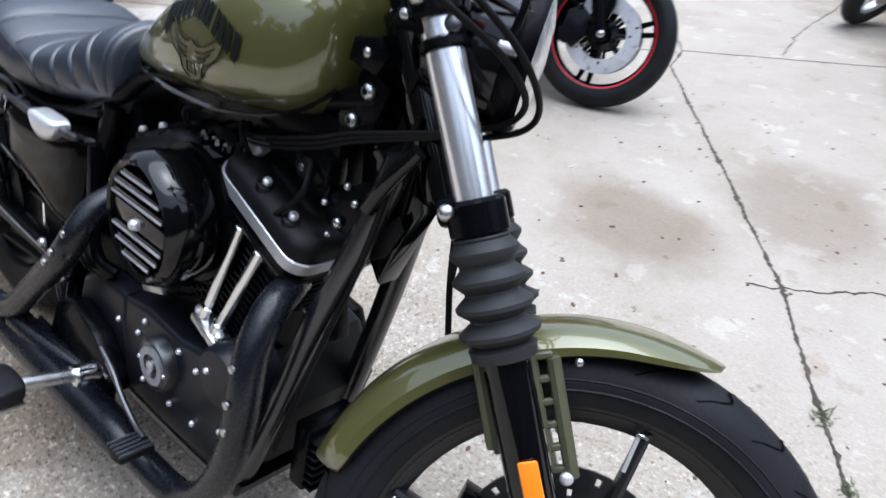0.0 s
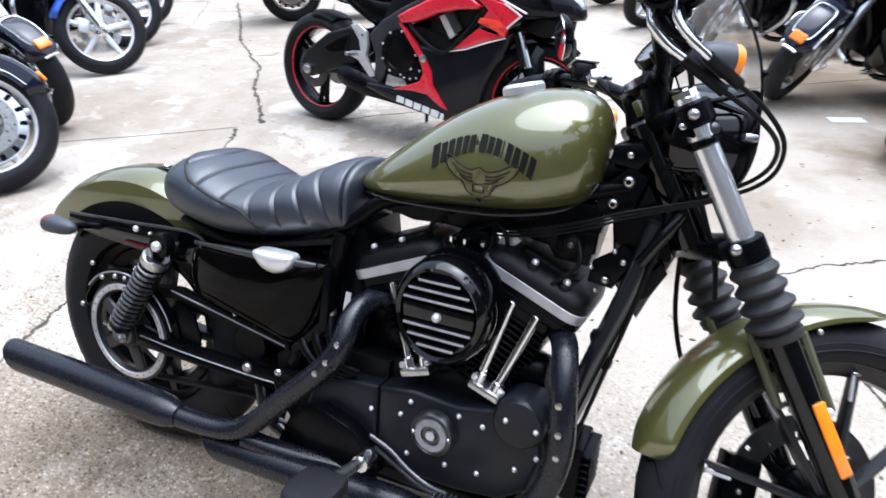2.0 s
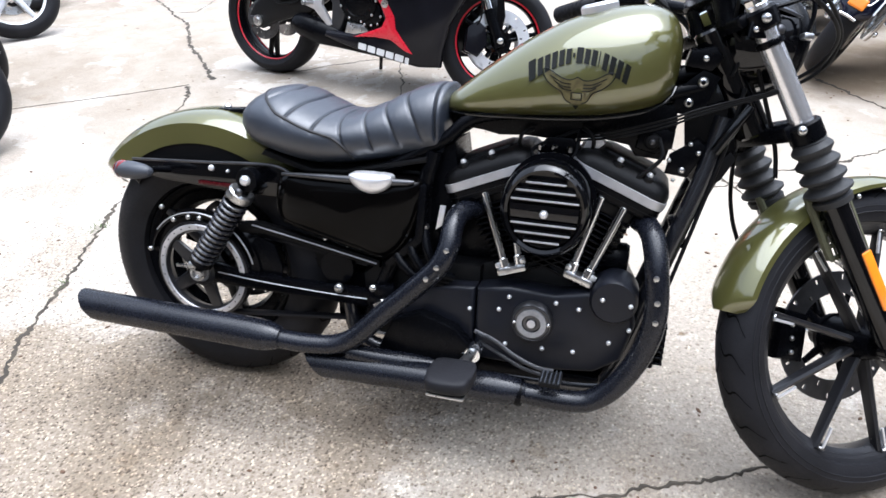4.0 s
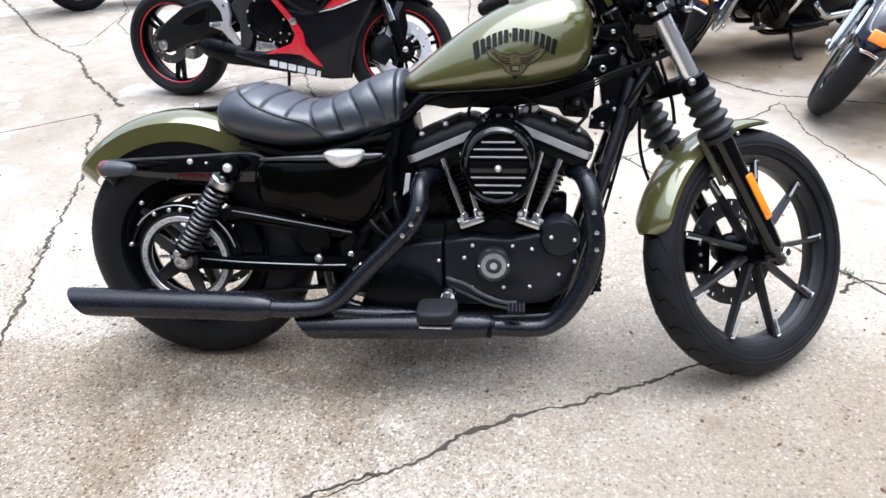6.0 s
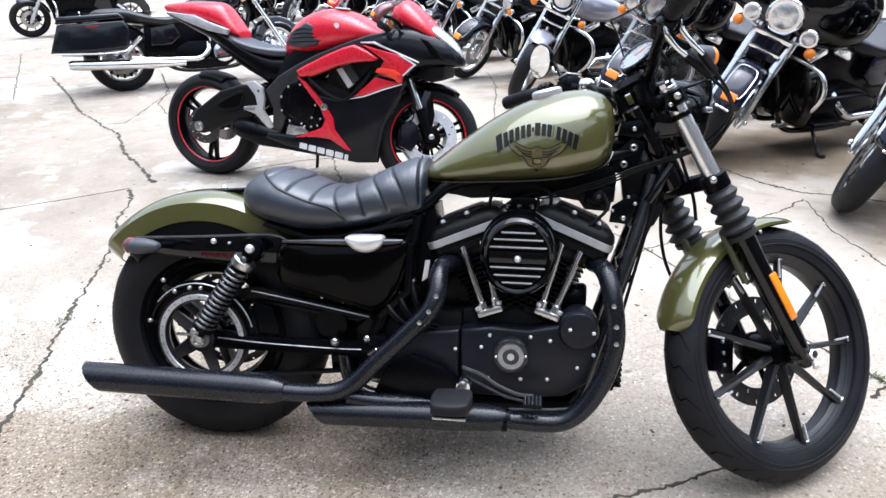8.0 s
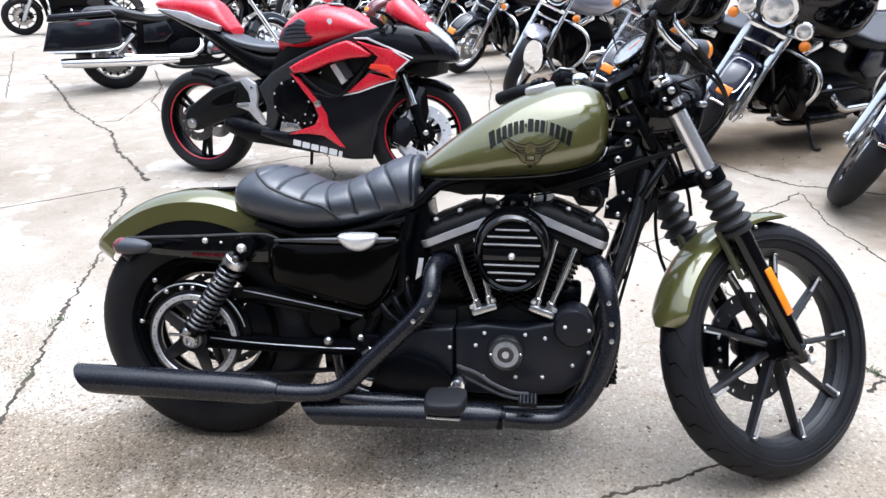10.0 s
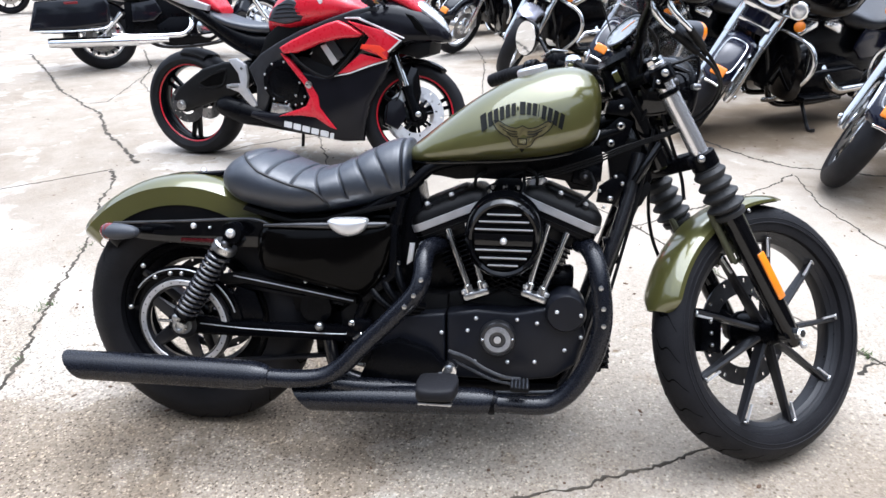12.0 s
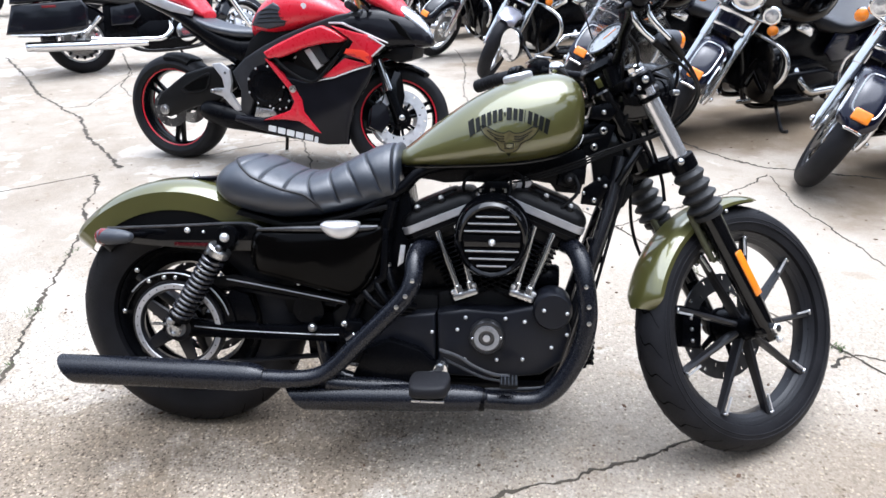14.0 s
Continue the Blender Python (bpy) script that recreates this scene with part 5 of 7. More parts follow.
def controls_hero(root):
    pg = part("foot_peg", cyl((0.70, -0.18, 0.262), (0.69, -0.30, 0.278), 0.011, 12), STEEL, root, "bright steel peg arm with black rubber pad")
    part("peg_pad", hull([(0.640, 0.020, 0.270, 0.283, 0.296, 3, 3), (0.648, 0.048, 0.266, 0.283, 0.299, 4, 4), (0.685, 0.054, 0.266, 0.284, 0.300, 4, 4), (0.722, 0.048, 0.268, 0.286, 0.302, 4, 4), (0.732, 0.022, 0.274, 0.288, 0.300, 3, 3)], 4, 24), RUBBER, pg, "dark rubber pad", at(0, -0.352, 0))
    part("peg_underplate", box((0.686, -0.352, 0.263), (0.075, 0.095, 0.006), 0.002), STEEL, pg)
    part("peg_spring", lathe([(0.017, -0.02), (0.019, -0.01), (0.017, 0.0), (0.019, 0.01), (0.016, 0.02)], n=16), CHROME, pg, "", at(0.698, -0.205, 0.266))
    br = part("brake_pedal", tube([(0.69, -0.175, 0.300), (0.74, -0.18, 0.285), (0.78, -0.185, 0.262), (0.83, -0.19, 0.245), (0.87, -0.195, 0.245)], 0.0048, 8), DARKSTEEL, root, "black brake pedal lever")
    part("pedal_arm", tube([(0.70, -0.172, 0.275), (0.75, -0.175, 0.252), (0.80, -0.18, 0.232), (0.85, -0.185, 0.225)], 0.0040, 8), DARKSTEEL, br)
    part("pedal_pad", box((0.868, -0.215, 0.236), (0.045, 0.055, 0.012), 0.003), PLASTIC, br)
    for k in range(5):
        part("pad_rib", box((0.850 + k * 0.009, -0.215, 0.243), (0.003, 0.055, 0.005), 0.001, 1), GREYPLASTIC, br)
    part("brake_rod", cyl((0.44, -0.135, 0.235), (0.69, -0.165, 0.235), 0.0035, 8), STEEL, root, "thin bright brake rod")
    part("rod_clevis", box((0.56, -0.14, 0.232), (0.035, 0.012, 0.014), 0.002), STEEL, root)
    side = cr([(0.205, 0.588), (0.30, 0.600), (0.42, 0.606), (0.528, 0.610), (0.545, 0.590), (0.543, 0.545), (0.528, 0.487), (0.500, 0.437), (0.46, 0.414), (0.38, 0.428), (0.30, 0.446), (0.21, 0.470), (0.190, 0.490), (0.185, 0.530)], 4, True)
    ot = part("oil_tank", skin([[(0.37 + (x - 0.37) * f, y, 0.52 + (z - 0.52) * f) for x, z in side] for f, y in ((1.0, -0.06), (1.0, -0.108), (0.985, -0.119), (0.95, -0.128), (0.88, -0.136), (0.75, -0.143), (0.55, -0.148), (0.3, -0.150), (0.05, -0.151))]), OILBLACK, root, "glossy black domed oil tank", sharp=60)
    part("side_cover", prism([(0.205, 0.588), (0.30, 0.600), (0.540, 0.612), (0.545, 0.56), (0.530, 0.487), (0.46, 0.412), (0.30, 0.448), (0.20, 0.475)], 0.07, 0.135, 0.020, 4), GLOSS, root)
    part("seat_trim", tube([(0.215, -0.135, 0.594), (0.30, -0.140, 0.598), (0.40, -0.141, 0.601), (0.50, -0.140, 0.605), (0.530, -0.137, 0.608)], [0.004, 0.007, 0.009, 0.008, 0.004], 10), DARKSTEEL, root, "dark polished trim under the seat")
    cap = [(0.384, 0.612), (0.400, 0.619), (0.440, 0.621), (0.476, 0.620), (0.484, 0.612), (0.480, 0.598), (0.464, 0.584), (0.440, 0.577), (0.415, 0.581), (0.395, 0.594)]
    cap = cr(cap, 4, True)
    part("chrome_cap", skin([[(0.434 + (x - 0.434) * f, y, 0.602 + (z - 0.602) * f) for x, z in cap] for f, y in ((1.0, -0.128), (1.0, -0.150), (0.96, -0.156), (0.85, -0.160), (0.6, -0.164), (0.2, -0.166))]), BRIGHT, root, "chrome half-oval cap", sharp=60)
    part("battery_strap", prism([(0.46, 0.41), (0.53, 0.48), (0.54, 0.60), (0.555, 0.60), (0.55, 0.47), (0.47, 0.395)], -0.128, -0.10, 0.004), SATIN, root)
    for x, z in ((0.315, 0.437), (0.372, 0.428), (0.43, 0.420)):
        part("tank_clip", bolt(0.005, 0.005), STEEL, ot, "", at(x, -0.128, z + 0.012))
    part("starter", lathe([(0.042, -0.10), (0.042, 0.05), (0.036, 0.055)], n=24), SATIN, root, "", at(0.33, 0.0, 0.37))
    part("belt_pivot", lathe([(0.022, -0.09), (0.022, -0.128), (0.014, -0.132), (0.002, -0.132)], n=20), SATIN, root, "", at(0.44, 0, 0.312))
    part("swing_nut", bolt(0.012, 0.012), STEEL, root, "", at(0.347, -0.125, 0.330))


def fork_hero(root):
    S = STEER
    axle = Vector((1.487, 0, 0.325))
    up = STEER_AXIS
    C = at(*axle)
    w = part("front_wheel", rim_bm(0.257, 0.064), RIMBLACK, root, "black cast front wheel with bright spoke tips", S @ C)
    part("tyre", tyre_bm(0.331, 0.104, 0.071), RUBBER, w, "black front tyre", S @ C)
    part("tread", tread_bm(0.331, 0.104, 0.071, 26), GROOVE_SHADE, w, "", S @ C)
    for k in (-1, 1):
        for u in (0.945, 0.985):
            rr = 0.331 - 0.071 + 0.071 * (1 - u * u) ** 0.36
            part("sidewall_line", lathe([(rr + 0.0016, k * 0.052 * u), (rr, k * (0.052 * u + 0.0012)), (rr - 0.0016, k * 0.052 * u), (rr, k * 0.052 * (u - 0.02))], n=72, closed=True), RUBBER, w, "", S @ C)
    part("hub", lathe([(0.020, -0.062), (0.028, -0.06), (0.036, -0.03), (0.040, 0.0), (0.046, 0.03), (0.048, 0.045), (0.02, 0.05)], n=28), SATIN, w, "", S @ C)
    for i in range(9):
        a = 2 * math.pi * (i + 0.12) / 9
        sp = part("spoke", spoke_bm(0.028, 0.243, 0.017, 0.034, a, -0.016, -0.018, 0.75), RIMBLACK, w, "black spoke", S @ C)
        part("spoke_tip", spoke_bm(0.192, 0.242, 0.0058, 0.0058, a + 0.045, -0.033, -0.032, 1.0), BRIGHT, sp, "bright machined tip", S @ C)
        part("spoke_foot", box((0.240, -0.033, 0.0), (0.006, 0.007, 0.015), 0.002, 1), STEEL, sp, "bright machined foot", S @ C @ ry(-math.degrees(a + 0.03)))
    for rr, yy in ((0.2475, -0.0285), (0.2405, -0.024), (0.2335, -0.017)):
        part("rim_ridge", lathe([(rr, yy), (rr + 0.003, yy - 0.0015), (rr + 0.0035, yy + 0.002), (rr, yy + 0.003)], n=64, closed=True), RIMBLACK, w, "", S @ C)
    dsc = part("brake_disc", disc_bm(0.146, 0.098), DARKSTEEL, w, "drilled steel brake disc", S @ C @ at(0, 0.055, 0))
    part("disc_carrier", lathe([(0.052, 0.050), (0.052, 0.060), (0.03, 0.06)], n=24), SATIN, dsc, "", S @ C)
    for i in range(5):
        part("disc_arm", spoke_bm(0.045, 0.103, 0.022, 0.006, 2 * math.pi * i / 5, 0.055, 0.055), SATIN, dsc, "", S @ C)
    part("brake_caliper", prism([(-0.165, -0.045), (-0.095, -0.055), (-0.085, 0.05), (-0.15, 0.065)], 0.035, 0.085, 0.010), SATIN, root, "black brake caliper", S @ C)
    for j in (-0.03, 0.0, 0.03):
        part("caliper_bolt", bolt(0.006, 0.006), STEEL, root, "", S @ C @ at(-0.13, 0.034, j))
    for s in (-1, 1):
        o = Vector((0, s * 0.092, 0))
        p0 = axle + o

        def P(t, dx=0.0):
            return p0 + up * t + Vector((dx, 0, 0))

        leg = part("fork_leg", tube([P(-0.035), P(-0.02), P(0.03), P(0.10), P(0.345)], [0.014, 0.022, 0.0245, 0.0265, 0.0265], 18, smooth=False), GLOSS, root, "glossy black fork slider", S)
        part("axle_lug", lathe([(0.012, 0), (0.026, s * 0.002), (0.027, s * 0.024), (0.02, s * 0.028), (0.012, s * 0.028)], n=20), GLOSS, leg, "", S @ at(p0.x, p0.y - s * 0.014, p0.z))
        part("axle_end", lathe([(0.014, 0), (0.014, s * 0.018), (0.010, s * 0.022), (0.004, s * 0.022)], n=6), CHROME, leg, "chrome axle nut", S @ at(p0.x + 0.002, p0.y + s * 0.016, p0.z))
        part("pinch_bolt", bolt(0.009, 0.010, s), BRIGHT, leg, "", S @ at(p0.x + 0.022, p0.y + s * 0.018, p0.z - 0.030))
        # rubber gaiter: five folds
        prof = [(0.026, 0.333), (0.036, 0.335), (0.038, 0.347)]
        for j in range(4):
            b = 0.351 + j * 0.0290
            k = 0.0445 - j * 0.0022
            prof += [(0.030, b), (k, b + 0.010), (k + 0.0005, b + 0.015), (0.030, b + 0.026)]
        prof += [(0.032, 0.466), (0.028, 0.471)]
        dirm = Matrix.Translation(p0) @ up.to_track_quat("Z", "Y").to_matrix().to_4x4()
        part("fork_gaiter", lathe(prof, n=26, axis="Z"), GAITER, leg, "ribbed rubber fork gaiter", S @ dirm)
        part("fork_tube", cyl(P(0.46), P(0.745), 0.0215, 28), POLISHED, leg, "chrome fork tube", S)
        part("fork_cap", cyl(P(0.735), P(0.757), 0.020, 8), CHROME, leg, "", S)
        part("lower_clamp", cyl(P(0.466), P(0.508), 0.033, 20), SATIN, leg, "", S)
        part("clamp_bolt", bolt(0.0092, 0.009, s), STEEL, leg, "chrome clamp bolt", S @ at(*(P(0.490) + Vector((-0.030, s * 0.026, -0.006)))))
        part("upper_clamp", cyl(P(0.695), P(0.735), 0.032, 20), SATIN, leg, "", S)
        part("upper_bolt", bolt(0.0092, 0.009, s), STEEL, leg, "", S @ at(*(P(0.715) + Vector((-0.012, s * 0.028, -0.006)))))
        part("tube_band", cyl(P(0.662), P(0.676), 0.0265, 20), SATIN, leg, "", S)
        # amber reflector on the slider
        refl = box((0, 0, 0), (0.022, 0.006, 0.128), 0.003)
        part("fork_reflector", refl, AMBER, leg, "long amber reflector", S @ at(*(P(0.165, 0.004) + Vector((0, s * 0.0285, 0)))) @ ry(-30))
        # pierced fender tabs on both sides of the slider: rails and rungs
        for o in (-0.024, 0.040):
            a, b = Vector((1.316 + o, s * 0.069, 0.622)), Vector((1.382 + o, s * 0.069, 0.508))
            for d in (-0.0145, 0.0145):
                fb = part("fender_tab", tube([a + Vector((d, 0, 0.004)), b + Vector((d, 0, -0.004))], 0.0085, 8, smooth=False), TABS, leg, "dark pierced fender tab", S)
            for k in range(6):
                part("tab_rung", box(a + (b - a) * (k / 5), (0.030, 0.008, 0.0085), 0.002, 1, ry(-30)), TABS, fb, "", S)
            part("tab_bolt", bolt(0.008, 0.006, s), BRIGHT, fb, "", S @ at(b.x + 0.008, s * 0.075, b.z - 0.006))
    # triple clamps
    mid = axle + up * 0.489
    part("lower_triple_clamp", box(mid + Vector((-0.02, 0, 0)), (0.052, 0.19, 0.034), 0.008, 2, ry(-30)), SATIN, root, "black lower triple clamp", S)
    top = axle + up * 0.716
    part("upper_triple_clamp", box(top + Vector((-0.02, 0, 0)), (0.06, 0.19, 0.026), 0.008, 2, ry(-30)), SATIN, root, "black upper triple clamp", S)
    part("stem_nut", cyl(top + Vector((-0.035, 0, 0.01)), top + Vector((-0.035, 0, 0.01)) + up * 0.03, 0.018, 6), CHROME, root, "", S)
    # front fender with stays
    f = part("front_fender", fender_bm(0.353, 0.062, 0.038, 76.5, 169, 60, 0.42, spade=17, rise=45), OLIVE, root, "olive front fender", S @ C)
    part("fender_edge", fender_bm(0.3490, 0.057, 0.038, 78, 168, 48, 0.42, spade=17, rise=45), PLASTIC, f, "", S @ C)
    for s in (-1, 1):
        for a in (106, 122):
            part("fender_bolt", bolt(0.005, 0.004, s), STEEL, f, "", S @ C @ at(0.318 * math.cos(radians(a)), s * 0.071, 0.318 * math.sin(radians(a))))
    headlight(root, S)
    bars(root, S)


def headlight(root, S):
    c = Vector((1.198, 0, 0.928))
    D = S @ at(*c) @ Matrix.Diagonal((1.1, 1.14, 1.14, 1))
    b = part("headlight", lathe([(0.002, -0.085), (0.038, -0.082), (0.066, -0.062), (0.079, -0.024), (0.081, 0.02), (0.081, 0.032), (0.074, 0.036), (0.070, 0.026), (0.02, 0.020), (0.001, 0.02)], n=40, axis="X"), GLOSS, root, "black bullet headlight", D)
    part("trim_ring", lathe([(0.078, 0.010), (0.083, 0.018), (0.083, 0.032), (0.078, 0.042), (0.071, 0.041), (0.071, 0.030)], n=40, axis="X", closed=True), SATIN, b, "black trim ring", D)
    part("lens", lathe([(0.074, 0.034), (0.062, 0.044), (0.040, 0.050), (0.001, 0.053)], n=36, axis="X"), LAMPGLASS, b, "clear fluted lens", D)
    # dark brow over the lamp, carried on the fork clamps
    rows = []
    for i in range(9):
        t = i / 8
        x, z = 1.105 + 0.125 * t, 0.992 + 0.010 * math.sin(math.pi * t) - 0.006 * t
        half = 0.070 + 0.022 * math.sin(math.pi * 0.6 * t)
        rows.append([(x - 0.9 * (half * u) ** 2, half * u, z - 2.2 * (half * u) ** 2 - 0.4 * max(abs(half * u) - 0.07, 0)) for u in [-1 + j / 6 for j in range(13)]])
    part("lamp_brow", thick(strip(rows), 0.005), GREYPLASTIC, b, "dark grey lamp brow", S)
    for s in (-1, 1):
        part("lamp_mount", prism([(1.095, 0.905), (1.10, 0.935), (1.16, 0.942), (1.175, 0.925), (1.16, 0.908)], s * 0.100, s * 0.107, 0.003), SATIN, b, "", S)
        part("mount_bolt", bolt(0.010, 0.006, s), DARKSTEEL, b, "", S @ at(1.158, s * 0.108, 0.925))
        part("mount_screw", bolt(0.006, 0.005, s), STEEL, b, "", S @ at(1.108, s * 0.108, 0.92))
    # small smoked screen above the lamp
    rows = []
    for i in range(13):
        t = i / 12
        z = 0.958 + 0.25 * t
        half = 0.114 + 0.026 * math.sin(math.pi * min(1.1 * t, 1)) - 0.018 * t * t
        xe = 1.226 - 0.05 * t - 0.078 * t * t
        rows.append([(xe + 1.6 * (half ** 2 - (half * u) ** 2), half * u, z) for u in [-1 + j / 7 for j in range(15)]])
    sc = part("wind_screen", thick(strip(rows), 0.003), CLEAR, root, "small smoked clear windscreen", S)
    edge = [r[0] for r in rows] + rows[-1][1:] + [r[-1] for r in rows[::-1]][1:]
    part("screen_edge", tube(edge, 0.0022, 6, k=2), PLASTIC, sc, "dark rubber edging", S)
    for s in (-1, 1):
        part("screen_stay", tube([(1.12, s * 0.092, 0.955), (1.17, s * 0.112, 0.972), (1.215, s * 0.118, 0.985), (1.222, s * 0.117, 0.955), (1.215, s * 0.108, 0.920)], 0.0042, 8), SATIN, sc, "black screen stay", S)
        part("stay_clamp", box((1.218, s * 0.108, 0.918), (0.022, 0.016, 0.012), 0.003), STEEL, sc, "", S)
        part("stay_screw", bolt(0.006, 0.006, s), SATIN, sc, "", S @ at(1.212, s * 0.136, 1.01))
        t = part("turn_signal", bullet_bm(0.054, 0.0240), GREYPLASTIC, root, "grey bullet turn signal with an amber lens", S @ at(1.050, s * 0.239, 0.988))
        part("lens", lathe([(0.0230, 0), (0.0240, 0.008), (0.021, 0.014), (0.012, 0.018), (0.001, 0.020)], n=28, axis="X"), AMBER, t, "amber lens", S @ at(1.102, s * 0.239, 0.988))
        part("stalk", tube([(1.002, s * 0.225, 1.045), (1.02, s * 0.229, 1.022), (1.06, s * 0.236, 1.004)], 0.009, 10), SATIN, t, "", S)


def bars(root, S):
    left = [(1.085, 0.0, 0.995), (1.080, 0.06, 0.998), (1.066, 0.105, 1.012), (1.040, 0.150, 1.033), (1.000, 0.235, 1.052), (0.965, 0.31, 1.056), (0.928, 0.39, 1.052)]
    hb = part("handlebar", tube([(x, -y, z) for x, y, z in left[::-1]] + left[1:], 0.0127, 14), SATIN, root, "black low handlebar turned to one side", S)
    for s in (-1, 1):
        part("bar_riser", lathe([(0.014, 0.0), (0.023, 0.002), (0.021, 0.03), (0.024, 0.052), (0.014, 0.056)], n=20, axis="Z"), SATIN, hb, "", S @ at(1.098, s * 0.042, 0.940) @ ry(-16))
        part("riser_bolt", lathe([(0.006, 0), (0.006, 0.007), (0.002, 0.009)], n=6, axis="Z"), DARKSTEEL, hb, "", S @ at(1.082, s * 0.042, 1.016))
    part("riser_cap", prism([(1.058, 0.992), (1.064, 1.012), (1.088, 1.018), (1.108, 1.006), (1.106, 0.984), (1.085, 0.972)], -0.060, 0.060, 0.006), SATIN, hb, "", S)
    for s in (-1, 1):
        def Q(i, t):
            a, b = Vector(left[i]), Vector(left[i + 1])
            v = a + (b - a) * t
            return Vector((v.x, s * v.y, v.z))

        part("grip", tube([Q(4, 0.55), Q(4, 0.6), Q(5, 0.3), Q(5, 0.95), Q(5, 1.0)], [0.016, 0.0185, 0.0180, 0.0185, 0.014], 18, smooth=False), RUBBER, hb, "black ribbed grip", S)
        for k in range(7):
            t = 0.02 + 0.13 * k
            part("grip_rib", cyl(Q(5, t), Q(5, t + 0.05), 0.0195, 18), RUBBER, hb, "", S)
        part("switch_housing", cyl(Q(4, 0.05), Q(4, 0.50), 0.024, 18), SATIN, hb, "black switch housing", S)
        part("housing_lip", cyl(Q(4, 0.24), Q(4, 0.30), 0.0255, 18), SATIN, hb, "", S)
        for k, dz in enumerate((0.012, -0.008)):
            part("switch_button", box(Q(4, 0.16 + 0.16 * k) + Vector((-0.023, 0, dz)), (0.012, 0.016, 0.011), 0.003), GREYPLASTIC, hb, "", S)
        part("master_cylinder", box(Q(3, 0.6) + Vector((0.012, 0, 0.014)), (0.045, 0.06, 0.036), 0.008), SATIN, hb, "", S)
        part("reservoir_cap", box(Q(3, 0.6) + Vector((0.012, 0, 0.035)), (0.048, 0.062, 0.006), 0.002), SATIN if s < 0 else STEEL, hb, "", S)
        lv = part("lever", tube([Q(4, 0.0) + Vector((0.035, 0, 0.0)), Q(4, 0.6) + Vector((0.055, 0, -0.005)), Q(5, 0.4) + Vector((0.050, 0, -0.008)), Q(5, 1.0) + Vector((0.045, 0, -0.008))], [0.007, 0.0085, 0.008, 0.009], 10), ALU if s > 0 else SATIN, hb, "", S)
        part("lever_pivot", cyl(Q(4, 0.0) + Vector((0.034, 0, -0.014)), Q(4, 0.0) + Vector((0.034, 0, 0.014)), 0.011, 12), SATIN, lv, "", S)
        # mirror on a bent stem
        mc = Vector((1.010, s * 0.300, 1.158))
        part("mirror_stem", tube([Q(3, 0.7) + Vector((0.01, 0, 0.02)), Vector((1.015, s * 0.225, 1.10)), Vector((1.02, s * 0.26, 1.138)), mc + Vector((0.012, -s * 0.01, -0.01))], 0.005, 8), SATIN, hb, "", S)
        ell = at(*mc) @ rz(-s * 8) @ ry(-14) @ Matrix.Diagonal((1, 1.28, 0.80, 1))
        mi = part("mirror", lathe([(0.001, 0.016), (0.030, 0.013), (0.050, 0.004), (0.056, -0.006), (0.056, -0.010), (0.052, -0.011)], n=32, axis="X"), SATIN, hb, "black oval mirror", S @ ell)
        part("mirror_glass", lathe([(0.0535, -0.0105), (0.0535, -0.0125), (0.001, -0.0125)], n=32, axis="X"), MIRROR, mi, "mirror glass", S @ ell)
    part("clutch_perch", lathe([(0.001, -0.024), (0.014, -0.020), (0.020, -0.006), (0.020, 0.008), (0.013, 0.020), (0.001, 0.022)], n=20, axis="X"), CHROME, hb, "chrome clutch perch", S @ at(1.046, 0.142, 1.040))
    # throttle cables: bright elbows, thick ends, then black sheaths looping ahead of the lamp
    runs = (([(0.980, -0.256, 1.038), (0.985, -0.256, 1.013), (1.008, -0.253, 0.992), (1.038, -0.249, 0.978)],
             [(1.036, -0.249, 0.979), (1.100, -0.243, 0.946)],
             [(1.098, -0.243, 0.947), (1.165, -0.222, 0.922), (1.222, -0.178, 0.900), (1.252, -0.115, 0.876), (1.243, -0.065, 0.853), (1.20, -0.03, 0.830), (1.17, -0.01, 0.815)]),
            ([(1.006, -0.273, 1.044), (1.012, -0.273, 1.019), (1.033, -0.275, 0.995), (1.060, -0.272, 0.978)],
             [(1.058, -0.272, 0.979), (1.122, -0.238, 0.960)],
             [(1.120, -0.238, 0.961), (1.185, -0.205, 0.938), (1.240, -0.165, 0.906), (1.268, -0.105, 0.872), (1.255, -0.058, 0.846), (1.20, -0.02, 0.822), (1.165, 0.0, 0.808)]))
    for elbow, end, sheath in runs:
        part("cable_elbow", tube(elbow, 0.0058, 10), CHROME, hb, "chrome cable elbow", S)
        part("cable_end", tube(end, 0.0085, 10, smooth=False), PLASTIC, hb, "thick black cable end", S)
        part("throttle_cable", tube(sheath, 0.0037, 10), PLASTIC, hb, "black cable sheath", S)
    part("brake_hose", tube([(1.045, -0.14, 1.045), (1.10, -0.12, 1.01), (1.135, -0.075, 0.955), (1.155, -0.055, 0.88), (1.19, -0.045, 0.80), (1.225, -0.035, 0.72), (1.235, -0.03, 0.66)], 0.0045, 8), PLASTIC, hb, "black brake hose", S)
    part("wiring_loom", tube([(1.04, 0.12, 1.03), (1.09, 0.08, 0.97), (1.12, 0.05, 0.90), (1.13, 0.03, 0.84), (1.08, 0.03, 0.80)], 0.007, 8), PLASTIC, hb, "", S)
    part("wiring_loop", tube([(1.04, -0.12, 1.02), (1.085, -0.085, 0.985), (1.10, -0.055, 0.93), (1.13, -0.05, 0.90), (1.12, -0.03, 0.85)], 0.0038, 8), PLASTIC, hb, "", S)
    part("steering_lock", prism([(1.050, 0.875), (1.056, 0.905), (1.10, 0.915), (1.118, 0.895), (1.10, 0.868)], -0.055, 0.02, 0.006), SATIN, root, "black steering lock housing")
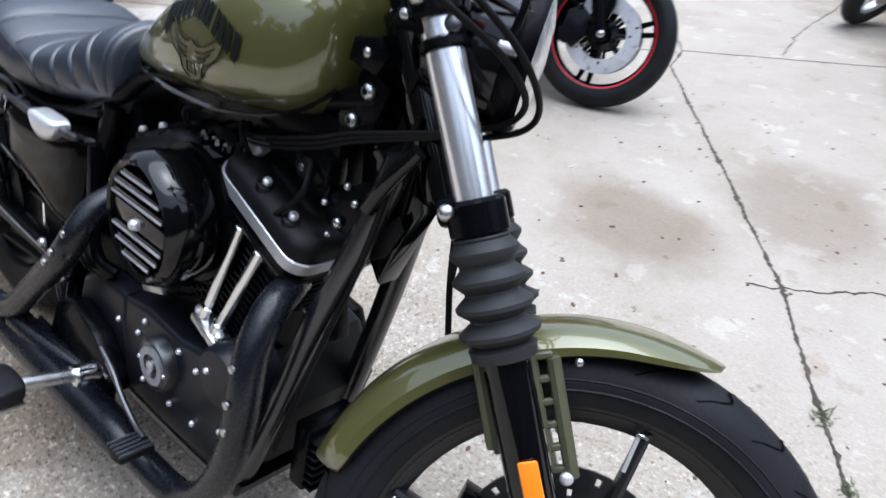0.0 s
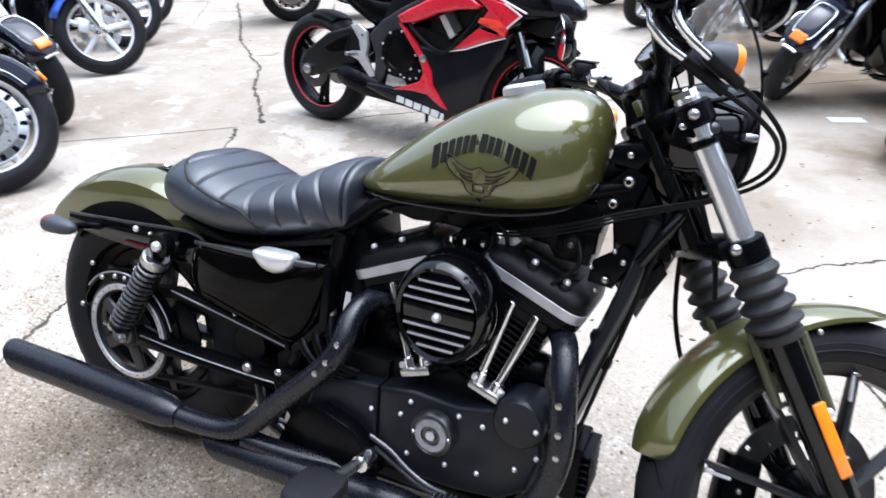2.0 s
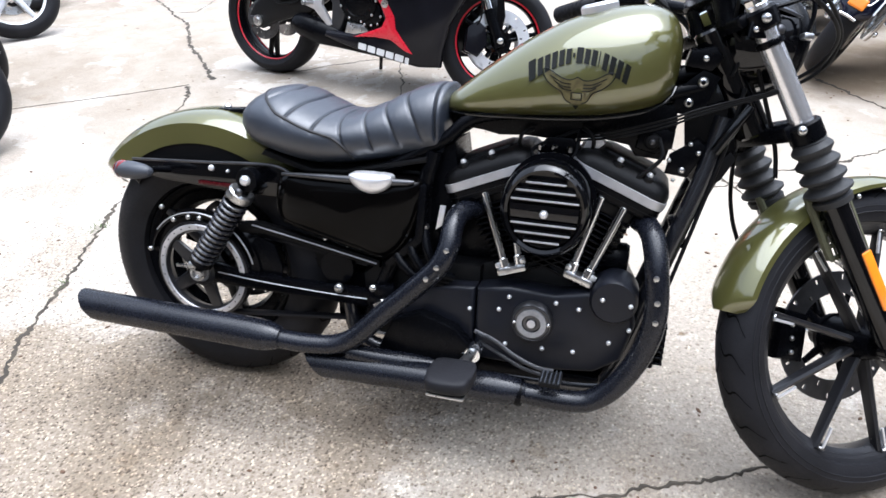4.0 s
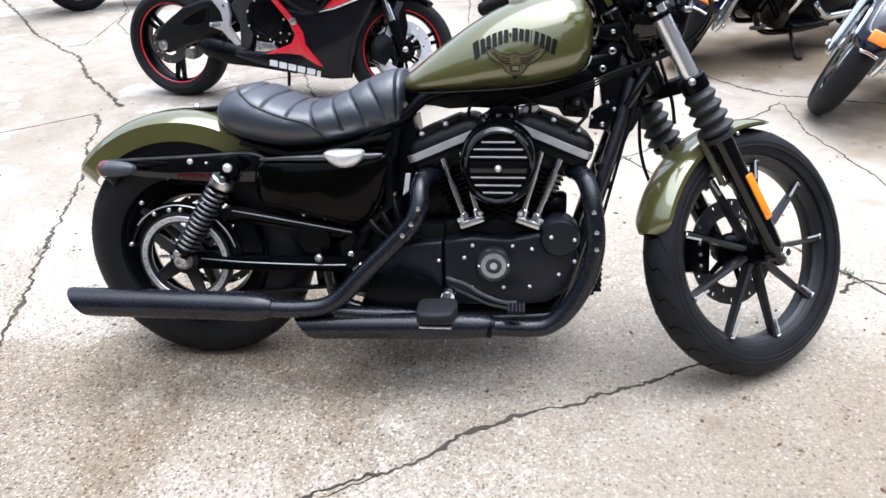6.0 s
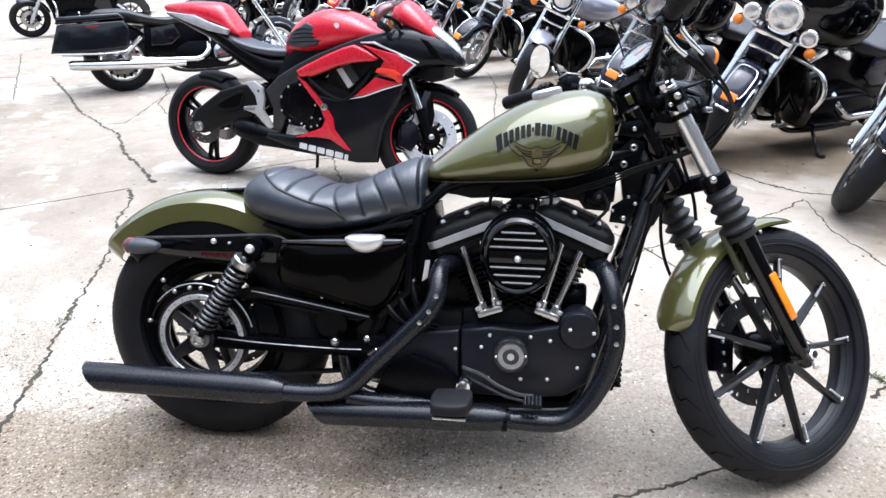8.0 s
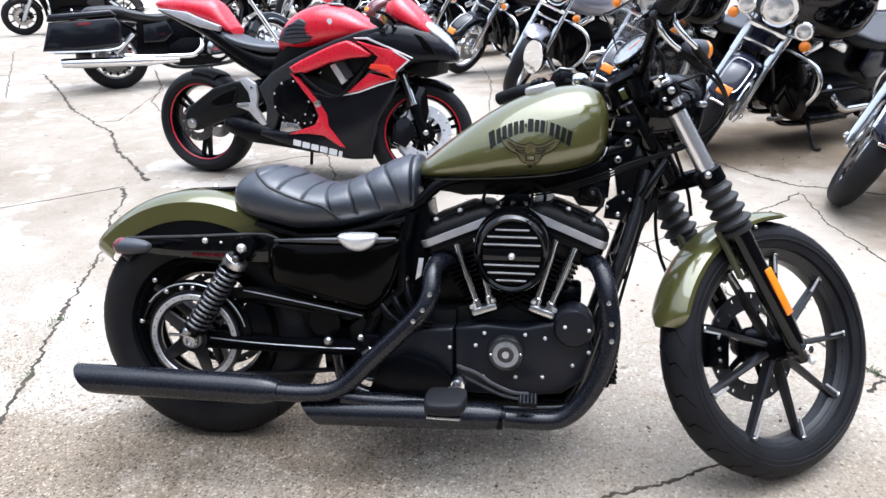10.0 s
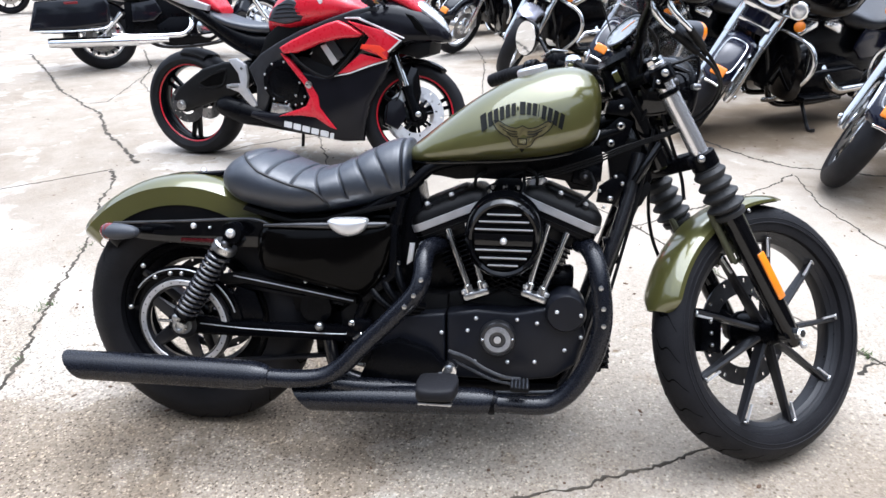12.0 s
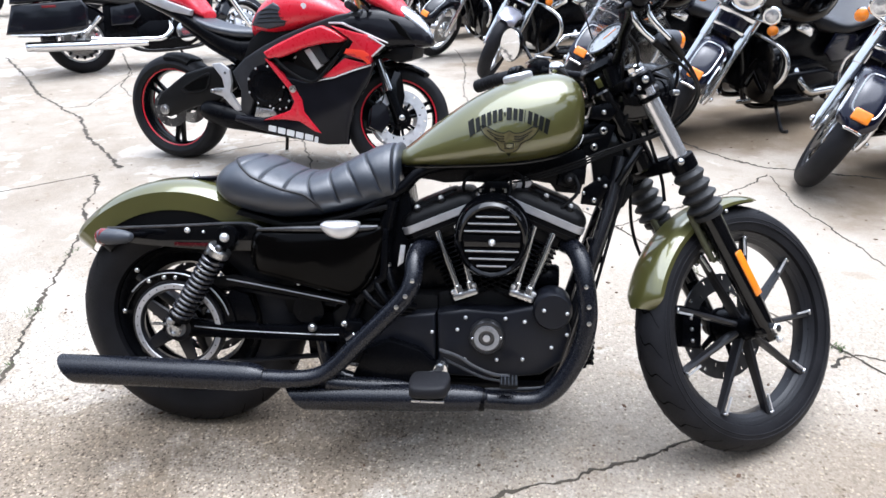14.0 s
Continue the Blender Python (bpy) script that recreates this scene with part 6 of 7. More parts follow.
    part("lock_screw", bolt(0.006, 0.005), STEEL, root, "", at(1.085, -0.056, 0.892))
    gz = S @ at(1.110, 0, 1.070) @ GAUGE_NORMAL.to_track_quat("Z", "Y").to_matrix().to_4x4()
    gauge = part("speedometer", lathe([(0.001, -0.046), (0.034, -0.042), (0.049, -0.018), (0.053, 0.004), (0.051, 0.010), (0.046, 0.010)], n=36, axis="Z"), GLOSS, root, "black round speedometer", gz)
    part("dial", lathe([(0.048, 0.0105), (0.047, 0.0125), (0.001, 0.0130)], n=36, axis="Z"), DIAL, gauge, "pale round dial under glass", gz)
    part("dial_rim", lathe([(0.054, 0.002), (0.053, 0.015), (0.0475, 0.0155), (0.0475, 0.010)], n=36, axis="Z", closed=True), GLOSS, gauge, "", gz)
    part("needle", box((0.010, 0.012, 0.0140), (0.040, 0.003, 0.0012), 0.0004, 1, rz(40)), AMBER, gauge, "", gz)
    for i in range(11):
        a = radians(-50 + 28 * i)
        part("dial_mark", box((0, 0, 0), (0.007, 0.0022, 0.0008), 0.0002, 1), PLASTIC, gauge, "", gz @ at(0.040 * math.cos(a), 0.040 * math.sin(a), 0.0137) @ rz(math.degrees(a)))
    part("gauge_bracket", box((1.095, 0, 1.025), (0.03, 0.04, 0.02), 0.004), SATIN, gauge, "", S)


hero = thing("motorcycle", BIKE, "olive green cruiser motorcycle with black engine, leaning on its stand", "motorcycle")
rear_wheel_hero(hero)
rear_end(hero)
frame_hero(hero)
engine_hero(hero)
exhaust_hero(hero)
controls_hero(hero)
tank_hero(hero)
seat_hero(hero)
fork_hero(hero)


# ---- the red and black sport bike ----
def sport_bike(M):
    r = thing("motorcycle", M, "red and black faired sport motorcycle with red-rimmed wheels on its stand", "motorcycle")
    R, F = at(-0.012, 0, 0.31), at(1.40, 0, 0.298)
    turn = at(1.22, 0, 0.62) @ Matrix.Rotation(radians(30), 4, Vector((-0.41, 0, 0.91))) @ at(-1.22, 0, -0.62)
    for nm, T, rad, w, h, mx in (("rear_wheel", R, 0.315, 0.18, 0.078, Matrix()), ("front_wheel", F, 0.300, 0.118, 0.076, turn)):
        wh = part(nm, rim_bm(rad - h + 0.006, w * 0.62), SATIN, r, "black cast wheel with a red rim stripe", mx @ T)
        part("tyre", tyre_bm(rad, w, h), RUBBER, wh, "black tyre", mx @ T)
        for s in (-1, 1):
            part("rim_stripe", lathe([(rad - h + 0.014, s * w * 0.318), (rad - h - 0.006, s * w * 0.328), (rad - h - 0.011, s * w * 0.305), (rad - h + 0.010, s * w * 0.295)], n=64, closed=True), RED, wh, "red rim stripe", mx @ T)
        for i in range(3):
            for d in (-0.12, 0.12):
                part("spoke", spoke_bm(0.03, rad - h - 0.006, 0.030, 0.045, 2 * math.pi * i / 3 + 0.4 + d, 0, 0), SATIN, wh, "", mx @ T)
        part("hub", lathe([(0.03, -w * 0.45), (0.045, -w * 0.35), (0.045, w * 0.35), (0.03, w * 0.45)], n=24), SATIN, wh, "", mx @ T)
    for s in (-1, 1):
        d = part("brake_disc", disc_bm(0.158, 0.100), BRIGHT, r, "drilled brake disc", turn @ F @ at(0, s * 0.065, 0))
        part("disc_carrier", lathe([(0.066, 0.002), (0.066, -0.002), (0.04, -0.003), (0.04, 0.003)], n=20, closed=True), GLOSS, d, "black disc carrier", turn @ F @ at(0, s * 0.062, 0))
        for i in range(8):
            part("carrier_arm", spoke_bm(0.055, 0.122, 0.016, 0.008, 2 * math.pi * i / 8 + 0.2, 0, 0, 1.0), GLOSS, d, "", turn @ F @ at(0, s * 0.064, 0))
        part("brake_caliper", prism([(-0.175, -0.055), (-0.105, -0.085), (-0.060, -0.02), (-0.070, 0.060), (-0.115, 0.095), (-0.165, 0.060)], s * 0.058, s * 0.098, 0.010), SPORTBLACK, r, "", turn @ F)
        lg = part("fork_leg", cyl((1.405, s * 0.10, 0.27), (1.335, s * 0.10, 0.45), 0.029, 18), SATIN, r, "black fork with bright tube", turn)
        part("fork_tube", cyl((1.338, s * 0.10, 0.44), (1.265, s * 0.10, 0.62), 0.022, 16), CHROME, lg, "bright fork tube", turn)
        part("fork_top", cyl((1.27, s * 0.10, 0.61), (1.19, s * 0.10, 0.84), 0.026, 16), SATIN, lg, "", turn)
        part("fork_cap", cyl((1.19, s * 0.10, 0.84), (1.158, s * 0.10, 0.93), 0.025, 16), GOLD, lg, "gold fork cap", turn)
        part("fork_guard", prism([(1.335, 0.50), (1.365, 0.575), (1.40, 0.54), (1.42, 0.42), (1.40, 0.30), (1.375, 0.30)], s * 0.085, s * 0.115, 0.010), GLOSS, lg, "black fork guard", turn)
        part("axle_end", bolt(0.018, 0.014, s), STEEL, lg, "", turn @ at(1.40, s * 0.118, 0.298))
    part("front_fender", fender_bm(0.318, 0.062, 0.035, 55, 160, 30, 0.3), GLOSS, r, "black front fender", turn @ F)
    part("rear_brake_disc", disc_bm(0.11, 0.06), DARKSTEEL, r, "", R @ at(0, -0.105, 0))
    part("sprocket", lathe([(0.115, 0.10), (0.115, 0.106), (0.05, 0.106), (0.05, 0.10)], n=36, closed=True), STEEL, r, "", R)
    part("rear_hugger", fender_bm(0.326, 0.088, 0.04, 62, 98, 16, 0.3), PLASTIC, r, "black rear hugger", R)
    for s in (-1, 1):
        sa = part("swing_arm", prism([(-0.080, 0.300), (-0.070, 0.350), (-0.030, 0.408), (0.060, 0.470), (0.145, 0.526), (0.296, 0.569), (0.430, 0.572), (0.465, 0.453), (0.351, 0.372), (0.230, 0.345), (0.124, 0.312), (0.010, 0.268), (-0.050, 0.272)], s * 0.112, s * 0.160, 0.016, 3), WRINKLE, r, "black braced swing arm")
        # recess shade painted as a near-black plate on the arm
        part("arm_recess", prism([(0.130, 0.445), (0.215, 0.490), (0.306, 0.520), (0.275, 0.444), (0.165, 0.425)], s * 0.158, s * 0.1615, 0.001), GROOVE_SHADE, sa, "dark plate painting the shade of the brace recess")
        part("arm_rib", tube([(0.120, s * 0.160, 0.440), (0.210, s * 0.162, 0.494), (0.310, s * 0.162, 0.528), (0.280, s * 0.162, 0.438), (0.160, s * 0.161, 0.417)], 0.005, 6, closed=True), WRINKLE, sa)
        part("axle_nut", lathe([(0.030, 0), (0.030, s * 0.008), (0.018, s * 0.010), (0.018, s * 0.022), (0.008, s * 0.022)], n=16), STEEL, sa, "steel axle nut", at(-0.01, s * 0.160, 0.312))
        part("axle_block", box((-0.045, s * 0.162, 0.31), (0.035, 0.012, 0.05), 0.003), DARKSTEEL, sa)
        rs = part("foot_peg_hanger", prism([(0.345, 0.585), (0.40, 0.595), (0.455, 0.560), (0.465, 0.49), (0.452, 0.43), (0.515, 0.335), (0.485, 0.32), (0.40, 0.405), (0.335, 0.425), (0.345, 0.45), (0.415, 0.455), (0.405, 0.51)], s * 0.165, s * 0.190, 0.006), ALU, r, "bare aluminium foot peg hanger")
        part("foot_peg", cyl((0.395, s * 0.185, 0.44), (0.385, s * 0.27, 0.445), 0.011), STEEL, rs)
        part("heel_bolt", bolt(0.008, 0.006, s), DARKSTEEL, rs, "", at(0.43, s * 0.19, 0.54))
        part("frame_spar", prism([(0.47, 0.545), (0.555, 0.625), (0.67, 0.690), (0.80, 0.752), (0.96, 0.812), (1.12, 0.862), (1.26, 0.885), (1.27, 0.825), (1.10, 0.790), (0.95, 0.745), (0.80, 0.680), (0.70, 0.615), (0.63, 0.52), (0.60, 0.40), (0.56, 0.30), (0.50, 0.30), (0.515, 0.44)], s * 0.125, s * 0.185, 0.012, 3), SPAR, r, "black aluminium frame spar")
        # fairing: separate painted panels
        fb = part("belly_panel", prism([(0.805, 0.540), (0.95, 0.515), (1.10, 0.545), (1.20, 0.590), (1.345, 0.632), (1.30, 0.52), (1.215, 0.38), (1.185, 0.26), (1.175, 0.175), (1.05, 0.165), (0.74, 0.205), (0.47, 0.270), (0.49, 0.310), (0.66, 0.300), (0.86, 0.345)], s * 0.165, s * 0.222, 0.022, 3), SPORTBLACK, r, "glossy black lower fairing")
        part("red_upper_panel", prism([(0.703, 0.662), (0.771, 0.698), (0.904, 0.758), (0.985, 0.790), (1.051, 0.808), (1.125, 0.782), (1.192, 0.742), (1.167, 0.725), (1.067, 0.717), (0.952, 0.692), (0.86, 0.655), (0.80, 0.634), (0.727, 0.630)], s * 0.195, s * 0.246, 0.014, 3), RED, r, "red upper fairing panel")
        part("red_strip", prism([(0.700, 0.630), (0.750, 0.606), (0.815, 0.540), (0.880, 0.470), (0.918, 0.410), (0.925, 0.350), (0.965, 0.300), (1.025, 0.232), (0.985, 0.240), (0.895, 0.292), (0.80, 0.298), (0.668, 0.288), (0.76, 0.322), (0.842, 0.352), (0.868, 0.40), (0.838, 0.465), (0.765, 0.550)], s * 0.200, s * 0.232, 0.010, 2), RED, r, "red fairing strip")
        part("red_flank", prism([(1.041, 0.534), (1.113, 0.592), (1.177, 0.642), (1.312, 0.614), (1.225, 0.586), (1.111, 0.543)], s * 0.215, s * 0.230, 0.004), RED, r, "red fairing flank")
        part("white_pinstripe", prism([(1.008, 0.515), (1.111, 0.535), (1.225, 0.576), (1.325, 0.607), (1.325, 0.614), (1.225, 0.584), (1.111, 0.542), (1.008, 0.521)], s * 0.215, s * 0.232, 0.002), WHITE, r, "thin white stripe")
        mk = part("red_mark_panel", prism([(1.107, 0.806), (1.241, 0.775), (1.314, 0.760), (1.398, 0.714), (1.331, 0.657), (1.324, 0.622), (1.184, 0.664), (1.228, 0.726), (1.204, 0.747)], s * 0.200, s * 0.238, 0.006), RED, r, "red nose flank with a bright mark")
        part("mark", prism([(1.193, 0.692), (1.291, 0.686), (1.327, 0.661), (1.300, 0.652), (1.334, 0.619), (1.312, 0.616), (1.268, 0.652), (1.252, 0.650), (1.241, 0.665), (1.180, 0.668)], s * 0.238, s * 0.243, 0.002), mat("bright_red_vinyl", (0.85, 0.05, 0.02), 0.35), mk)
        part("white_edge", prism([(1.318, 0.764), (1.412, 0.714), (1.338, 0.652), (1.332, 0.657), (1.396, 0.714), (1.314, 0.757)], s * 0.236, s * 0.241, 0.002), WHITE, mk, "white edge")
        part("pale_stripe", prism([(1.084, 0.824), (1.159, 0.826), (1.305, 0.770), (1.413, 0.728), (1.413, 0.722), (1.300, 0.763), (1.158, 0.815), (1.086, 0.817)], s * 0.196, s * 0.215, 0.002), WHITE, r, "thin pale stripe")
        part("air_duct", prism([(0.86, 0.655), (0.98, 0.705), (1.10, 0.735), (1.17, 0.728), (1.10, 0.655), (1.03, 0.590), (0.99, 0.560)], s * 0.17, s * 0.185, 0.004), PLASTIC, r, "dark air duct")
        part("inner_panel", prism([(1.05, 0.560), (1.20, 0.604), (1.345, 0.655), (1.402, 0.694), (1.30, 0.752), (1.16, 0.790), (1.10, 0.772), (1.18, 0.735), (1.12, 0.655)], s * 0.168, s * 0.203, 0.006), GLOSS, r, "black inner fairing panel")
        part("duct_frame", prism([(0.955, 0.700), (1.005, 0.722), (1.075, 0.625), (1.030, 0.600)], s * 0.184, s * 0.206, 0.006), SPAR, r, "dark grey duct frame")
        part("duct_vane", prism([(0.93, 0.675), (0.97, 0.690), (1.04, 0.60), (1.00, 0.575)], s * 0.18, s * 0.20, 0.004), ALU, r, "pale grey duct vane")
        part("duct_lip", tube([(0.767, s * 0.235, 0.641), (0.817, s * 0.237, 0.591), (0.893, s * 0.238, 0.542), (0.957, s * 0.238, 0.517), (1.008, s * 0.238, 0.519), (1.061, s * 0.236, 0.565), (1.14, s * 0.232, 0.650)], 0.008, 8), PLASTIC, r, "black duct lip")
        part("fairing_socket", lathe([(0.020, 0), (0.020, s * 0.006), (0.010, s * 0.007), (0.009, s * 0.001)], n=18), STEEL, r, "", at(0.868, s * 0.232, 0.470))
        # six plain blocks stand for the maker's name
        x0 = 0.70
        for i, wd in enumerate((0.048, 0.046, 0.046, 0.046, 0.050, 0.022)):
            q = Matrix.Translation((x0 + wd / 2, s * 0.2235, 0.243 - 0.170 * (x0 - 0.70))) @ ry(9)
            part("side_block", box((0, 0, 0), (wd, 0.003, 0.033), 0.003, 1), WHITE, fb, "plain white marking block", q)
            x0 += wd + 0.009
        part("mirror_arm", tube([(1.30, s * 0.16, 0.90), (1.29, s * 0.23, 0.935), (1.25, s * 0.29, 0.955)], 0.010, 8), SATIN, r, "")
        part("clip_on_bar", cyl((1.17, s * 0.10, 0.86), (1.08, s * 0.31, 0.845), 0.014, 12), SATIN, r, "black clip-on bar", turn)
        part("bar_grip", cyl((1.125, s * 0.21, 0.853), (1.08, s * 0.32, 0.845), 0.019, 14), RUBBER, r, "", turn)
        part("brake_lever", tube([(1.19, s * 0.16, 0.855), (1.19, s * 0.23, 0.85), (1.15, s * 0.32, 0.842)], 0.007, 8), DARKSTEEL, r, "", turn)
    part("engine", prism([(0.55, 0.27), (0.53, 0.50), (0.62, 0.60), (0.80, 0.62), (0.98, 0.58), (1.08, 0.48), (1.06, 0.25), (0.90, 0.21), (0.65, 0.22)], -0.16, 0.16, 0.02), WRINKLE, r, "dark engine block")
    cc = part("clutch_cover", lathe([(0.118, -0.14), (0.120, -0.192), (0.112, -0.204), (0.085, -0.208), (0.080, -0.200), (0.05, -0.204), (0.001, -0.205)], n=40), SATIN, r, "round black clutch cover", at(0.688, 0, 0.475))
    for i in range(9):
        a = 2 * math.pi * i / 9
        part("cover_bolt", bolt(0.007, 0.006), STEEL, cc, "", at(0.688 + 0.110 * math.cos(a), -0.202, 0.475 + 0.110 * math.sin(a)))
    part("cover_lobe", prism([(0.66, 0.36), (0.72, 0.345), (0.80, 0.350), (0.832, 0.385), (0.822, 0.44), (0.78, 0.50), (0.70, 0.48)], -0.198, -0.150, 0.012, 3), SATIN, cc, "black clutch cover lobe")
    for x, z in ((0.725, 0.352), (0.765, 0.352), (0.805, 0.360), (0.824, 0.400)):
        part("lobe_bolt", bolt(0.007, 0.006), STEEL, cc, "", at(x, -0.198, z))
    part("water_pump", prism([(0.60, 0.30), (0.62, 0.36), (0.72, 0.35), (0.76, 0.31), (0.70, 0.285)], -0.205, -0.15, 0.01), STEEL, r, "")
    mf = part("muffler", tube([(0.255, -0.14, 0.325), (0.285, -0.15, 0.318), (0.40, -0.158, 0.292), (0.55, -0.145, 0.262), (0.66, -0.12, 0.235), (0.80, -0.08, 0.21)], [0.040, 0.060, 0.070, 0.056, 0.046, 0.045], 18), SATIN, r, "short dark muffler")
    part("muffler_band", cyl((0.345, -0.154, 0.304), (0.365, -0.155, 0.299), 0.0685, 20), DARKSTEEL, mf)
    part("fuel_tank", hull([(0.545, 0.06, 0.73, 0.775, 0.80, 2.4, 2.2), (0.575, 0.10, 0.73, 0.80, 0.865, 2.6, 2.2), (0.64, 0.135, 0.74, 0.83, 0.935, 2.8, 2.3), (0.74, 0.165, 0.75, 0.86, 0.982, 3, 2.4), (0.86, 0.175, 0.77, 0.875, 1.0, 3, 2.4), (0.98, 0.16, 0.79, 0.875, 0.975, 3, 2.3), (1.08, 0.13, 0.81, 0.865, 0.925, 2.6, 2.2), (1.15, 0.08, 0.83, 0.86, 0.885, 2, 2)], 6, 36), RED, r, "red sculpted fuel tank", sharp=60)
    for s in (-1, 1):
        part("tank_pad", prism([(0.603, 0.800), (0.64, 0.868), (0.736, 0.922), (0.80, 0.900), (0.862, 0.852), (0.80, 0.800), (0.70, 0.782)], s * 0.125, s * 0.170, 0.014, 3), GREYPLASTIC, r, "dark tank pad")
    for s in (-1, 1):
        part("round_mark", lathe([(0.016, 0), (0.016, s * 0.003), (0.001, s * 0.003)], n=16), WHITE, r, "small white round mark", at(0.923, s * 0.166, 0.905))
        for k in range(4):
            part("pad_rib", tube([(0.64 + 0.01 * k, s * 0.170, 0.812 + 0.022 * k), (0.72, s * 0.171, 0.818 + 0.023 * k), (0.82 - 0.016 * k, s * 0.170, 0.822 + 0.020 * k)], 0.003, 6), PLASTIC, r, "")
    part("airbox_cover", prism([(0.50, 0.60), (0.56, 0.72), (0.66, 0.80), (0.90, 0.82), (1.10, 0.83), (1.00, 0.76), (0.80, 0.70), (0.64, 0.62)], -0.120, 0.120, 0.012), PLASTIC, r, "black airbox cover under the tank")
    part("filler_cap", lathe([(0.045, 0), (0.045, 0.006), (0.038, 0.009), (0.001, 0.010)], n=24, axis="Z"), ALU, r, "bright filler cap", at(0.90, -0.03, 0.995) @ ry(4))
    part("rider_seat", hull([(0.16, 0.08, 0.80, 0.84, 0.868, 3, 2.4), (0.20, 0.115, 0.79, 0.825, 0.850, 3, 2.4), (0.32, 0.135, 0.75, 0.785, 0.812, 3, 2.4), (0.45, 0.12, 0.725, 0.76, 0.79, 3, 2.4), (0.56, 0.08, 0.72, 0.75, 0.785, 3, 2.4)], 6, 28), LEATHER, r, "grey-black rider seat", sharp=60)
    part("tail_cowl", hull([(-0.29, 0.03, 0.985, 1.0, 1.012, 2.2, 2.2), (-0.24, 0.07, 0.965, 0.995, 1.022, 2.4, 2.4), (-0.10, 0.105, 0.935, 0.98, 1.034, 2.6, 2.4), (0.05, 0.11, 0.90, 0.96, 1.034, 2.6, 2.2), (0.13, 0.10, 0.875, 0.93, 1.018, 2.6, 2.2), (0.20, 0.09, 0.84, 0.88, 0.935, 2.6, 2.2), (0.245, 0.07, 0.83, 0.85, 0.872, 2.4, 2.2)], 6, 28), RED, r, "red tail cowl", sharp=60)
    part("under_tail", hull([(-0.27, 0.04, 0.955, 0.97, 0.985, 2.4, 2.4), (-0.10, 0.105, 0.885, 0.935, 0.965, 2.6, 3), (0.10, 0.13, 0.795, 0.86, 0.90, 2.6, 3), (0.30, 0.135, 0.66, 0.745, 0.79, 2.6, 3), (0.45, 0.125, 0.56, 0.66, 0.74, 2.6, 3), (0.55, 0.10, 0.54, 0.64, 0.73, 2.6, 3)], 6, 24), SATIN, r, "black tail fairing", sharp=60)
    for s in (-1, 1):
        part("tail_panel", prism([(-0.215, 0.972), (-0.02, 0.954), (0.083, 0.916), (0.212, 0.876), (0.200, 0.846), (0.075, 0.868), (-0.08, 0.920)], s * 0.100, s * 0.134, 0.006, 2), ALU, r, "pale silver tail panel")
    part("nose_cowl", hull([(1.10, 0.20, 0.71, 0.785, 0.86, 3, 2.6), (1.22, 0.205, 0.69, 0.79, 0.905, 3, 2.6), (1.34, 0.187, 0.68, 0.775, 0.925, 3, 2.4), (1.44, 0.156, 0.685, 0.760, 0.895, 2.6, 2.2), (1.52, 0.122, 0.692, 0.750, 0.845, 2.4, 2.2), (1.575, 0.080, 0.698, 0.735, 0.795, 2.4, 2.2), (1.606, 0.030, 0.704, 0.720, 0.745, 2, 2)], 6, 36), SPORTBLACK, r, "glossy black nose fairing", sharp=60)
    part("under_nose", prism([(1.33, 0.650), (1.42, 0.700), (1.53, 0.705), (1.520, 0.640), (1.453, 0.618)], -0.11, 0.11, 0.012), PLASTIC, r, "dull black under-nose duct")
    part("top_cowl", hull([(1.225, 0.10, 0.93, 0.965, 1.02, 2.4, 2.2), (1.29, 0.128, 0.905, 0.945, 1.046, 2.4, 2.2), (1.38, 0.130, 0.865, 0.905, 0.982, 2.4, 2.2), (1.44, 0.112, 0.835, 0.870, 0.922, 2.4, 2.2), (1.492, 0.075, 0.815, 0.838, 0.864, 2.2, 2.2)], 6, 30), RED, r, "red upper cowl", sharp=60)
    rows = []
    for i in range(9):
        t = i / 8
        x, z, h = 1.43 - 0.30 * t, 0.945 + 0.185 * t - 0.03 * t * t, 0.115 - 0.02 * t
        rows.append([(x - 2.2 * (h * u) ** 2, h * u, z - 1.5 * (h * u) ** 2) for u in [-1 + j / 5 for j in range(11)]])
    part("wind_screen", thick(strip(rows), 0.003), CLEAR, r, "smoked clear windscreen")
    part("head_lamp", hull([(1.400, 0.060, 0.895, 0.920, 0.940, 2.4, 2.4), (1.455, 0.090, 0.845, 0.880, 0.908, 2.4, 2.4), (1.520, 0.080, 0.800, 0.830, 0.862, 2.4, 2.4), (1.572, 0.052, 0.755, 0.780, 0.812, 2.2, 2.2), (1.602, 0.014, 0.738, 0.750, 0.762, 2, 2)], 5, 24), LAMPGLASS, r, "clear headlamp lens")
    part("radiator_shroud", prism([(0.84, 0.60), (0.90, 0.72), (1.10, 0.79), (1.28, 0.76), (1.34, 0.66), (1.20, 0.60), (1.02, 0.53)], -0.160, 0.160, 0.01), PLASTIC, r, "dark radiator shroud")
    for s in (-1, 1):
        # slot depth is painted shade: a solid near-black block
        part("cowl_intake", prism([(1.395, 0.850), (1.425, 0.785), (1.530, 0.735), (1.490, 0.790), (1.440, 0.835)], s * 0.10, s * 0.151, 0.006), GROOVE_SHADE, r, "dark block painting the shade of the intake slot")
    part("side_stand", tube([(0.62, 0.13, 0.26), (0.60, 0.19, 0.14), (0.56, 0.255, 0.03)], 0.011, 8), SATIN, r, "black side stand")
    part("subframe", tube([(0.12, -0.09, 0.80), (0.30, -0.11, 0.68), (0.47, -0.12, 0.60)], 0.014, 8), SATIN, r, "")
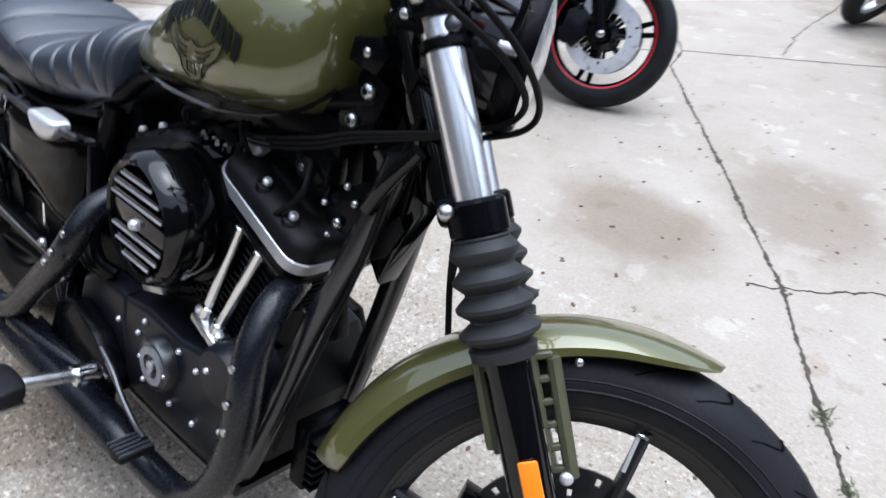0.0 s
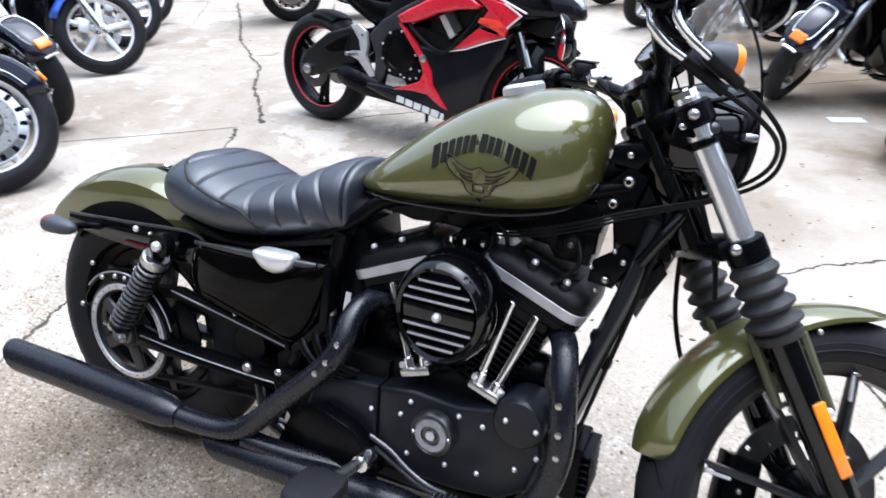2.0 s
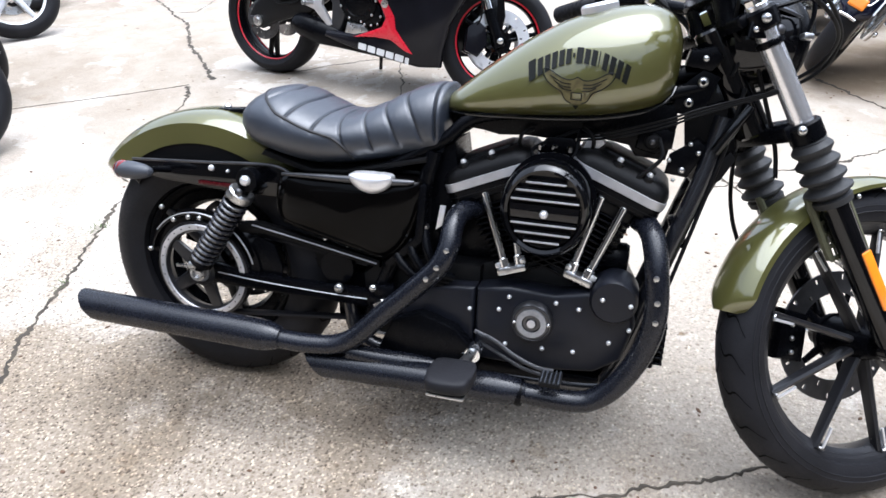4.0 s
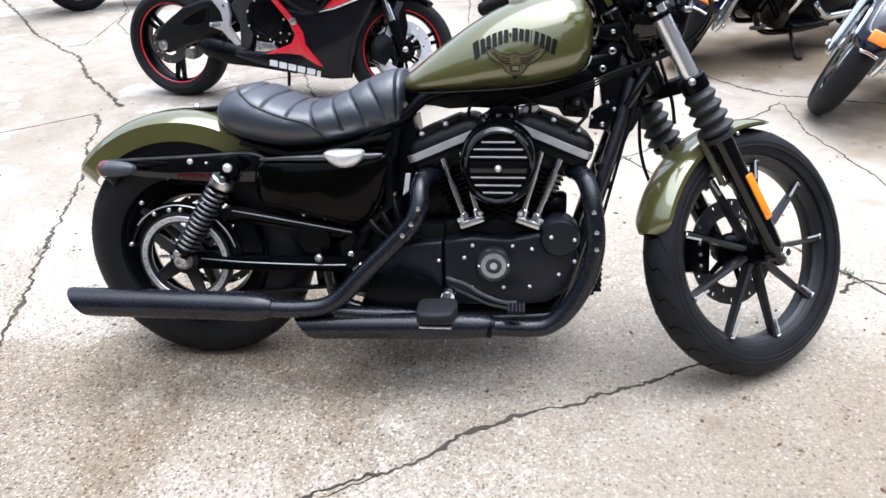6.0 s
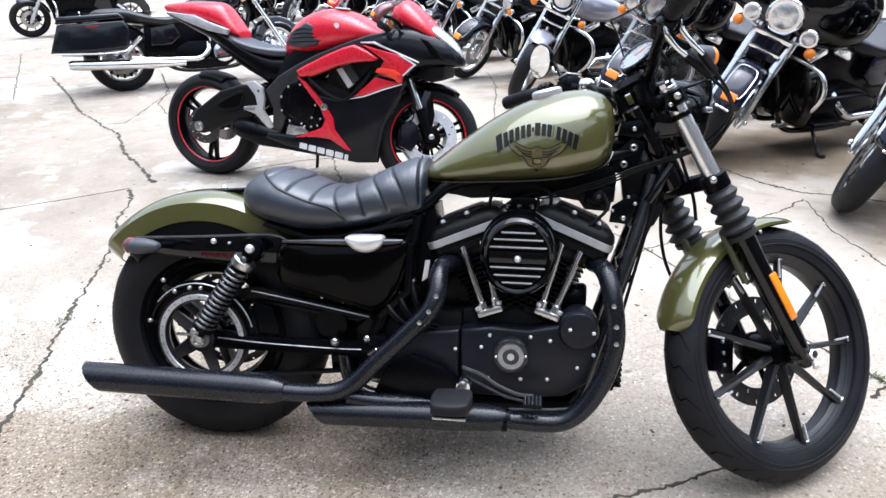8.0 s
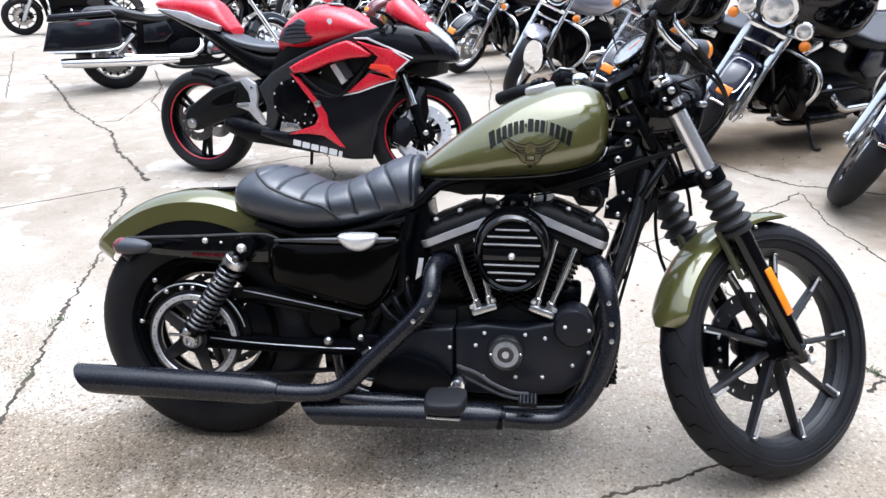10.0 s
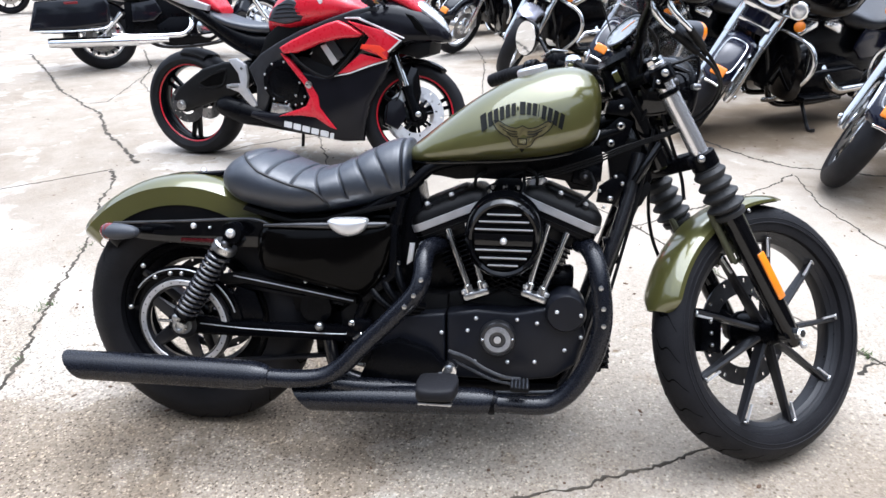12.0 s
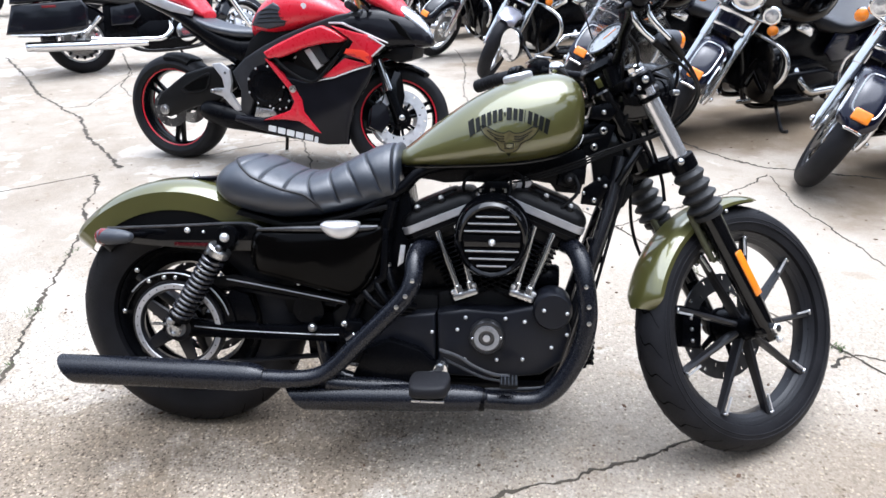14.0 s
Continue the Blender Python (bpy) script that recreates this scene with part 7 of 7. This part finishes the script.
    part("shock_spring", lathe([(0.035 + 0.006 * (i % 2), 0.012 * i) for i in range(14)], n=16, axis="Z"), SATIN, r, "", at(0.40, 0, 0.42))
    for k in range(4):
        part("brake_hose", tube([(1.21 + 0.01 * k, -0.08, 0.80), (1.32, -0.13 + 0.02 * k, 0.62), (1.36, -0.12, 0.45), (1.30, -0.09, 0.36)], 0.004, 6), PLASTIC, r, "")
    return r


sport_bike(at(-1.177, 2.475, 0) @ rz(-9.1) @ rx(-7))


# ---- parked road cruisers ----
def cruiser(front, heading, steer, paint, label, group, bags=True, style="nacelle", rim="cast", fender="full", lean=8, fairing=False, engine=None):
    """A parked road cruiser whose front tyre stands at front, heading in degrees."""
    WB = 1.62
    h = Vector((math.cos(radians(heading)), math.sin(radians(heading)), 0))
    M = Matrix.Translation(Vector((*front, 0)) - WB * h) @ rz(heading) @ rx(-lean)
    r = thing("motorcycle", M, label, "motorcycle", group)
    R, F = at(0, 0, 0.312), at(WB, 0, 0.318)
    ax = Vector((-0.48, 0, 0.877))
    hd = Vector((1.36, 0, 0.72))
    S = Matrix.Translation(hd) @ Matrix.Rotation(radians(steer), 4, ax) @ Matrix.Translation(-hd)
    bright = CHROME if rim != "black" else SATIN
    for nm, T, rad, w, hh, mx in (("rear_wheel", R, 0.320, 0.15, 0.10, Matrix()), ("front_wheel", F, 0.322, 0.125, 0.088, S)):
        ir = rad - hh + 0.008
        wh = part(nm, rim_bm(ir, w * 0.62, n=44), BRIGHT if rim != "black" else SATIN, r, "cast wheel", mx @ T)
        part("tyre", tyre_bm(rad, w, hh, 52), RUBBER, wh, "black tyre", mx @ T)
        if rim == "disc":
            for s in (-1, 1):
                part("wheel_disc", lathe([(ir - 0.05, s * w * 0.26), (ir - 0.055, s * w * 0.33), (0.09, s * w * 0.36), (0.085, s * w * 0.30)], n=44, closed=True), CHROME, wh, "bright slotted disc", mx @ T)
                for i in range(16):
                    a = 2 * math.pi * i / 16
                    part("slot", box((0, 0, 0), (0.035, 0.006, 0.022), 0.004, 1), SATIN, wh, "", mx @ T @ at(0.17 * math.cos(a), s * w * 0.335, 0.17 * math.sin(a)) @ ry(-math.degrees(a)))
        n = {"cast": 5, "black": 9, "disc": 5}.get(rim, 9)
        for i in range(n):
            part("spoke", spoke_bm(0.03, ir - 0.018, 0.055 if n == 5 else 0.026, 0.05, 2 * math.pi * i / n + 0.3, 0, 0, 0.6), BRIGHT if rim != "black" else SATIN, wh, "", mx @ T)
        part("hub", lathe([(0.03, -w * 0.5), (0.05, -w * 0.4), (0.05, w * 0.4), (0.03, w * 0.5)], n=20), bright, wh, "", mx @ T)
        for s in (-1, 1):
            if (nm == "front_wheel" or s < 0) and not (rim == "cast" and s < 0):
                part("brake_disc", disc_bm(0.145, 0.09, 40), DISC, wh, "", mx @ T @ at(0, s * w * 0.46, 0))
    lo = 27 if fender == "full" else 62
    ff = part("front_fender", fender_bm(0.348, 0.088, 0.105 if fender == "full" else 0.055, lo, 165, 36, 0.35), paint, r, "painted front fender", S @ F)
    if fender == "full":
        for s in (-1, 1):
            part("fender_trim", tube([(0.262 * math.cos(radians(a)), s * 0.090, 0.262 * math.sin(radians(a))) for a in (40, 60, 80, 100)], 0.006, 6), CHROME, ff, "", S @ F)
        tip = radians(lo + 12)
        part("tip_lamp", box((0, 0, 0), (0.020, 0.085, 0.058), 0.008, 3), AMBER, ff, "amber fender lamp", S @ F @ ry(-(lo + 12)) @ at(0.356, 0, 0))
        part("tip_trim", tube([(0.353 * math.cos(radians(lo)), y, 0.353 * math.sin(radians(lo)) - 0.02 * (y / 0.09) ** 2) for y in (-0.042, -0.03, 0, 0.03, 0.042)], 0.007, 8), CHROME, ff, "chrome fender tip", S @ F)
        part("fender_outline", tube([(rr * math.cos(radians(a)), y, rr * math.sin(radians(a))) for a, y, rr in [(lo + da, y, 0.353 - 0.018 * (y / 0.07) ** 2) for da, y in ((14, -0.045), (14, 0.0), (14, 0.045), (20, 0.062), (34, 0.066), (48, 0.062), (54, 0.045), (54, 0.0), (54, -0.045), (48, -0.062), (34, -0.066), (20, -0.062))]], 0.0045, 6, closed=True), STEEL, ff, "thin chrome outline", S @ F)
    part("rear_fender", fender_bm(0.352, 0.098, 0.13, 30, 185, 36, 0.3), paint, r, "painted rear fender", R)
    for s in (-1, 1):
        p0 = Vector((WB, s * 0.112, 0.318))
        lg = part("fork_leg", tube([p0 - ax * 0.05, p0 - ax * 0.03, p0 + ax * 0.02, p0 + ax * 0.33], [0.016, 0.024, 0.030, 0.029], 16, smooth=False), CHROME if rim != "black" else ALU, r, "bright fork leg", S)
        part("fork_tube", cyl(p0 + ax * 0.32, p0 + ax * 0.74, 0.034 if style == "nacelle" else 0.024, 16), CHROME, lg, "chrome fork cover", S)
        part("axle_cap", bolt(0.016, 0.014, s), CHROME, lg, "", S @ at(WB, s * 0.142, 0.318))
        part("brake_caliper", prism([(-0.16, -0.02), (-0.09, -0.04), (-0.07, 0.06), (-0.14, 0.08)], s * 0.065, s * 0.105, 0.010), SATIN if rim == "black" else ALU, lg, "", S @ F)
        g = Vector((1.06, s * 0.40, 1.06))
        hb = part("handlebar", tube([(1.27, s * 0.02, 1.01), (1.26, s * 0.10, 1.06), (1.22, s * 0.24, 1.12), (1.14, s * 0.33, 1.09), g], 0.014, 10), CHROME if rim != "black" else SATIN, r, "chrome handlebar", S)
        part("grip", cyl(Vector((1.12, s * 0.345, 1.085)), g, 0.020, 12), RUBBER, hb, "", S)
        part("switch_box", cyl(Vector((1.17, s * 0.30, 1.102)), Vector((1.13, s * 0.335, 1.09)), 0.027, 12), SATIN, hb, "", S)
        part("lever", tube([(1.20, s * 0.30, 1.10), (1.17, s * 0.36, 1.085), (1.11, s * 0.42, 1.065)], 0.008, 8), CHROME, hb, "", S)
        part("mirror_stem", tube([(1.17, s * 0.30, 1.11), (1.20, s * 0.33, 1.20), (1.20, s * 0.36, 1.24)], 0.006, 8), CHROME, hb, "", S)
        mm = part("mirror", lathe([(0.001, 0.018), (0.035, 0.013), (0.052, 0.0), (0.050, -0.008), (0.001, -0.008)], n=24, axis="X"), CHROME, hb, "chrome mirror", S @ at(1.20, s * 0.385, 1.26) @ Matrix.Diagonal((1, 1.3, 0.85, 1)))
        ts = part("turn_signal", bullet_bm(0.07, 0.032), CHROME, r, "chrome turn signal with an amber lens", S @ at(1.36, s * 0.235, 0.80))
        part("lens", lathe([(0.031, 0), (0.032, 0.012), (0.020, 0.026), (0.001, 0.030)], n=20, axis="X"), AMBER, ts, "amber lens", S @ at(1.428, s * 0.235, 0.80))
        if style in ("nacelle", "batwing"):
            al = part("passing_lamp", lathe([(0.001, -0.07), (0.03, -0.06), (0.052, -0.02), (0.056, 0.01), (0.050, 0.016)], n=28, axis="X"), CHROME, r, "chrome passing lamp", S @ at(1.43, s * 0.185, 0.875))
            part("lens", lathe([(0.050, 0.010), (0.035, 0.020), (0.001, 0.024)], n=28, axis="X"), LAMPGLASS, al, "", S @ at(1.43, s * 0.185, 0.875))
        part("lamp_bar", tube([(1.36, 0, 0.80), (1.39, s * 0.10, 0.80), (1.39, s * 0.20, 0.82)], 0.009, 8), CHROME, r, "", S)
        # engine guard
        part("engine_guard", tube([(1.26, s * 0.05, 0.66), (1.24, s * 0.16, 0.655), (1.20, s * 0.30, 0.60), (1.19, s * 0.35, 0.50), (1.20, s * 0.31, 0.38), (1.22, s * 0.18, 0.25), (1.22, s * 0.08, 0.20)], 0.0155, 10), CHROME, r, "chrome engine guard")
        part("floorboard", box((0.98, s * 0.28, 0.265), (0.34, 0.10, 0.022), 0.008, 2, ry(-4)), SATIN, r, "black rubber floorboard")
        part("frame_tube", tube([(1.34, s * 0.04, 0.70), (1.26, s * 0.08, 0.45), (1.20, s * 0.11, 0.22), (1.0, s * 0.12, 0.16), (0.55, s * 0.12, 0.17), (0.35, s * 0.12, 0.32)], 0.019, 10), GLOSS, r, "black frame tube")
        part("side_cover", prism([(0.30, 0.42), (0.32, 0.60), (0.55, 0.63), (0.60, 0.50), (0.50, 0.42)], s * 0.13, s * 0.155, 0.016, 3), paint, r, "painted side cover")
        if bags:
            bg = part("saddlebag", prism([(-0.60, 0.40), (-0.50, 0.655), (0.08, 0.675), (0.125, 0.60), (0.10, 0.41), (-0.20, 0.385)], s * 0.17, s * 0.36, 0.030, 4), paint, r, "glossy hard saddlebag")
            part("bag_lid", prism([(-0.515, 0.664), (-0.49, 0.725), (0.05, 0.742), (0.10, 0.684)], s * 0.165, s * 0.364, 0.022, 4), GREYPLASTIC if paint is GLOSS else paint, bg, "bag lid")
            part("bag_trim", tube([(-0.56, s * 0.355, 0.392), (-0.20, s * 0.362, 0.374), (0.04, s * 0.360, 0.384), (0.12, s * 0.34, 0.430)], 0.008, 8), CHROME, bg, "chrome bag trim")
            part("bag_reflector", box((-0.20, s * 0.362, 0.625), (0.12, 0.005, 0.022), 0.002), REDLENS, bg, "red reflector")
        part("muffler", tube([(0.60, s * 0.235, 0.235), (0.42, s * 0.25, 0.240), (0.30, s * 0.255, 0.245), (-0.10, s * 0.26, 0.262), (-0.44, s * 0.265, 0.280), (-0.47, s * 0.265, 0.282)], [0.030, 0.032, 0.048, 0.050, 0.047, 0.040], 20, smooth=False), CHROME, r, "chrome muffler")
        part("turn_pipe", tube([(0.86, s * 0.14, 0.42), (0.84, s * 0.21, 0.34), (0.76, s * 0.235, 0.275), (0.64, s * 0.24, 0.268), (0.30, s * 0.245, 0.285), (0.10, s * 0.245, 0.31)], 0.026, 12), CHROME, r, "chrome pipe")
        part("rear_signal", lathe([(0.001, 0.03), (0.03, 0.02), (0.034, -0.01), (0.001, -0.02)], n=18, axis="X"), REDLENS, r, "", at(-0.32, s * 0.15, 0.66))
        part("rear_shock", cyl((0.22, s * 0.14, 0.52), (0.02, s * 0.14, 0.34), 0.028, 14), CHROME, r, "")
    # head lamp nacelle
    hl = part("headlight", lathe([(0.001, -0.14), (0.06, -0.13), (0.098, -0.06), (0.106, 0.0), (0.106, 0.02), (0.096, 0.028)], n=36, axis="X"), CHROME if style != "naked" else GLOSS, r, "large chrome headlight", S @ at(1.44, 0, 0.94))
    part("lens", lathe([(0.096, 0.015), (0.070, 0.032), (0.035, 0.042), (0.001, 0.045)], n=36, axis="X"), LAMPGLASS, hl, "clear fluted lens", S @ at(1.44, 0, 0.94))
    part("trim_ring", lathe([(0.108, 0.012), (0.110, 0.024), (0.102, 0.034), (0.095, 0.030)], n=36, axis="X", closed=True), CHROME, hl, "", S @ at(1.44, 0, 0.94))
    part("fork_panel", prism([(1.36, 0.62), (1.34, 0.84), (1.42, 0.85), (1.46, 0.66)], -0.085, 0.085, 0.012), paint if style != "naked" else SATIN, r, "", S)
    part("cross_bar", box((1.475, 0, 0.715), (0.016, 0.20, 0.022), 0.005), CHROME, r, "chrome cross bar", S)
    part("horn_bar", box((1.44, 0, 0.80), (0.020, 0.24, 0.030), 0.006), CHROME, r, "", S)
    if fairing or style == "batwing":
        part("fairing", hull([(1.06, 0.38, 0.86, 1.02, 1.20, 2.6, 2.4), (1.20, 0.46, 0.80, 1.02, 1.28, 2.6, 2.4), (1.34, 0.40, 0.81, 1.0, 1.28, 2.6, 2.4), (1.42, 0.24, 0.86, 0.98, 1.14, 2.4, 2.2), (1.46, 0.10, 0.92, 0.98, 1.05, 2.2, 2.2)], 6, 36), GLOSS, r, "glossy black batwing fairing", S, sharp=60)
    if style == "screen":
        rows = []
        for i in range(7):
            t = i / 6
            hw = 0.26 - 0.05 * t * t
            rows.append([(1.40 - 0.16 * t - 0.9 * (hw * u) ** 2, hw * u, 1.08 + 0.36 * t) for u in [-1 + j / 5 for j in range(11)]])
        part("wind_screen", thick(strip(rows), 0.004), CLEAR, r, "clear windscreen", S)
    part("fuel_tank", hull([(0.62, 0.05, 0.70, 0.74, 0.78, 2.4, 2.2), (0.68, 0.11, 0.68, 0.75, 0.83, 2.6, 2.2), (0.82, 0.15, 0.67, 0.77, 0.89, 2.8, 2.2), (1.0, 0.165, 0.68, 0.80, 0.94, 2.8, 2.2), (1.14, 0.15, 0.71, 0.82, 0.95, 2.6, 2.2), (1.24, 0.10, 0.76, 0.84, 0.92, 2.4, 2.2), (1.27, 0.04, 0.80, 0.84, 0.88, 2, 2)], 5, 32), paint, r, "painted fuel tank", sharp=60)
    part("tank_console", hull([(0.74, 0.02, 0.83, 0.85, 0.865, 2, 2), (0.85, 0.04, 0.88, 0.90, 0.915, 2, 2.4), (1.05, 0.045, 0.93, 0.95, 0.965, 2, 2.4), (1.18, 0.03, 0.93, 0.945, 0.955, 2, 2)], 4, 16), CHROME, r, "chrome tank console")
    part("seat", hull([(-0.22, 0.08, 0.68, 0.72, 0.76, 3, 2.4), (-0.14, 0.15, 0.67, 0.74, 0.80, 3, 2.4), (0.10, 0.17, 0.66, 0.74, 0.80, 3, 2.4), (0.26, 0.19, 0.63, 0.70, 0.745, 3, 2.4), (0.48, 0.18, 0.60, 0.66, 0.70, 3, 2.4), (0.64, 0.12, 0.62, 0.69, 0.74, 3, 2.4), (0.72, 0.07, 0.66, 0.71, 0.76, 3, 2.4)], 5, 28), SEATDARK, r, "black touring seat", sharp=60)
    part("crankcase", prism([(0.55, 0.20), (0.52, 0.38), (0.66, 0.45), (1.02, 0.44), (1.14, 0.36), (1.10, 0.22), (1.0, 0.17), (0.65, 0.165)], -0.14, 0.17, 0.02), SATIN, r, "engine crankcase")
    for lean_ in (22.5, -22.5):
        E = at(0.90, 0, 0.36) @ ry(lean_)
        c = part("cylinder", lathe([(0.062, 0.04), (0.062, 0.27)], n=20, axis="Z"), engine or SATIN, r, "black finned cylinder", E)
        for j in range(9):
            part("cooling_fin", box((0, 0, 0.085 + j * 0.0195), (0.165, 0.165, 0.006), 0.002, 1), engine or (SATIN if j % 2 else DARKSTEEL), c, "", E)
        part("rocker_cover", box((0, 0, 0.315), (0.185, 0.19, 0.075), 0.018, 3), CHROME if rim != "black" else SATIN, c, "chrome rocker cover", E)
        part("pushrod_tube", cyl(E @ Vector((0.02, -0.12, 0.07)), E @ Vector((0.02, -0.10, 0.27)), 0.010, 10), CHROME, c)
    part("air_cleaner", lathe([(0.06, -0.12), (0.095, -0.14), (0.10, -0.18), (0.085, -0.198), (0.05, -0.202), (0.001, -0.204)], n=36), CHROME, r, "round chrome air cleaner", at(0.90, 0, 0.60))
    part("cam_cover", lathe([(0.10, -0.13), (0.10, -0.165), (0.085, -0.175), (0.05, -0.177), (0.001, -0.18)], n=32), CHROME, r, "chrome cam cover", at(1.0, 0, 0.32))
    part("primary_cover", prism([(0.50, 0.24), (0.50, 0.36), (0.62, 0.41), (1.02, 0.40), (1.10, 0.31), (1.02, 0.21), (0.62, 0.20)], 0.16, 0.215, 0.022, 3), CHROME if rim == "cast" else SATIN, r, "primary cover")
    part("frame_core", prism([(0.22, 0.30), (0.26, 0.62), (0.70, 0.68), (1.22, 0.72), (1.30, 0.60), (1.16, 0.30)], -0.085, 0.085, 0.01), SATIN, r, "dark oil tank and frame centre")
    part("side_stand", tube([(0.92, 0.13, 0.18), (0.95, 0.20, 0.13), (1.00, 0.31, 0.055), (1.01, 0.36, 0.068)], 0.012, 8), DARKSTEEL, r, "steel side stand")
    part("tail_lamp", hull([(-0.36, 0.045, 0.55, 0.585, 0.62, 3, 3), (-0.33, 0.055, 0.54, 0.585, 0.63, 3, 3), (-0.30, 0.05, 0.55, 0.585, 0.62, 3, 3)], 3, 16), REDLENS, r, "red tail lamp")
    if style in ("nacelle", "batwing"):
        # dark lower fairings inside the engine guards
        for s in (-1, 1):
            part("lower_fairing", hull([(1.16, 0.085, 0.26, 0.40, 0.60, 3, 3), (1.20, 0.12, 0.24, 0.42, 0.64, 3, 3), (1.25, 0.10, 0.27, 0.44, 0.62, 3, 3)], 4, 20), GLOSS, r, "black lower fairing", at(0, s * 0.20, 0), sharp=60)
    part("radiator_panel", box((1.24, 0, 0.42), (0.05, 0.22, 0.24), 0.012), SATIN, r, "black lower panel")
    return r


ROW_A, ROW_B = "row of cruisers parked beyond", "row of cruisers parked alongside"
cruiser((2.49, 2.12), 212, 37, NAVY, "dark blue touring motorcycle with chrome fork and engine guard", ROW_A, rim="disc")
cruiser((1.97, 3.11), 211, 37, NAVY, "dark blue touring motorcycle with chrome headlight and passing lamps", ROW_A, style="nacelle", rim="disc", fairing=True)
cruiser((1.34, 3.90), 213, 38, NAVY, "dark blue touring motorcycle with amber fender lamp and batwing fairing", ROW_A, style="batwing", rim="disc")
cruiser((0.68, 4.87), 217, 40, mat("silver_lilac_paint", (0.36, 0.36, 0.42), 0.2, 0.4, 0.06, 5, coat=0.8), "silver cruiser motorcycle with chrome forks", ROW_A, bags=False, fender="short", style="naked")
cruiser((0.05, 6.05), 207, 30, TOURBLACK, "black cruiser motorcycle with chrome trim", ROW_A, bags=True, rim="cast")
cruiser((-0.60, 7.20), 207, 30, TOURBLACK, "black cruiser motorcycle with chrome pipes", ROW_A, bags=True, style="naked", rim="cast")
cruiser((-1.35, 8.40), 207, 20, mat("maroon_paint", (0.12, 0.01, 0.015), 0.2, 0.1, 0.06, 5, coat=0.8), "dark red cruiser motorcycle with chrome trim", ROW_A, rim="cast")
cruiser((-2.0, 0.87), 30, 36, NAVY, "dark blue touring motorcycle with a bright disc wheel", ROW_B, rim="disc")
cruiser((-2.66, 1.62), 30, -36, NAVY, "dark blue touring motorcycle with chrome fender trim", ROW_B, rim="disc")
cruiser((-3.42, 2.77), 30, 28, BLUE, "bright blue cruiser motorcycle with cast silver wheels", ROW_B, bags=False, style="naked", rim="cast", fender="short")
cruiser((-4.05, 3.55), 30, 28, TOURBLACK, "black cruiser motorcycle with bright wheels", ROW_B, bags=False, style="naked", rim="cast", fender="short")
cruiser((-4.70, 4.35), 30, 28, WHITE, "white cruiser motorcycle with bright wheels", ROW_B, bags=False, style="naked", rim="cast", fender="short")
cruiser((-5.90, 5.85), 30, 28, RED, "red cruiser motorcycle with bright wheels", ROW_B, bags=False, style="naked", rim="cast", fender="short")
q = Vector((-3.42, 5.16, 0)) + 1.62 * Vector((math.cos(radians(32)), math.sin(radians(32)), 0))
cruiser((q.x, q.y), 32, 25, TOURBLACK, "black touring motorcycle with hard saddlebags and chrome mufflers", ROW_A, style="naked", rim="disc", engine=ALU)
cruiser((-8.0, 9.9), 217, 12, TOURBLACK, "black cruiser motorcycle with black wheels", ROW_A, bags=False, style="naked", rim="black", fender="short")
for k, (x, y) in enumerate(((-5.9, 12.2), (-4.9, 11.8), (-3.9, 11.4), (-2.9, 11.0), (-2.0, 10.6))):
    cruiser((x, y), 236 + 4 * (k % 3), 28, (TOURBLACK, NAVY, TOURBLACK, RED, TOURBLACK)[k], ("black cruiser motorcycle with chrome trim", "dark blue touring motorcycle with chrome trim", "black touring motorcycle with a tall headlight", "red cruiser motorcycle with chrome trim", "black cruiser motorcycle with chrome forks")[k], ROW_A, bags=k % 2 == 0, style=("naked", "nacelle", "naked", "naked", "nacelle")[k], fender=("short", "full")[k % 2])
